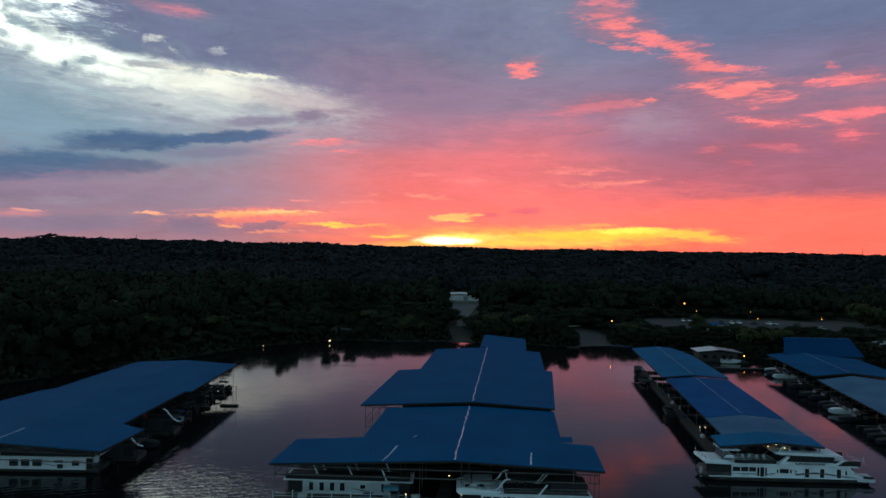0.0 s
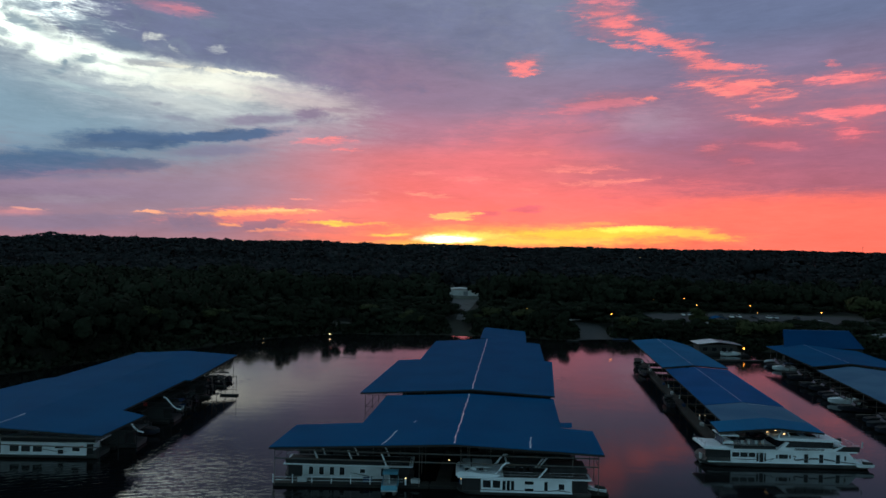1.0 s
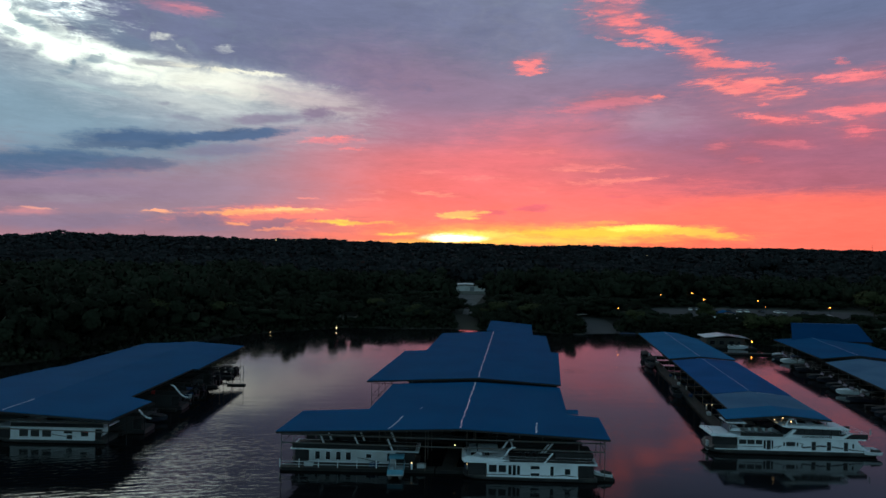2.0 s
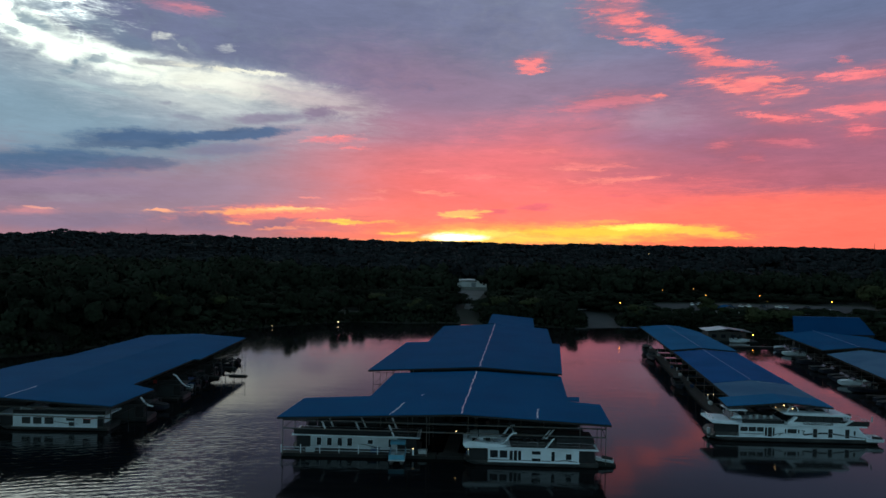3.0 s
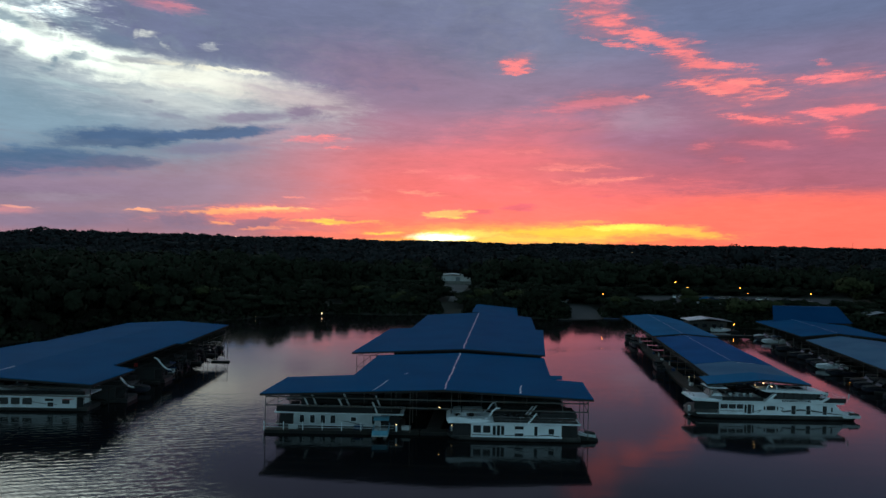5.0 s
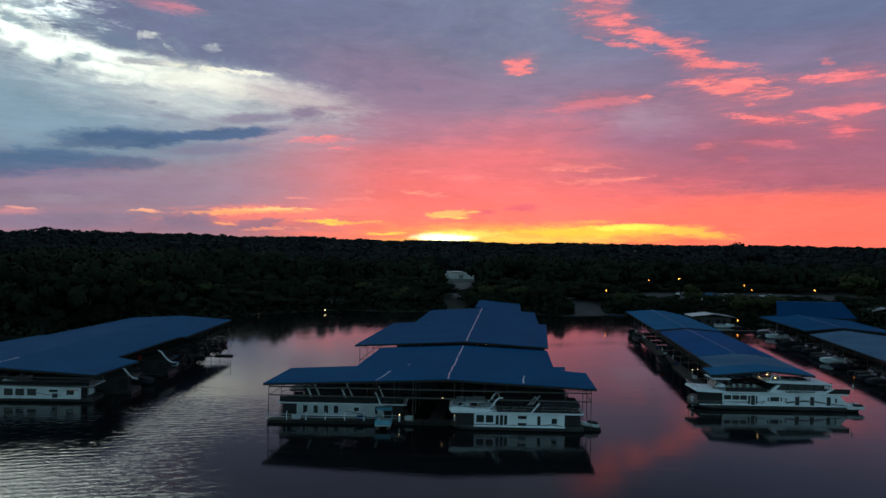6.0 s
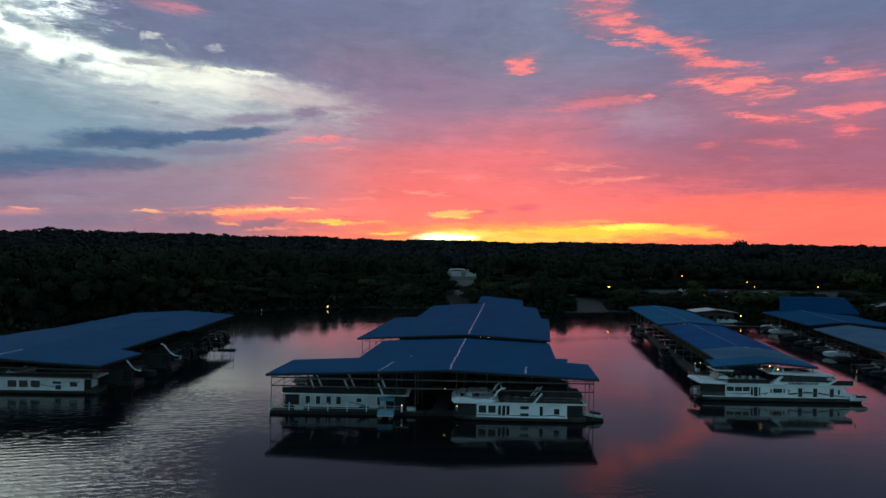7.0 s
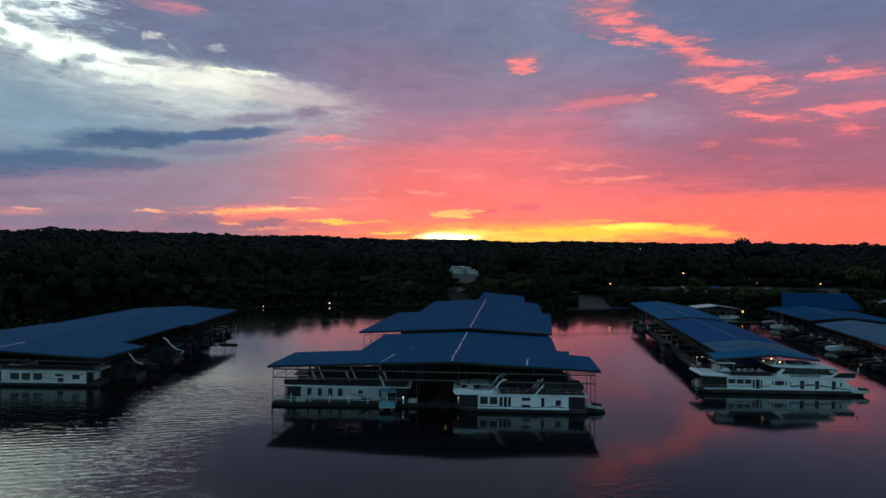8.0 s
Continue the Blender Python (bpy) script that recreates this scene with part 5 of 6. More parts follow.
def railing(parent, path, z0, h, mat, every=1.5, bars=2, r=0.03):
    """Posts and bars along points (x, y)."""
    pts = [Vector(p) for p in path]
    bm = bmesh.new()
    for j in range(bars):
        z = z0 + h * (j + 1) / bars
        add_tube(bm, [(p.x, p.y, z) for p in pts], r, 6)
    rail = part("rail", bm, mat, parent)
    for a, b in zip(pts, pts[1:]):
        n = max(1, int((b - a).length / every))
        for i in range(n + 1):
            p = a.lerp(b, i / n)
            part("rail_post", tube([(p.x, p.y, z0), (p.x, p.y, z0 + h)], r, 6), mat, rail)
    return rail


def swoosh(parent, path, width, mat, y, label):
    """A painted stripe on the near side along (x, z)."""
    bm = bmesh.new()
    rows = []
    n = len(path)
    for i, (x, z) in enumerate(path):
        w = width * (0.25 + 0.75 * math.sin(math.pi * min(1, (i + 0.3) / (n - 0.4))))
        rows.append([bm.verts.new((x, y - d, z + s * w)) for s, d in ((-1, 0.0), (-1, 0.012), (1, 0.012), (1, 0.0))])
    for a, b in zip(rows, rows[1:]):
        for k in range(4):
            bm.faces.new((a[k], b[k], b[(k + 1) % 4], a[(k + 1) % 4]))
    return part("painted_stripe", bm, mat, parent, label)


def slide(parent, path, label="white curved water slide"):
    """An open chute along points."""
    bm = bmesh.new()
    rows = []
    for i, p in enumerate(path):
        p = Vector(p)
        d = (Vector(path[min(i + 1, len(path) - 1)]) - Vector(path[max(i - 1, 0)])).normalized()
        s = d.cross(Vector((0, 0, 1))).normalized()
        u = s.cross(d)
        rows.append([bm.verts.new(p + s * a + u * b) for a, b in ((-.19, .14), (-.16, -.02), (-.08, -.07), (.08, -.07), (.16, -.02), (.19, .14), (.16, .14), (.11, 0), (-.11, 0), (-.16, .14))])
    for a, b in zip(rows, rows[1:]):
        for k in range(10):
            bm.faces.new((a[k], a[(k + 1) % 10], b[(k + 1) % 10], b[k]))
    sl = part("water_slide", bm, GEL, parent, label, smooth=True)
    for p in path[1:-1:2]:
        part("strut", tube([(p[0], p[1], 3.3), (p[0], p[1], p[2] - 0.1)], 0.03, 6), STEEL_DARK, sl)
    return sl


def lettering(parent, text, x, z, size, y, mat):
    """Raised letters on the near side."""
    cu = bpy.data.curves.new("lettering", "FONT")
    cu.body, cu.size, cu.extrude, cu.align_x, cu.offset = text, size, 0.012, "LEFT", 0.02
    tmp = bpy.data.objects.new("lettering", cu)
    scene.collection.objects.link(tmp)
    me = bpy.data.meshes.new_from_object(tmp.evaluated_get(bpy.context.evaluated_depsgraph_get()))
    bpy.data.objects.remove(tmp)
    me.materials.append(mat)
    ob = new("lettering", me)
    ob.parent = parent
    ob.matrix_basis = pose(x, y - 0.012, z, 90, 0, 0) @ Matrix.Diagonal((1.35, 1, 1, 1))
    tagged(ob, "black boat name lettering")
    return ob


def deck_chair(parent, x, y, z, mat):
    bm = boxes(((x, y, z + 0.35), (x + 0.55, y + 0.55, z + 0.45)), ((x, y + 0.5, z + 0.45), (x + 0.55, y + 0.58, z + 1.0)),
               ((x + .02, y + .02, z), (x + .07, y + .07, z + .35)), ((x + .48, y + .02, z), (x + .53, y + .07, z + .35)),
               ((x + .02, y + .48, z), (x + .07, y + .53, z + .35)), ((x + .48, y + .48, z), (x + .53, y + .53, z + .35)))
    part("deck_chair", bm, mat, parent)


def yacht(m):
    """The large two-storey houseboat moored across the dock's end."""
    t = thing("houseboat", m, "large white two-storey houseboat with black hull and tinted windows", "houseboat", "houseboats of the marina")
    L, W = 30.4, 5.6
    hull(t, L, W, 1.0, HULL, label="black hull")
    part("rub_rail", boxes(((1.0, -0.10, 0.98), (L - 0.3, W + 0.1, 1.10)), bevel=0.03), GEL, t, "white rub rail")
    part("foredeck_front", side_prism([(0.3, 1.1), (4.9, 1.1), (4.9, 2.0), (1.2, 2.0)], 0.3, W - 0.3, 0.05), HULL, t, "dark bow bulwark")
    part("bow_ladder", boxes(((0.1, 1.6, 0.2), (0.5, 2.3, 2.2)), bevel=0.05), GEL_CREAM, t)
    part("cabin", side_prism([(5.1, 1.1), (28.4, 1.1), (26.6, 3.55), (5.1, 3.45)], 0.0, W, 0.04), GEL, t, "white cabin side")
    for x in (0.9, 5.0):
        for y in (0.25, W - 0.25):
            part("porch_post", tube([(x, y, 1.1), (x, y, 3.6)], 0.045, 8), STEEL_DARK, t)
    part("porch_curtain", boxes(((0.5, 0.12, 1.95), (5.05, 0.2, 3.62)), bevel=0.02), CANVAS, t, "black porch curtain")
    # lower windows and doors
    for x, w in ((5.3, 1.35), (6.8, 1.35), (8.3, 1.25)):
        window(t, x, 2.2, w, 0.95)
    window(t, 9.75, 1.35, 0.42, 1.75, name="side_light")
    window(t, 10.3, 1.2, 0.75, 1.95, name="door")
    window(t, 11.2, 1.35, 0.30, 1.75, name="side_light")
    window(t, 13.35, 2.0, 0.28, 0.8)
    window(t, 13.85, 2.0, 1.65, 0.9)
    window(t, 15.75, 2.0, 0.28, 0.8)
    for x in (18.45, 21.2, 24.25):
        window(t, x, 1.25, 0.78, 1.8, name="door")
    window(t, 25.8, 1.85, 0.32, 0.95)
    # stripes
    swoosh(t, [(5.1, 1.75), (6.6, 1.72), (8.2, 1.7), (9.6, 1.72), (11.6, 1.62), (12.3, 1.9), (13.2, 2.05)], 0.08, LETTER, -0.02, "dark painted stripe")
    swoosh(t, [(16.4, 2.6), (17.0, 2.5), (16.6, 2.0), (16.9, 1.75), (18.0, 1.9), (20.0, 2.15), (21.8, 2.1), (24.0, 1.75), (26.2, 1.45), (27.9, 1.3)], 0.17, LETTER, -0.02, "dark painted stripe")
    swoosh(t, [(12.2, 1.35), (12.5, 1.7), (12.9, 1.95)], 0.09, LETTER, -0.02, "dark painted stripe")
    # upper deck
    part("upper_deck", side_prism([(0.2, 3.75), (3.8, 3.62), (28.2, 3.45), (28.2, 3.72), (6.0, 3.86), (2.6, 4.05), (0.2, 4.0)], -0.18, W + 0.18, 0.05), GEL, t, "white upper deck edge")
    part("deck_screen", boxes(((5.6, 0.0, 3.88), (13.3, 0.07, 4.62)), bevel=0.02), CANVAS, t, "black canvas screen")
    part("deck_screen", boxes(((5.6, W - .07, 3.88), (13.3, W, 4.62)), bevel=0.02), CANVAS, t, "black canvas screen")
    part("deck_screen", boxes(((23.6, 0.0, 3.74), (28.6, 0.07, 4.75)), bevel=0.02), CANVAS, t, "black canvas screen")
    part("deck_screen", boxes(((23.6, W - .07, 3.74), (28.6, W, 4.75)), bevel=0.02), CANVAS, t, "black canvas screen")
    part("bow_cap", side_prism([(0.1, 3.95), (5.2, 3.9), (4.4, 4.12), (2.4, 4.16), (0.3, 4.32)], 0.1, W - 0.1, 0.08), GEL, t, "white bow deck")
    # flying bridge with its hard top
    part("helm", side_prism([(3.9, 4.3), (6.3, 4.3), (6.1, 5.0), (4.8, 5.05)], 1.4, W - 1.4, 0.06), GEL, t, "white helm console")
    hard = part("hard_top", side_prism([(3.4, 6.28), (3.7, 6.12), (6.9, 6.12), (7.1, 6.25), (6.8, 6.42), (3.8, 6.42)], 0.9, W - 0.9, 0.04), GEL, t, "white hard top")
    for x, d in ((4.1, -0.1), (6.6, 0.2)):
        for y in (1.1, W - 1.1):
            part("top_post", tube([(x + d, y, 4.2), (x, y, 6.15)], 0.045, 6), CHROME, hard)
    part("windscreen", side_prism([(3.9, 4.35), (4.05, 4.35), (4.5, 5.5), (4.4, 5.5)], 1.2, W - 1.2), GLASS, t)
    for x in (8.0, 9.2, 10.6, 11.8):
        deck_chair(t, x, 2.0, 3.88, GEL_CREAM)
    part("table", boxes(((9.6, 3.4, 4.5), (10.9, 4.3, 4.56)), ((10.2, 3.8, 3.88), (10.3, 3.9, 4.5))), GEL_CREAM, t)
    # upper saloon
    part("saloon", side_prism([(13.6, 3.85), (24.2, 3.75), (25.6, 4.75), (24.9, 4.75), (24.0, 4.25), (15.4, 4.3), (14.8, 4.4), (15.7, 5.4), (15.2, 5.4)], -0.12, W + 0.12, 0.02), GEL, t, "white upper cabin band")
    part("saloon_wall", boxes(((15.4, 0.35, 4.25), (24.0, W - 0.35, 5.75))), CANVAS, t, "dark upper cabin wall")
    for i in range(5):
        window(t, 15.7 + i * 1.65, 4.45, 1.45, 1.1, 0.35, framed=False)
    part("saloon_windscreen", side_prism([(13.7, 4.3), (13.9, 4.3), (15.5, 5.7), (15.3, 5.75)], 0.4, W - 0.4), GLASS, t)
    part("saloon_roof", side_prism([(13.0, 6.02), (14.0, 5.78), (25.2, 5.52), (25.5, 5.66), (24.2, 6.05), (15.0, 6.25), (13.4, 6.2)], -0.05, W + 0.05, 0.05), GEL, t, "white upper roof")
    for x in (17.2, 20.2):
        part("roof_hatch", boxes(((x, 2.0, 6.08), (x + 1.5, 3.4, 6.30)), bevel=0.06), CANVAS, t)
    arch = [(14.0, 0.5, 6.2), (14.3, 0.6, 6.9), (14.9, 0.9, 7.25), (15.6, 1.2, 7.3), (16.2, 1.4, 7.0), (16.5, 1.5, 6.2)]
    part("radar_arch", tube(arch, 0.13, 8), GEL, t, "white radar arch")
    part("radar_arch", tube([(x, W - y, z) for x, y, z in arch], 0.13, 8), GEL, t, "white radar arch")
    part("arch_bar", tube([(15.1, 0.9, 7.27), (15.1, W - 0.9, 7.27)], 0.11, 8), GEL, t)
    for x in (24.6, 25.2):
        part("roof_post", tube([(x - 1.0, 0.1, 3.8), (x, 0.1, 5.6)], 0.10, 8), GEL, t)
    lettering(t, "GENERATIONS", 16.6, 3.86, 0.60, -0.13, LETTER)
    railing(t, [(0.4, 0.1), (0.4, W - 0.1)], 4.4, 0.6, CHROME)
    railing(t, [(23.6, 0.03), (28.6, 0.03), (28.6, W - 0.03)], 4.2, 0.75, CHROME)
    # stern: swim platform, tender, flag
    part("swim_platform", boxes(((28.3, 0.3, 0.55), (30.3, W - 0.3, 0.72)), bevel=0.03), GEL_CREAM, t)
    tender = part("tender", loft([[(28.9 + 2.6 * f, 1.3, 1.25), (28.9 + 2.6 * f, 1.3 + 0.5 - 0.5 * w, 0.95), (28.9 + 2.6 * f, 2.1, 0.75), (28.9 + 2.6 * f, 2.4 + 0.5 * w, 0.95), (28.9 + 2.6 * f, 2.9, 1.25)] for f, w in ((0.0, 1.0), (0.35, 1.0), (0.75, 0.7), (1.0, 0.2))]), GEL_CREAM, t, "pale inflatable tender")
    part("outboard", boxes(((28.6, 1.9, 0.8), (28.95, 2.3, 1.7)), bevel=0.06), RUBBER, tender)
    part("stern_steps", side_prism([(27.2, 1.1), (28.6, 1.1), (28.6, 1.5), (28.0, 1.9), (27.2, 2.6)], 0.2, 1.4, 0.04), GEL, t)
    part("flag_staff", tube([(29.0, 0.4, 3.7), (29.3, 0.4, 6.0)], 0.025, 6), CHROME, t)
    bm = bmesh.new()
    rows = [[bm.verts.new((29.25 + 0.06 * i - 0.02 * j, 0.4 + 0.05 * math.sin(i * 1.6), 5.9 - j * 0.28 - 0.10 * i)) for i in range(5)] for j in range(5)]
    for a, b in zip(rows, rows[1:]):
        for i in range(4):
            bm.faces.new((a[i], a[i + 1], b[i + 1], b[i]))
    fl = part("flag", bm, GEL_CREAM, t, "hanging pale flag")
    fl.modifiers.new("thickness", "SOLIDIFY").thickness = 0.01
    return t


def jet_ski(m, mat, label):
    t = thing("jet_ski", m, label, "jet ski")
    secs = []
    for x, w, z in ((0, .12, .75), (.4, .45, .62), (1.2, .6, .5), (2.2, .6, .48), (2.9, .5, .5)):
        secs.append([(x, -w, z), (x, -w * .7, 0.0), (x, w * .7, 0.0), (x, w, z)])
    part("hull", loft(secs), mat, t, smooth=False)
    part("seat", side_prism([(1.0, .45), (2.8, .45), (2.7, .85), (1.7, .8), (1.2, .95)], -.22, .22, .05), RUBBER, t)
    part("handlebar", tube([(1.05, -.4, 1.08), (1.15, 0, 1.0), (1.05, .4, 1.08)], .03, 6), RUBBER, t)
    return t


def runabout(m, mat, canvas, label, group="", L=7.5, covered=True, fore=None):
    """A small cabin cruiser: flared hull, deck, windscreen, seats, canvas top."""
    t = thing("motor_boat", m, label, "motor boat", group)
    W = 2.6
    secs = []
    for f, w, zt, zb in ((0, .06, 1.35, .75), (.1, .45, 1.3, .3), (.3, .85, 1.2, -.05), (.6, 1.0, 1.08, -.15), (1.0, .96, 1.0, -.12)):
        hw = W / 2 * w
        secs.append([(f * L, -hw, zt), (f * L, -hw * .82, .35 + zb * .3), (f * L, 0, zb - .1), (f * L, hw * .82, .35 + zb * .3), (f * L, hw, zt)])
    part("hull", loft(secs), mat, t, smooth=False)
    part("foredeck", side_prism([(L * .06, 1.3), (L * .48, 1.1), (L * .48, 1.55), (L * .4, 1.62), (L * .2, 1.5)], -W * .36, W * .36, .06), fore or GEL, t, "foredeck")
    part("windscreen", side_prism([(L * .44, 1.5), (L * .47, 1.5), (L * .55, 2.1), (L * .53, 2.1)], -W * .4, W * .4), GLASS, t)
    for a, b in (((L * .6, -1.0, 1.0), (L * .7, -0.2, 1.6)), ((L * .6, .2, 1.0), (L * .7, 1.0, 1.6)), ((L * .86, -1.0, 1.0), (L * .95, 1.0, 1.55))):
        part("seat", boxes((a, b), bevel=.06), fore or GEL_CREAM, t)
    if covered:
        top = part("canvas_top", side_prism([(L * .5, 2.35), (L * .6, 2.55), (L * .82, 2.55), (L * .9, 2.4), (L * .82, 2.48), (L * .6, 2.48)], -W * .42, W * .42), canvas, t, "canvas top")
        for x in (.54, .84):
            for y in (-W * .42, W * .42):
                part("top_post", tube([(L * x, y, 1.1), (L * x, y, 2.48)], .03, 6), CHROME, top)
    part("outboard", boxes(((L * 1.0, -.22, .3), (L * 1.05, .22, 1.35)), bevel=.06), RUBBER, t)
    return t


def pontoon(m, mat, label, group="", L=7.6):
    t = thing("pontoon_boat", m, label, "pontoon boat", group)
    W = 2.5
    for y in (0.45, W - 0.45):
        part("pontoon", tube([(0, y, .45), (.5, y, .3), (L, y, .3)], [.08, .32, .32], 10), STEEL, t, "aluminium float")
    part("deck", boxes(((.3, 0, .62), (L - .1, W, .72)), bevel=.02), GEL_CREAM, t)
    for a, b in (((.5, .03, .75), (L * .42, .09, 1.5)), ((L * .52, .03, .75), (L - .3, .09, 1.5)), ((.5, W - .09, .75), (L - .3, W - .03, 1.5)), ((.5, .1, .75), (.56, W - .1, 1.5))):
        part("fence_panel", boxes((a, b), bevel=.015), mat, t)
    for a, b in (((.7, .15, .72), (2.6, .8, 1.15)), ((L - 2.4, W - .8, .72), (L - .5, W - .15, 1.15))):
        part("bench", boxes((a, b), bevel=.06), GEL_CREAM, t)
    top = part("canopy", side_prism([(L * .45, 2.55), (L * .6, 2.72), (L * .85, 2.72), (L * .97, 2.55), (L * .85, 2.66), (L * .6, 2.66)], .05, W - .05), mat, t, "stretched canvas canopy")
    for x in (.5, .92):
        for y in (.1, W - .1):
            part("top_post", tube([(L * .72, y, 1.4), (L * x, y, 2.58)], .025, 6), CHROME, top)
    part("outboard", boxes(((L, W / 2 - .22, .3), (L + .4, W / 2 + .22, 1.3)), bevel=.06), RUBBER, t)
    return t


def houseboat(m, L, W, wall, windows, label, porch=(3.5, 3.0), screens=True, hull_mat=None, arches=(), sunroof=True, trim=None):
    """A single-storey houseboat with a sun deck. windows: (x, z, w, h, kind)."""
    t = thing("houseboat", m, label, "houseboat", "houseboats of the marina")
    hull(t, L, W, 0.75, hull_mat or HULL, label="dark hull")
    part("rub_rail", boxes(((porch[0] - 0.1, -0.10, 0.70), (L - porch[1] + 0.1, W + 0.10, 0.88)), bevel=0.03), trim or GEL, t, "rub rail")
    a, b = porch[0], L - porch[1]
    for x0, x1 in ((0.5, a - 0.1), (b + 0.1, L - 0.2)):
        part("porch_floor", boxes(((x0, 0.0, 0.72), (x1, W, 0.86)), bevel=0.02), HULL, t, "dark porch floor")
    part("cabin", boxes(((a, 0, 0.86), (b, W, 3.0)), bevel=0.04), wall, t, "pale cabin wall")
    for x, z, w, h, kind in windows:
        window(t, x, z, w, h, name=kind, framed=trim is None)
    for x in (0.8, L - 0.5):
        for y in (0.15, W - 0.15):
            part("porch_post", tube([(x, y, 0.86), (x, y, 3.0)], 0.04, 8), STEEL_DARK, t)
    part("porch_screen", boxes(((0.9, 0.05, 0.9), (a - 0.1, 0.1, 2.9))), CANVAS, t, "dark porch screen")
    part("porch_screen", boxes(((b + 0.1, 0.05, 0.9), (L - 0.6, 0.1, 2.9))), CANVAS, t, "dark porch screen")
    trim = trim or GEL
    part("upper_deck", boxes(((0.1, -0.2, 3.0), (L, W + 0.2, 3.22)), bevel=0.05), trim, t, "roof deck edge")
    if screens:
        for y in (0.0, W - 0.06):
            part("deck_screen", boxes(((a, y, 3.24), (b + 1.5, y + 0.06, 4.0)), bevel=0.02), CANVAS, t, "dark canvas screen")
    railing(t, [(a, 0.03), (L - 0.3, 0.03), (L - 0.3, W - 0.03)], 3.22, 0.95, CHROME if trim is GEL else STEEL_DARK)
    for x0, x1, z1 in arches:
        part("top_arch", side_prism([(x0, 3.22), (x0 + 0.28, 3.22), (x1 + 0.28, z1), (x1, z1)], 0.02, 0.22, 0.02), trim, t, "slanted roof leg")
        part("top_arch", side_prism([(x0, 3.22), (x0 + 0.28, 3.22), (x1 + 0.28, z1), (x1, z1)], W - 0.22, W - 0.02, 0.02), trim, t, "slanted roof leg")
    if sunroof and arches:
        xs_ = [q[1] for q in arches]
        part("sun_roof_bar", boxes(((min(xs_), 0.02, arches[0][2]), (xs_[1] + 0.4, 0.2, arches[0][2] + 0.12)), bevel=0.03), trim, t, "sun deck frame")
        part("sun_roof", boxes(((min(xs_), 0.25, arches[0][2]), (max(xs_) + 0.6, W, arches[0][2] + 0.08)), bevel=0.02), CANVAS, t, "dark sun deck roof")
    return t


# the moored yacht and its tenders
yacht(pose(46.3, 117.6, 0, 0, 0, -0.8) @ Matrix.Diagonal((0.967, 1, 0.85, 1)))
jet_ski(pose(73.3, 117.0, 0.60, 0, 0, 0), GEL, "white jet ski on the houseboat's swim platform")

# houseboat across the middle dock's end
hb = houseboat(pose(2.1, 101.6, 0, 0, 0, -1.5) @ Matrix.Diagonal((1, 1, 0.9, 1)), 20.6, 5.0, GEL,
               [(4.0, 1.45, 1.2, 1.25, "window"), (5.5, 1.45, 1.15, 1.25, "window"), (7.0, 1.1, 0.48, 1.6, "door"), (7.65, 1.0, 0.5, 1.75, "door"), (8.3, 1.1, 0.48, 1.6, "door"),
                (10.4, 2.15, 1.35, 0.55, "window"), (10.4, 0.98, 1.35, 0.5, "window"), (13.4, 1.1, 0.5, 1.6, "door"), (15.6, 1.4, 0.85, 0.95, "window")],
               "white houseboat with tinted windows and a dark roof deck", porch=(3.7, 3.0), arches=((12.4, 13.6, 4.9),), sunroof=False, screens=False)
part("flying_bridge", side_prism([(-0.1, 3.22), (5.8, 3.22), (7.0, 3.5), (5.2, 3.78), (3.4, 3.7), (1.8, 3.98), (0.4, 4.0), (-0.2, 3.7)], 0.0, 5.0, 0.06), GEL, hb, "white sculpted flying bridge")
part("helm_seat", boxes(((3.4, 1.6, 3.7), (4.1, 3.2, 4.5)), bevel=0.08), CANVAS, hb, "black helm seat")
part("helm_console", side_prism([(1.9, 3.8), (3.0, 3.72), (2.9, 4.35), (2.3, 4.5)], 1.4, 3.6, 0.06), GEL, hb, "white helm console")
part("windscreen", side_prism([(1.2, 3.95), (1.32, 3.95), (2.3, 4.75), (2.2, 4.78)], 0.5, 4.5), GLASS, hb)
bimini = part("bimini_top", side_prism([(0.9, 4.6), (1.6, 4.7), (4.6, 4.76), (5.5, 4.68), (4.6, 4.70), (1.6, 4.64)], 0.3, 4.7), GEL_CREAM, hb, "pale stretched canvas top")
for x0, x1 in ((1.6, 2.0), (4.8, 4.2)):
    for y in (0.3, 4.7):
        part("top_post", tube([(x0, y, 3.7), (x1, y, 4.7)], 0.03, 6), CHROME, bimini)
for y in (0.35, 4.65):
    part("radar_arch", tube([(5.6, y, 3.5), (6.5, y, 4.2), (7.0, y, 5.1), (7.5, y, 5.55), (8.1, y, 5.6)], [0.2, 0.17, 0.15, 0.15, 0.12], 8), GEL, hb, "white swept radar arch")
part("arch_bar", tube([(7.6, 0.35, 5.55), (7.6, 4.65, 5.55)], 0.12, 8), GEL, hb)
part("rear_arch", side_prism([(12.9, 3.22), (13.2, 3.22), (14.5, 5.0), (14.2, 5.0)], 4.78, 4.98, 0.02), GEL, hb, "white slanted roof leg")
for x in (9.2, 10.4, 11.4):
    deck_chair(hb, x, 2.4, 3.22, CANVAS)
part("deck_floor", boxes(((7.2, 0.2, 3.225), (20.2, 4.8, 3.26))), CANVAS, hb, "dark deck covering")
part("waist_stripe", boxes(((3.8, -0.012, 1.0), (14.0, 0.0, 1.12))), LETTER, hb, "dark painted stripe")
swoosh(hb, [(13.6, 1.06), (14.6, 1.16), (15.6, 1.26), (16.6, 1.12), (17.4, 1.02)], 0.09, LETTER, -0.02, "dark painted stripe")
part("deck_cover", boxes(((14.2, 0.3, 3.9), (20.0, 4.7, 4.9)), bevel=0.2), CANVAS, hb, "dark canvas deck cover")
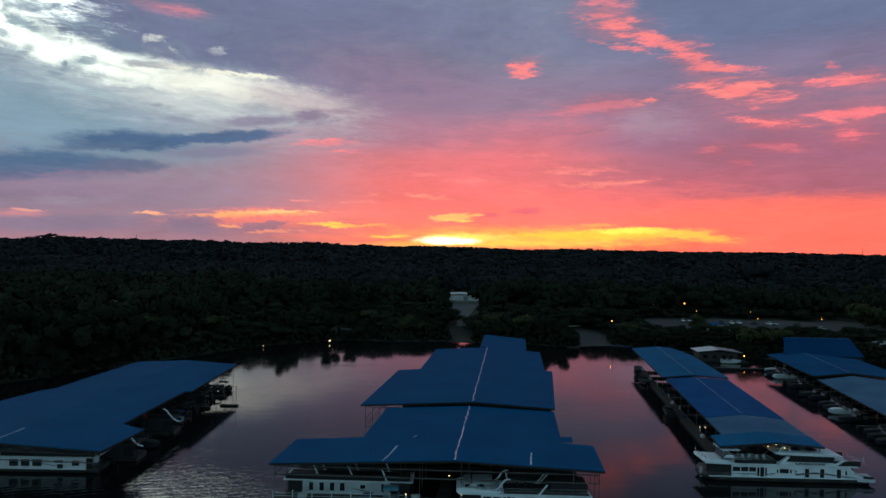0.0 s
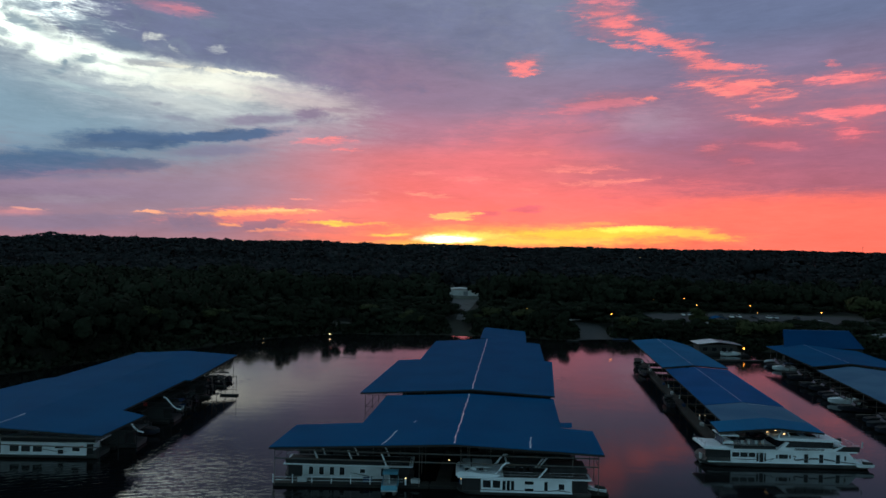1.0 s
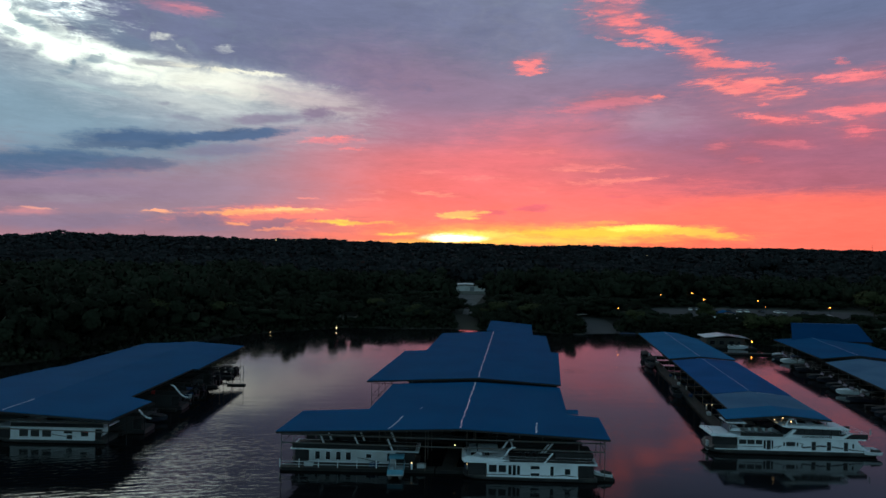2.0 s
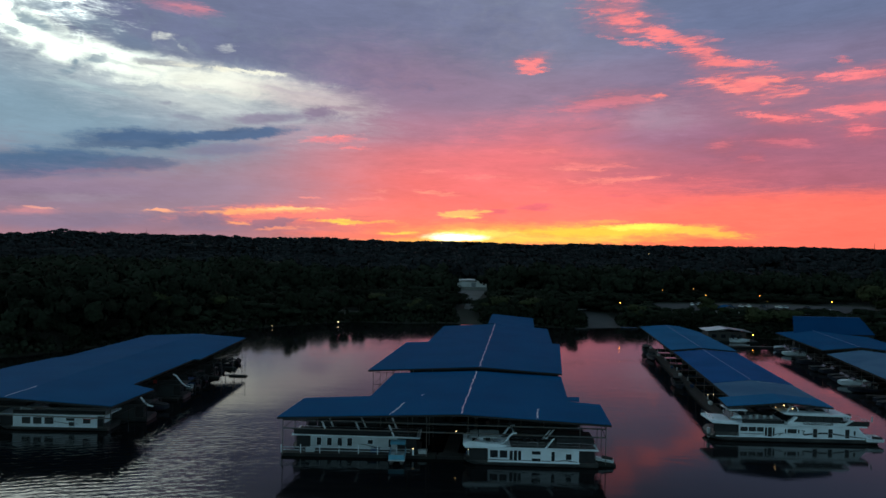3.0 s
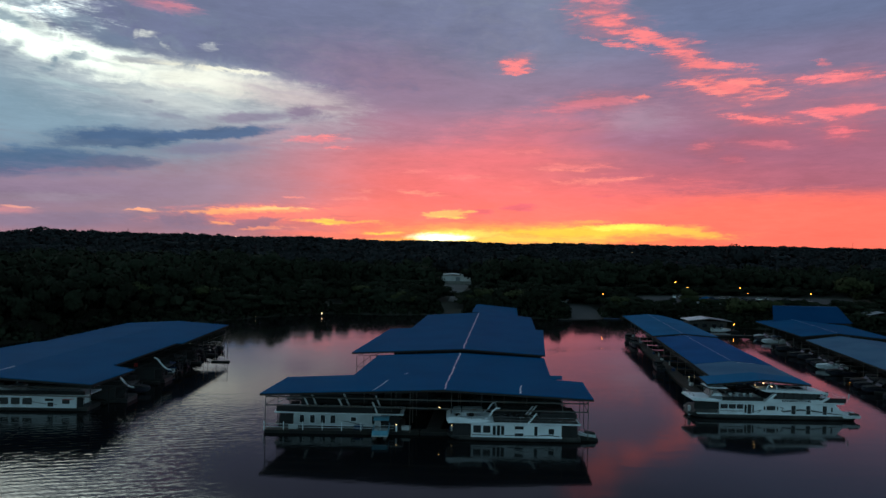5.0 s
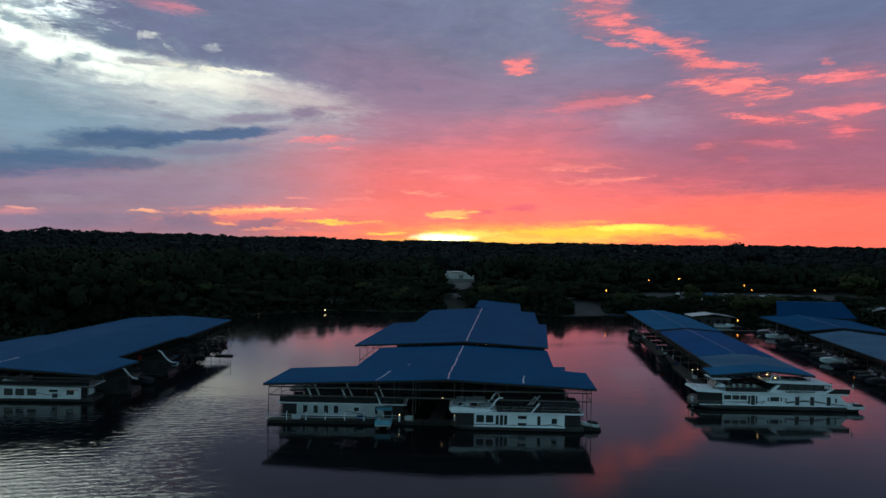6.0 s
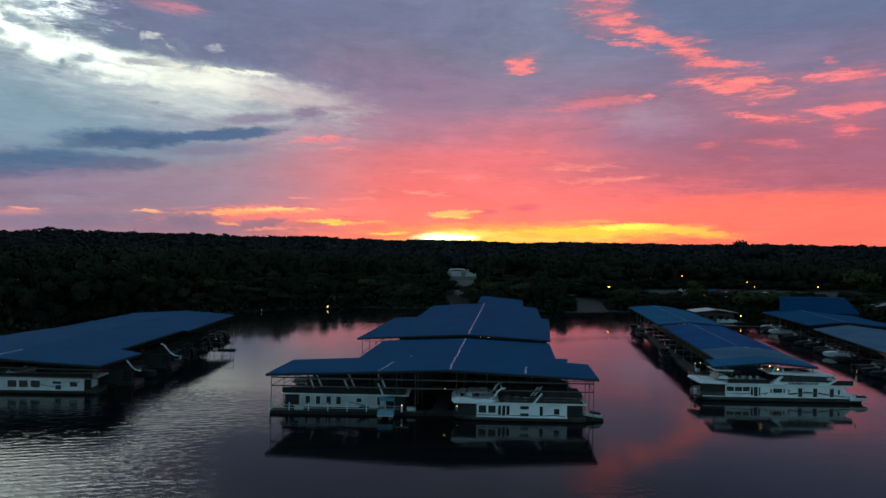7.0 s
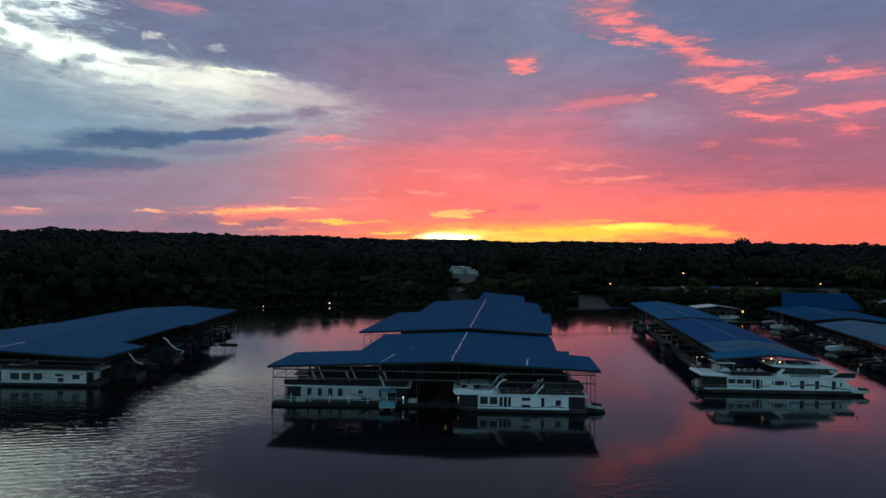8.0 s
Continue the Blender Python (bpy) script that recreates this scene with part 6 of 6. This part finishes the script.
lift = thing("jet_ski_dock", pose(22.3, 103.2, 0, 0, 0, -4), "low grey drive-on float beside the houseboat's stern", "float")
part("float", side_prism([(0, -0.2), (3.4, -0.2), (3.4, 0.35), (2.8, 0.5), (0, 0.8)], -0.8, 0.8, 0.06), FLOAT, lift)
jet_ski(pose(22.5, 103.2, 0.66, 0, 6, -4), GEL, "white jet ski on the float beside the houseboat's stern")
pontoon(pose(-7.0, 100.4, 0.0, 0, 0, 90), TEAL, "light blue canopied pontoon boat nosed against the walkway", L=5.2)

# houseboat behind the rail walkway
hc = houseboat(pose(-25.9, 106.9, 0, 0, 0, -1.5) @ Matrix.Diagonal((1, 1, 0.84, 1)), 21.0, 4.8, GEL_CREAM,
          [(4.2, 1.2, 0.75, 1.5, "door"), (5.9, 1.2, 0.75, 1.5, "door"), (7.6, 1.2, 0.75, 1.5, "door"), (9.2, 1.2, 0.8, 1.5, "door"), (12.5, 1.7, 0.85, 0.75, "window"), (15.9, 1.2, 0.5, 1.5, "window")],
          "cream houseboat with dark windows under the dock roof", porch=(3.2, 3.8), arches=((5.8, 4.8, 5.9), (11.4, 10.3, 5.9), (16.6, 15.8, 5.4)), sunroof=False, screens=False)
part("deck_screen", boxes(((0.4, 0.0, 3.24), (16.0, 0.06, 4.3)), bevel=0.02), CANVAS, hc, "dark canvas screen")
part("deck_floor", boxes(((0.5, 0.2, 3.225), (20.4, 4.6, 3.26))), CANVAS, hc, "dark deck covering")
part("sun_deck_frame", tube([(0.6, 0.1, 5.0), (2.2, 0.1, 5.9), (10.6, 0.1, 6.0), (11.0, 0.1, 5.7)], 0.06, 6), GEL_CREAM, hc, "pale tube frame")
part("sun_deck_frame", tube([(0.6, 4.7, 5.0), (2.2, 4.7, 5.9), (10.6, 4.7, 6.0), (11.0, 4.7, 5.7)], 0.06, 6), GEL_CREAM, hc, "pale tube frame")
swoosh(hc, [(11.0, 1.7), (12.2, 1.5), (13.4, 1.2), (14.8, 1.0)], 0.07, LETTER, -0.02, "dark painted stripe")
walk_rail = thing("walkway_rail", pose(-26.8, 104.0, 0.55), "white post-and-rail fence on the dock walkway", "rail")
for i in range(7):
    part("fence_post", boxes(((i * 3.05, -0.05, 0.0), (i * 3.05 + 0.12, 0.07, 1.35)), bevel=0.02), GEL, walk_rail)
for z in (0.42, 0.86):
    part("fence_rail", boxes(((0, -0.02, z), (20.5, 0.04, z + 0.08))), GEL_CREAM, walk_rail)
for x, y in ((-5.9, 104.0), (2.8, 104.2)):
    lt = thing("dock_light", pose(x, y, 0.55), "lit white dock pedestal lamp", "lamp", "dock pedestal lamps")
    part("pedestal", boxes(((-.14, -.14, 0), (.14, .14, 1.0)), bevel=.03), GEL, lt)
    part("light", boxes(((-.08, -.08, 1.0), (.08, .08, 1.14)), bevel=.02), WARM, lt, "glowing lamp head")

# houseboat in the wide dock
ha = houseboat(pose(-80.0, 115.0, 0, 0, 0, 0.5) @ Matrix.Diagonal((1, 1, 0.9, 1)), 19.6, 5.0, GEL,
               [(4.6, 1.3, 1.55, 1.3, "window"), (6.6, 1.3, 1.5, 1.3, "window"), (8.6, 1.3, 1.6, 1.3, "window"), (12.4, 2.0, 1.5, 0.5, "window"), (12.9, 0.95, 1.0, 0.8, "window"), (15.4, 1.5, 1.3, 0.95, "window")],
               "white houseboat with wide dark windows under the blue roof", porch=(3.0, 1.8), arches=((3.4, 4.6, 4.5),), sunroof=False)
swoosh(ha, [(9.0, 2.2), (10.6, 1.75), (12.4, 1.45), (14.6, 1.35)], 0.06, LETTER, -0.02, "dark painted stripe")
swoosh(ha, [(15.3, 2.45), (16.6, 2.35), (17.4, 2.5)], 0.10, RED, -0.034, "red painted stripe")
part("bridge_fairing", side_prism([(3.2, 3.24), (6.4, 3.24), (6.6, 4.2), (4.6, 4.35)], 0.1, 4.9, 0.06), GEL_CREAM, ha)

# boats in the slips
SIDE = [(3.4, 1.3, 1.3, 1.0, "window"), (6.0, 1.1, 0.6, 1.6, "door"), (8.0, 1.4, 1.3, 0.9, "window")]
# walls and trim carry the roof's shade in their colour
slip_a = houseboat(pose(-72.5, 121.5, 0, 0, 0, 1.0), 16.0, 4.6, SHADE_PAINT, SIDE, "houseboat moored in a covered slip, painted dark for the roof's shade", porch=(2.6, 2.2), trim=SHADE_PAINT)
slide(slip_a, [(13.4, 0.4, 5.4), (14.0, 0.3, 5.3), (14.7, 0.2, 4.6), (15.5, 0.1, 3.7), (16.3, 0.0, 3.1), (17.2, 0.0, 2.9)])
slip_b = houseboat(pose(-73.0, 139.5, 0, 0, 0, 1.0), 16.0, 4.6, SHADE_PAINT, SIDE, "houseboat moored in a covered slip, painted dark for the roof's shade", porch=(2.6, 2.2), trim=SHADE_PAINT)
slide(slip_b, [(13.6, 0.4, 5.3), (14.3, 0.3, 5.0), (15.0, 0.2, 4.2), (15.8, 0.1, 3.4), (16.6, 0.0, 2.9), (17.4, 0.0, 2.8)])
part("slip_cover", boxes(((9.6, -0.06, 3.4), (10.4, 0.0, 4.2))), RED, slip_b, "red cushion")
far_boat = houseboat(pose(-74.5, 152.5, 0, 0, 0, 1.0), 15.0, 4.4, SHADE_PAINT, SIDE, "houseboat in a far covered slip, painted dark for the roof's shade", porch=(2.6, 2.2), trim=SHADE_PAINT)
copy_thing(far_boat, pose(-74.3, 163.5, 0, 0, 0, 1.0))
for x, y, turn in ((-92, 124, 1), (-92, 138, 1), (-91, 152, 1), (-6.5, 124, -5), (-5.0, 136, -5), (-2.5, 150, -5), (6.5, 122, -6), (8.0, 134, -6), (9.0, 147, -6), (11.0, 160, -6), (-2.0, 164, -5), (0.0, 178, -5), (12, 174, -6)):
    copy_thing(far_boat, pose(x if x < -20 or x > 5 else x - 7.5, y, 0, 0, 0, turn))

tall_boat = houseboat(pose(-25.5, 113.6, 0, 0, 0, -3), 15.0, 4.4, SHADE_PAINT, SIDE, "houseboat with a covered sun deck in a slip, painted dark for shade", porch=(2.6, 2.2), trim=SHADE_PAINT, arches=((3.0, 2.4, 5.6), (8.0, 7.4, 5.6), (11.6, 11.0, 5.6)))
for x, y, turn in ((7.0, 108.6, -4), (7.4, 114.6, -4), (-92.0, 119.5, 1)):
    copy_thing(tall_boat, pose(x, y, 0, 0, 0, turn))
rg = random.Random(11)
cruiser = runabout(pose(94.5, 241.5, 0, 0, 0, 183), GEL, CANVAS_BLUE, "white motor boat with a blue canvas top in a slip", "motor boats in the slips")
cruiser_open = runabout(pose(112.0, 247.5, 0, 0, 0, 175), GEL, CANVAS, "open white motor boat moored in a slip", "motor boats in the slips", covered=False)
cruiser_dark = runabout(pose(-56.0, 130.5, 0, 0, 0, 180), HULL_NAVY, CANVAS, "dark blue motor boat under black canvas", "motor boats in the slips", fore=CANVAS)
deck_boat = pontoon(pose(-66.0, 148.0, 0, 0, 0, 0), CANVAS_BLUE, "pontoon boat with a blue canopy in a slip", "pontoon boats in the slips")
# along the near side of the boat-house dock
for i, v in enumerate(range(-70, 44, 4)):
    if rg.random() < 0.3 and i != 12:
        continue
    x, y = 118.5 + D.xy(-15.0 + rg.uniform(-0.8, 0.8), v + 2.2)[0], 190.0 + v + 2.2
    copy_thing(cruiser_open if i in (12, 27) else cruiser if i == 24 else cruiser_dark, pose(x, y, 0, 0, 0, -6 + rg.uniform(-3, 3)))
for i, v in enumerate((24, 28, 36, 40, 48, 53, 60, 65, 72, 77)):
    copy_thing(cruiser_dark, pose(-66.8 + rg.uniform(-0.6, 0.6), 106.4 + v, 0, 0, 0, rg.uniform(-3, 3)))
# along the patched dock's walkway
for i, v in enumerate((52, 84, 104)):
    x, y = 58.6 + C.xy(-8.9 + rg.uniform(-0.2, 0.2), v)[0], 117.6 + v
    copy_thing(cruiser_dark, pose(x, y, 0, 0, 0, 82 if i % 2 else 262))
for i, v in enumerate(np.arange(15.5, 112, 3.7)):
    x, y = 58.6 + C.xy(2.4 + rg.uniform(-0.3, 0.5), v)[0], 117.6 + v
    copy_thing(deck_boat if i % 7 == 3 else cruiser_dark, pose(x, y, 0, 0, 0, -4 + rg.uniform(-2, 2)))

# ---------------------------------------------------------------- the bank: buildings, lamps, cars
def marina_office(m):
    t = thing("marina_office", m, "small floating marina office with a pale metal roof", "building")
    part("float_base", boxes(((-8, -5, -0.2), (12, 6, 0.6)), bevel=0.05), FLOAT, t)
    part("wall", boxes(((-6, -3.2, 0.6), (8, 4, 3.9)), bevel=0.03), WALL_DARK, t)
    for x in (-4.6, -1.2, 2.4):
        window(t, x, 1.5, 1.6, 1.3, -3.2, framed=False)
    window(t, 5.4, 0.7, 1.0, 2.1, -3.2, framed=False, name="door")
    part("roof", side_prism([(-7.0, 4.0), (0.8, 5.0), (0.8, 5.14), (-7.0, 4.14)], -4.4, 5.0), ROOF_PALE, t, "pale metal roof half")
    part("roof", side_prism([(0.8, 5.0), (9.6, 3.9), (9.6, 4.04), (0.8, 5.14)], -4.4, 5.0), ROOF_GREY, t, "grey metal roof half")
    part("lamp", ball((10.0, -4.6, 3.0), 0.2), AMBER, t, "glowing amber lamp")
    part("lamp_pole", tube([(10.0, -4.6, 0.6), (10.0, -4.6, 2.85)], 0.05, 6), STEEL, t)


marina_office(pose(103.5, 252.5, 0, 0, 0, -4))
runabout(pose(92.0, 246.5, 0, 0, 0, 170), GEL, GEL, "white motor boat beside the marina office")


def white_hall(m):
    t = thing("white_building", m, "wide low white metal building with a pale roof", "building")
    part("plinth", boxes(((-12.2, -7.2, -3.0), (12.2, 8.2, 0.0))), CONCRETE, t)
    part("wall", boxes(((-12, -7, 0), (12, 8, 3.4)), bevel=0.03), WALL_WHITE, t)
    part("roof", side_prism([(-12.6, 3.4), (0.0, 4.3), (12.6, 3.4), (12.6, 3.6), (0.0, 4.5), (-12.6, 3.6)], -7.6, 8.6), WALL_WHITE, t, "pale metal roof")
    part("door", boxes(((2.4, -7.04, 0.1), (5.2, -6.98, 2.7)), bevel=0.02), ROOF_SLATE, t, "grey roller door")
    part("lamp", ball((9.6, -7.5, 3.2), 0.28), COOL, t, "cold white wall lamp")


ROOF_SLATE = material("dull_pale_sheet_roof", (0.30, 0.31, 0.33), rough=0.6, vary=0.1, size=2.0, second=(0.22, 0.23, 0.25))
white_hall(pose(11.0, 424, float(height(11, 424)) + 2.0, 0, 0, -3))


def workshop(m):
    t = thing("workshop", m, "long low grey metal shed beside the white building", "building")
    part("plinth", boxes(((-11.2, -5.2, -3.5), (11.2, 6.2, 0.0))), CONCRETE, t)
    part("wall", boxes(((-11, -5, 0), (11, 6, 3.0)), bevel=0.03), ROOF_SLATE, t)
    part("roof", side_prism([(-11.5, 3.0), (11.5, 3.6), (11.5, 3.75), (-11.5, 3.15)], -5.5, 6.5), ROOF_GREY, t, "grey metal roof")
    for x in (-8.0, -2.0, 4.0):
        part("door", boxes(((x, -5.04, 0.1), (x + 3.0, -4.98, 2.6)), bevel=0.02), ROOF_GREY, t, "grey roller door")


workshop(pose(36.0, 432, float(height(36, 432)) + 2.0, 0, 0, -2))


def street_lamp(x, y, top, mat, label, r=0.34):
    z = float(height(x, y))
    t = thing("street_lamp", pose(x, y, z), label, "street lamp", "lamps on the bank")
    h = top - z
    part("pole", tube([(0, 0, -0.2), (0, 0, h * 0.5), (0, 0, h)], [0.11, 0.09, 0.06], 8), STEEL_DARK, t)
    part("arm", tube([(0, 0, h), (-0.5, -0.7, h + 0.25), (-0.8, -1.2, h + 0.2)], 0.045, 6), STEEL, t)
    head = part("lamp_head", boxes(((-1.05, -1.7, h + 0.1), (-0.55, -1.1, h + 0.26)), bevel=0.04), STEEL_DARK, t)
    part("light", ball((-0.8, -1.4, h - 0.02), r, 0.7), mat, head, "glowing lamp glass")


AMBER_LABEL = "tall street lamp glowing amber above the bank"
for x, y, z, r in ((75.6, 293.3, 10.8, 0.27), (137.2, 373.0, 13.3, 0.30), (135.0, 349.6, 11.4, 0.26), (161.7, 345.8, 11.7, 0.16), (152.4, 318.2, 10.7, 0.15), (185.1, 321.7, 10.8, 0.26)):
    street_lamp(x, y, z, AMBER, AMBER_LABEL, r)
street_lamp(118.7, 369.2, 12.5, AMBER, "far street lamp glowing dimly amber", 0.12)
street_lamp(41.0, 315.6, 10.6, AMBER, "lamp glowing amber between the shore trees", 0.18)


def marker(x, y, z, r, label):
    t = thing("light_buoy", pose(x, y, 0), label, "buoy", "lit buoys")
    part("float", tube([(0, 0, -0.3), (0, 0, 0.2), (0, 0, 0.3)], [0.3, 0.3, 0.18], 12), FLOAT, t)
    part("mast", tube([(0, 0, 0.3), (0, 0, z - r)], 0.06, 6), STEEL, t)
    part("light", ball((0, 0, z), r), WARM, t, "glowing warm lamp")


marker(-47.9, 279.5, 1.2, 0.32, "floating buoy with a bright warm lamp")
marker(-71.8, 264.0, 0.8, 0.12, "floating buoy with a small warm lamp")


def car(x, y, turn, mat, label):
    t = thing("car", pose(x, y, float(height(x, y)) + 0.17, 0, 0, turn), label, "car", "cars in the parking lot")
    part("body", side_prism([(-2.2, .35), (2.2, .35), (2.25, .75), (1.1, .95), (-1.9, 1.0), (-2.25, .8)], -.88, .88, .06), mat, t)
    part("cabin", side_prism([(-1.7, .95), (1.05, .93), (.45, 1.45), (-1.3, 1.48)], -.76, .76, .05), GLASS, t, "dark glass cabin")
    part("roof", side_prism([(-1.3, 1.47), (.45, 1.44), (.35, 1.52), (-1.2, 1.54)], -.72, .72), mat, t)
    for wx in (-1.35, 1.35):
        for wy in (-.86, .86):
            part("wheel", tube([(wx, wy - .1, .33), (wx, wy + .1, .33)], .33, 12), RUBBER, t)


for i, (x, y, turn, k) in enumerate(((146.2, 333.5, 80, 0), (150.2, 334.0, 82, 0), (164, 331, 84, 0), (167, 330.5, 84, 1), (124.5, 341, 75, 0), (127.6, 340.6, 75, 1), (141.5, 334.5, 80, 2),
                                     (157, 332.5, 84, 2), (133, 340, 75, 3), (177, 329, 86, 2), (62.5, 322.0, 25, 0), (66.0, 324.0, 25, 1), (27.0, 428, 20, 0), (31.5, 429, 15, 1), (181, 314, 10, 0))):
    car(x, y, turn, CAR_PAINT[k], ("white", "silver", "dark", "red")[k] + " parked car on the asphalt lot" if x > 100 else ("white", "silver", "dark", "red")[k] + " parked car on the bank")


def shed(m):
    t = thing("shed", m, "low shed with a blue tarpaulin roof beside the lot", "building")
    part("wall", boxes(((-4, -3, 0), (6, 3, 2.4)), bevel=0.03), WALL_WHITE, t)
    part("roof", side_prism([(-4.5, 2.4), (1.0, 3.9), (6.5, 2.4), (6.5, 2.55), (1.0, 4.05), (-4.5, 2.55)], -3.4, 3.4), ROOF, t)
    window(t, -2.5, 0.1, 1.2, 2.0, -3.0, name="door")


def bait_shop(m):
    t = thing("bait_shop", m, "low lakeside shop with warmly lit windows", "building")
    part("wall", boxes(((-7, -3, 0), (7, 4, 2.9)), bevel=0.03), WALL_TAN, t)
    part("roof", side_prism([(-7.6, 2.9), (0, 4.6), (7.6, 2.9), (7.6, 3.05), (0, 4.75), (-7.6, 3.05)], -3.8, 4.6), ROOF_GREY, t)
    for x in (-5.6, -2.6, 0.6, 3.6):
        window(t, x, 1.1, 1.6, 1.1, -3.0, glass=DIM)


DIM = lamp_material("dim_window_glow", (1.0, 0.45, 0.16), 0.35)
bait_shop(pose(184, 270, float(height(184, 270)), 0, 0, -8))
shed(pose(129, 311, float(height(129, 311)), 0, 0, -5))


def shore_platform(x, y, L, label, mat):
    t = thing("floating_platform", pose(x, y, 0), label, "platform")
    part("float", boxes(((0, 0, -.2), (L, 2.4, .4)), bevel=.04), FLOAT, t)
    part("deck", boxes(((-.05, -.05, .4), (L + .05, 2.45, .48)), bevel=.01), mat, t)


shore_platform(53.0, 279.0, 5.0, "small grey swim platform at the ramp", PLANK)
shore_platform(74.0, 285.5, 7.0, "floating platform with a blue deck at the ramp", CANVAS_BLUE)


def mast(x, y, h, label):
    z = float(height(x, y))
    t = thing("radio_mast", pose(x, y, z), label, "radio mast")
    part("mast", tube([(0, 0, 0), (0, 0, h)], [0.8, 0.35], 4), STEEL_DARK, t)
    for k in range(3):
        part("aerial", boxes(((-1.2, -.3, h - 2.6 - 5 * k), (1.2, .3, h - 2 - 5 * k))), STEEL_DARK, t)


mast(-960, 2060, 36, "far lattice radio mast on the ridge")
mast(1830, 2860, 48, "far lattice radio mast on the ridge")
far_lights = ((-1010, 2010, 0.5), (-960, 2000, 0.9), (-560, 2120, 0.9), (-500, 2130, 0.8), (-30, 2100, 0.5), (420, 1400, 0.5), (-640, 2000, 0.6), (-610, 2010, 0.6))
for x, y, r in far_lights:
    t = thing("far_lamp", pose(x, y, float(height(x, y))), "far house lamp shining among the wooded hills", "lamp", "lamps on the hills")
    part("pole", tube([(0, 0, 0), (0, 0, 18)], 0.2, 6), STEEL_DARK, t)
    part("light", ball((0, 0, 18 + r), r), WARM, t, "pinpoint lamp")


# ---------------------------------------------------------------- clutter on the docks
def dock_box(x, y, turn, mat, label):
    t = thing("dock_box", pose(x, y, 0.55, 0, 0, turn), label, "dock box", "storage boxes on the docks")
    part("body", boxes(((-0.7, -0.32, 0), (0.7, 0.32, 0.55)), bevel=0.04), mat, t)
    part("lid", side_prism([(-0.74, 0.55), (0.74, 0.55), (0.74, 0.60), (0.0, 0.68), (-0.74, 0.60)], -0.36, 0.36, 0.02), mat, t)


def mooring_line(a, b, sag, label):
    pts = [tuple(a[i] + (b[i] - a[i]) * k / 8 - (sag * math.sin(math.pi * k / 8) if i == 2 else 0) for i in range(3)) for k in range(9)]
    ob = tagged(part("mooring_line", tube(pts, 0.025, 5), ROPE), label, "rope", "mooring lines")
    return ob


ROPE = material("grey_rope", (0.16, 0.15, 0.13), rough=0.9, vary=0.2, size=0.2)
for x, y, k in ((-22.3, 104.8, 0), (-4.4, 105.0, 0), (3.2, 105.0, 1), (-12.0, 105.1, 1)):
    dock_box(x, y, -1, (GEL_CREAM, CANVAS_BLUE)[k], ("white", "blue")[k] + " storage box on the dock walkway")
for v, k in ((26, 0), (44, 1), (58, 0), (70, 1), (92, 0), (108, 0)):
    x, y = C.xy(-6.0, v)
    dock_box(58.6 + x, 117.6 + y, 82, (GEL_CREAM, CANVAS_BLUE)[k], ("white", "blue")[k] + " storage box on the dock walkway")
for i, v in enumerate((31, 52, 66, 84, 98)):
    x, y = C.xy(-5.3, v)
    lt = thing("dock_light", pose(58.6 + x, 117.6 + y, 0.55), "small pedestal lamp glowing on the walkway", "lamp", "dock pedestal lamps")
    part("pedestal", boxes(((-.12, -.12, 0), (.12, .12, 0.95)), bevel=.03), GEL_CREAM, lt)
    part("light", boxes(((-.07, -.07, 0.95), (.07, .07, 1.08)), bevel=.02), WARM if i == 0 else STEEL, lt, "lamp head")
mooring_line((46.9, 118.4, 0.9), (51.5, 121.5, 0.6), 0.3, "slack grey rope from the houseboat's bow to the dock")
mooring_line((73.0, 122.6, 0.9), (68.5, 121.8, 0.6), 0.3, "slack grey rope from the houseboat's stern to the dock")
mooring_line((22.0, 103.0, 0.8), (23.6, 104.4, 0.6), 0.2, "slack grey rope from the houseboat to the dock")
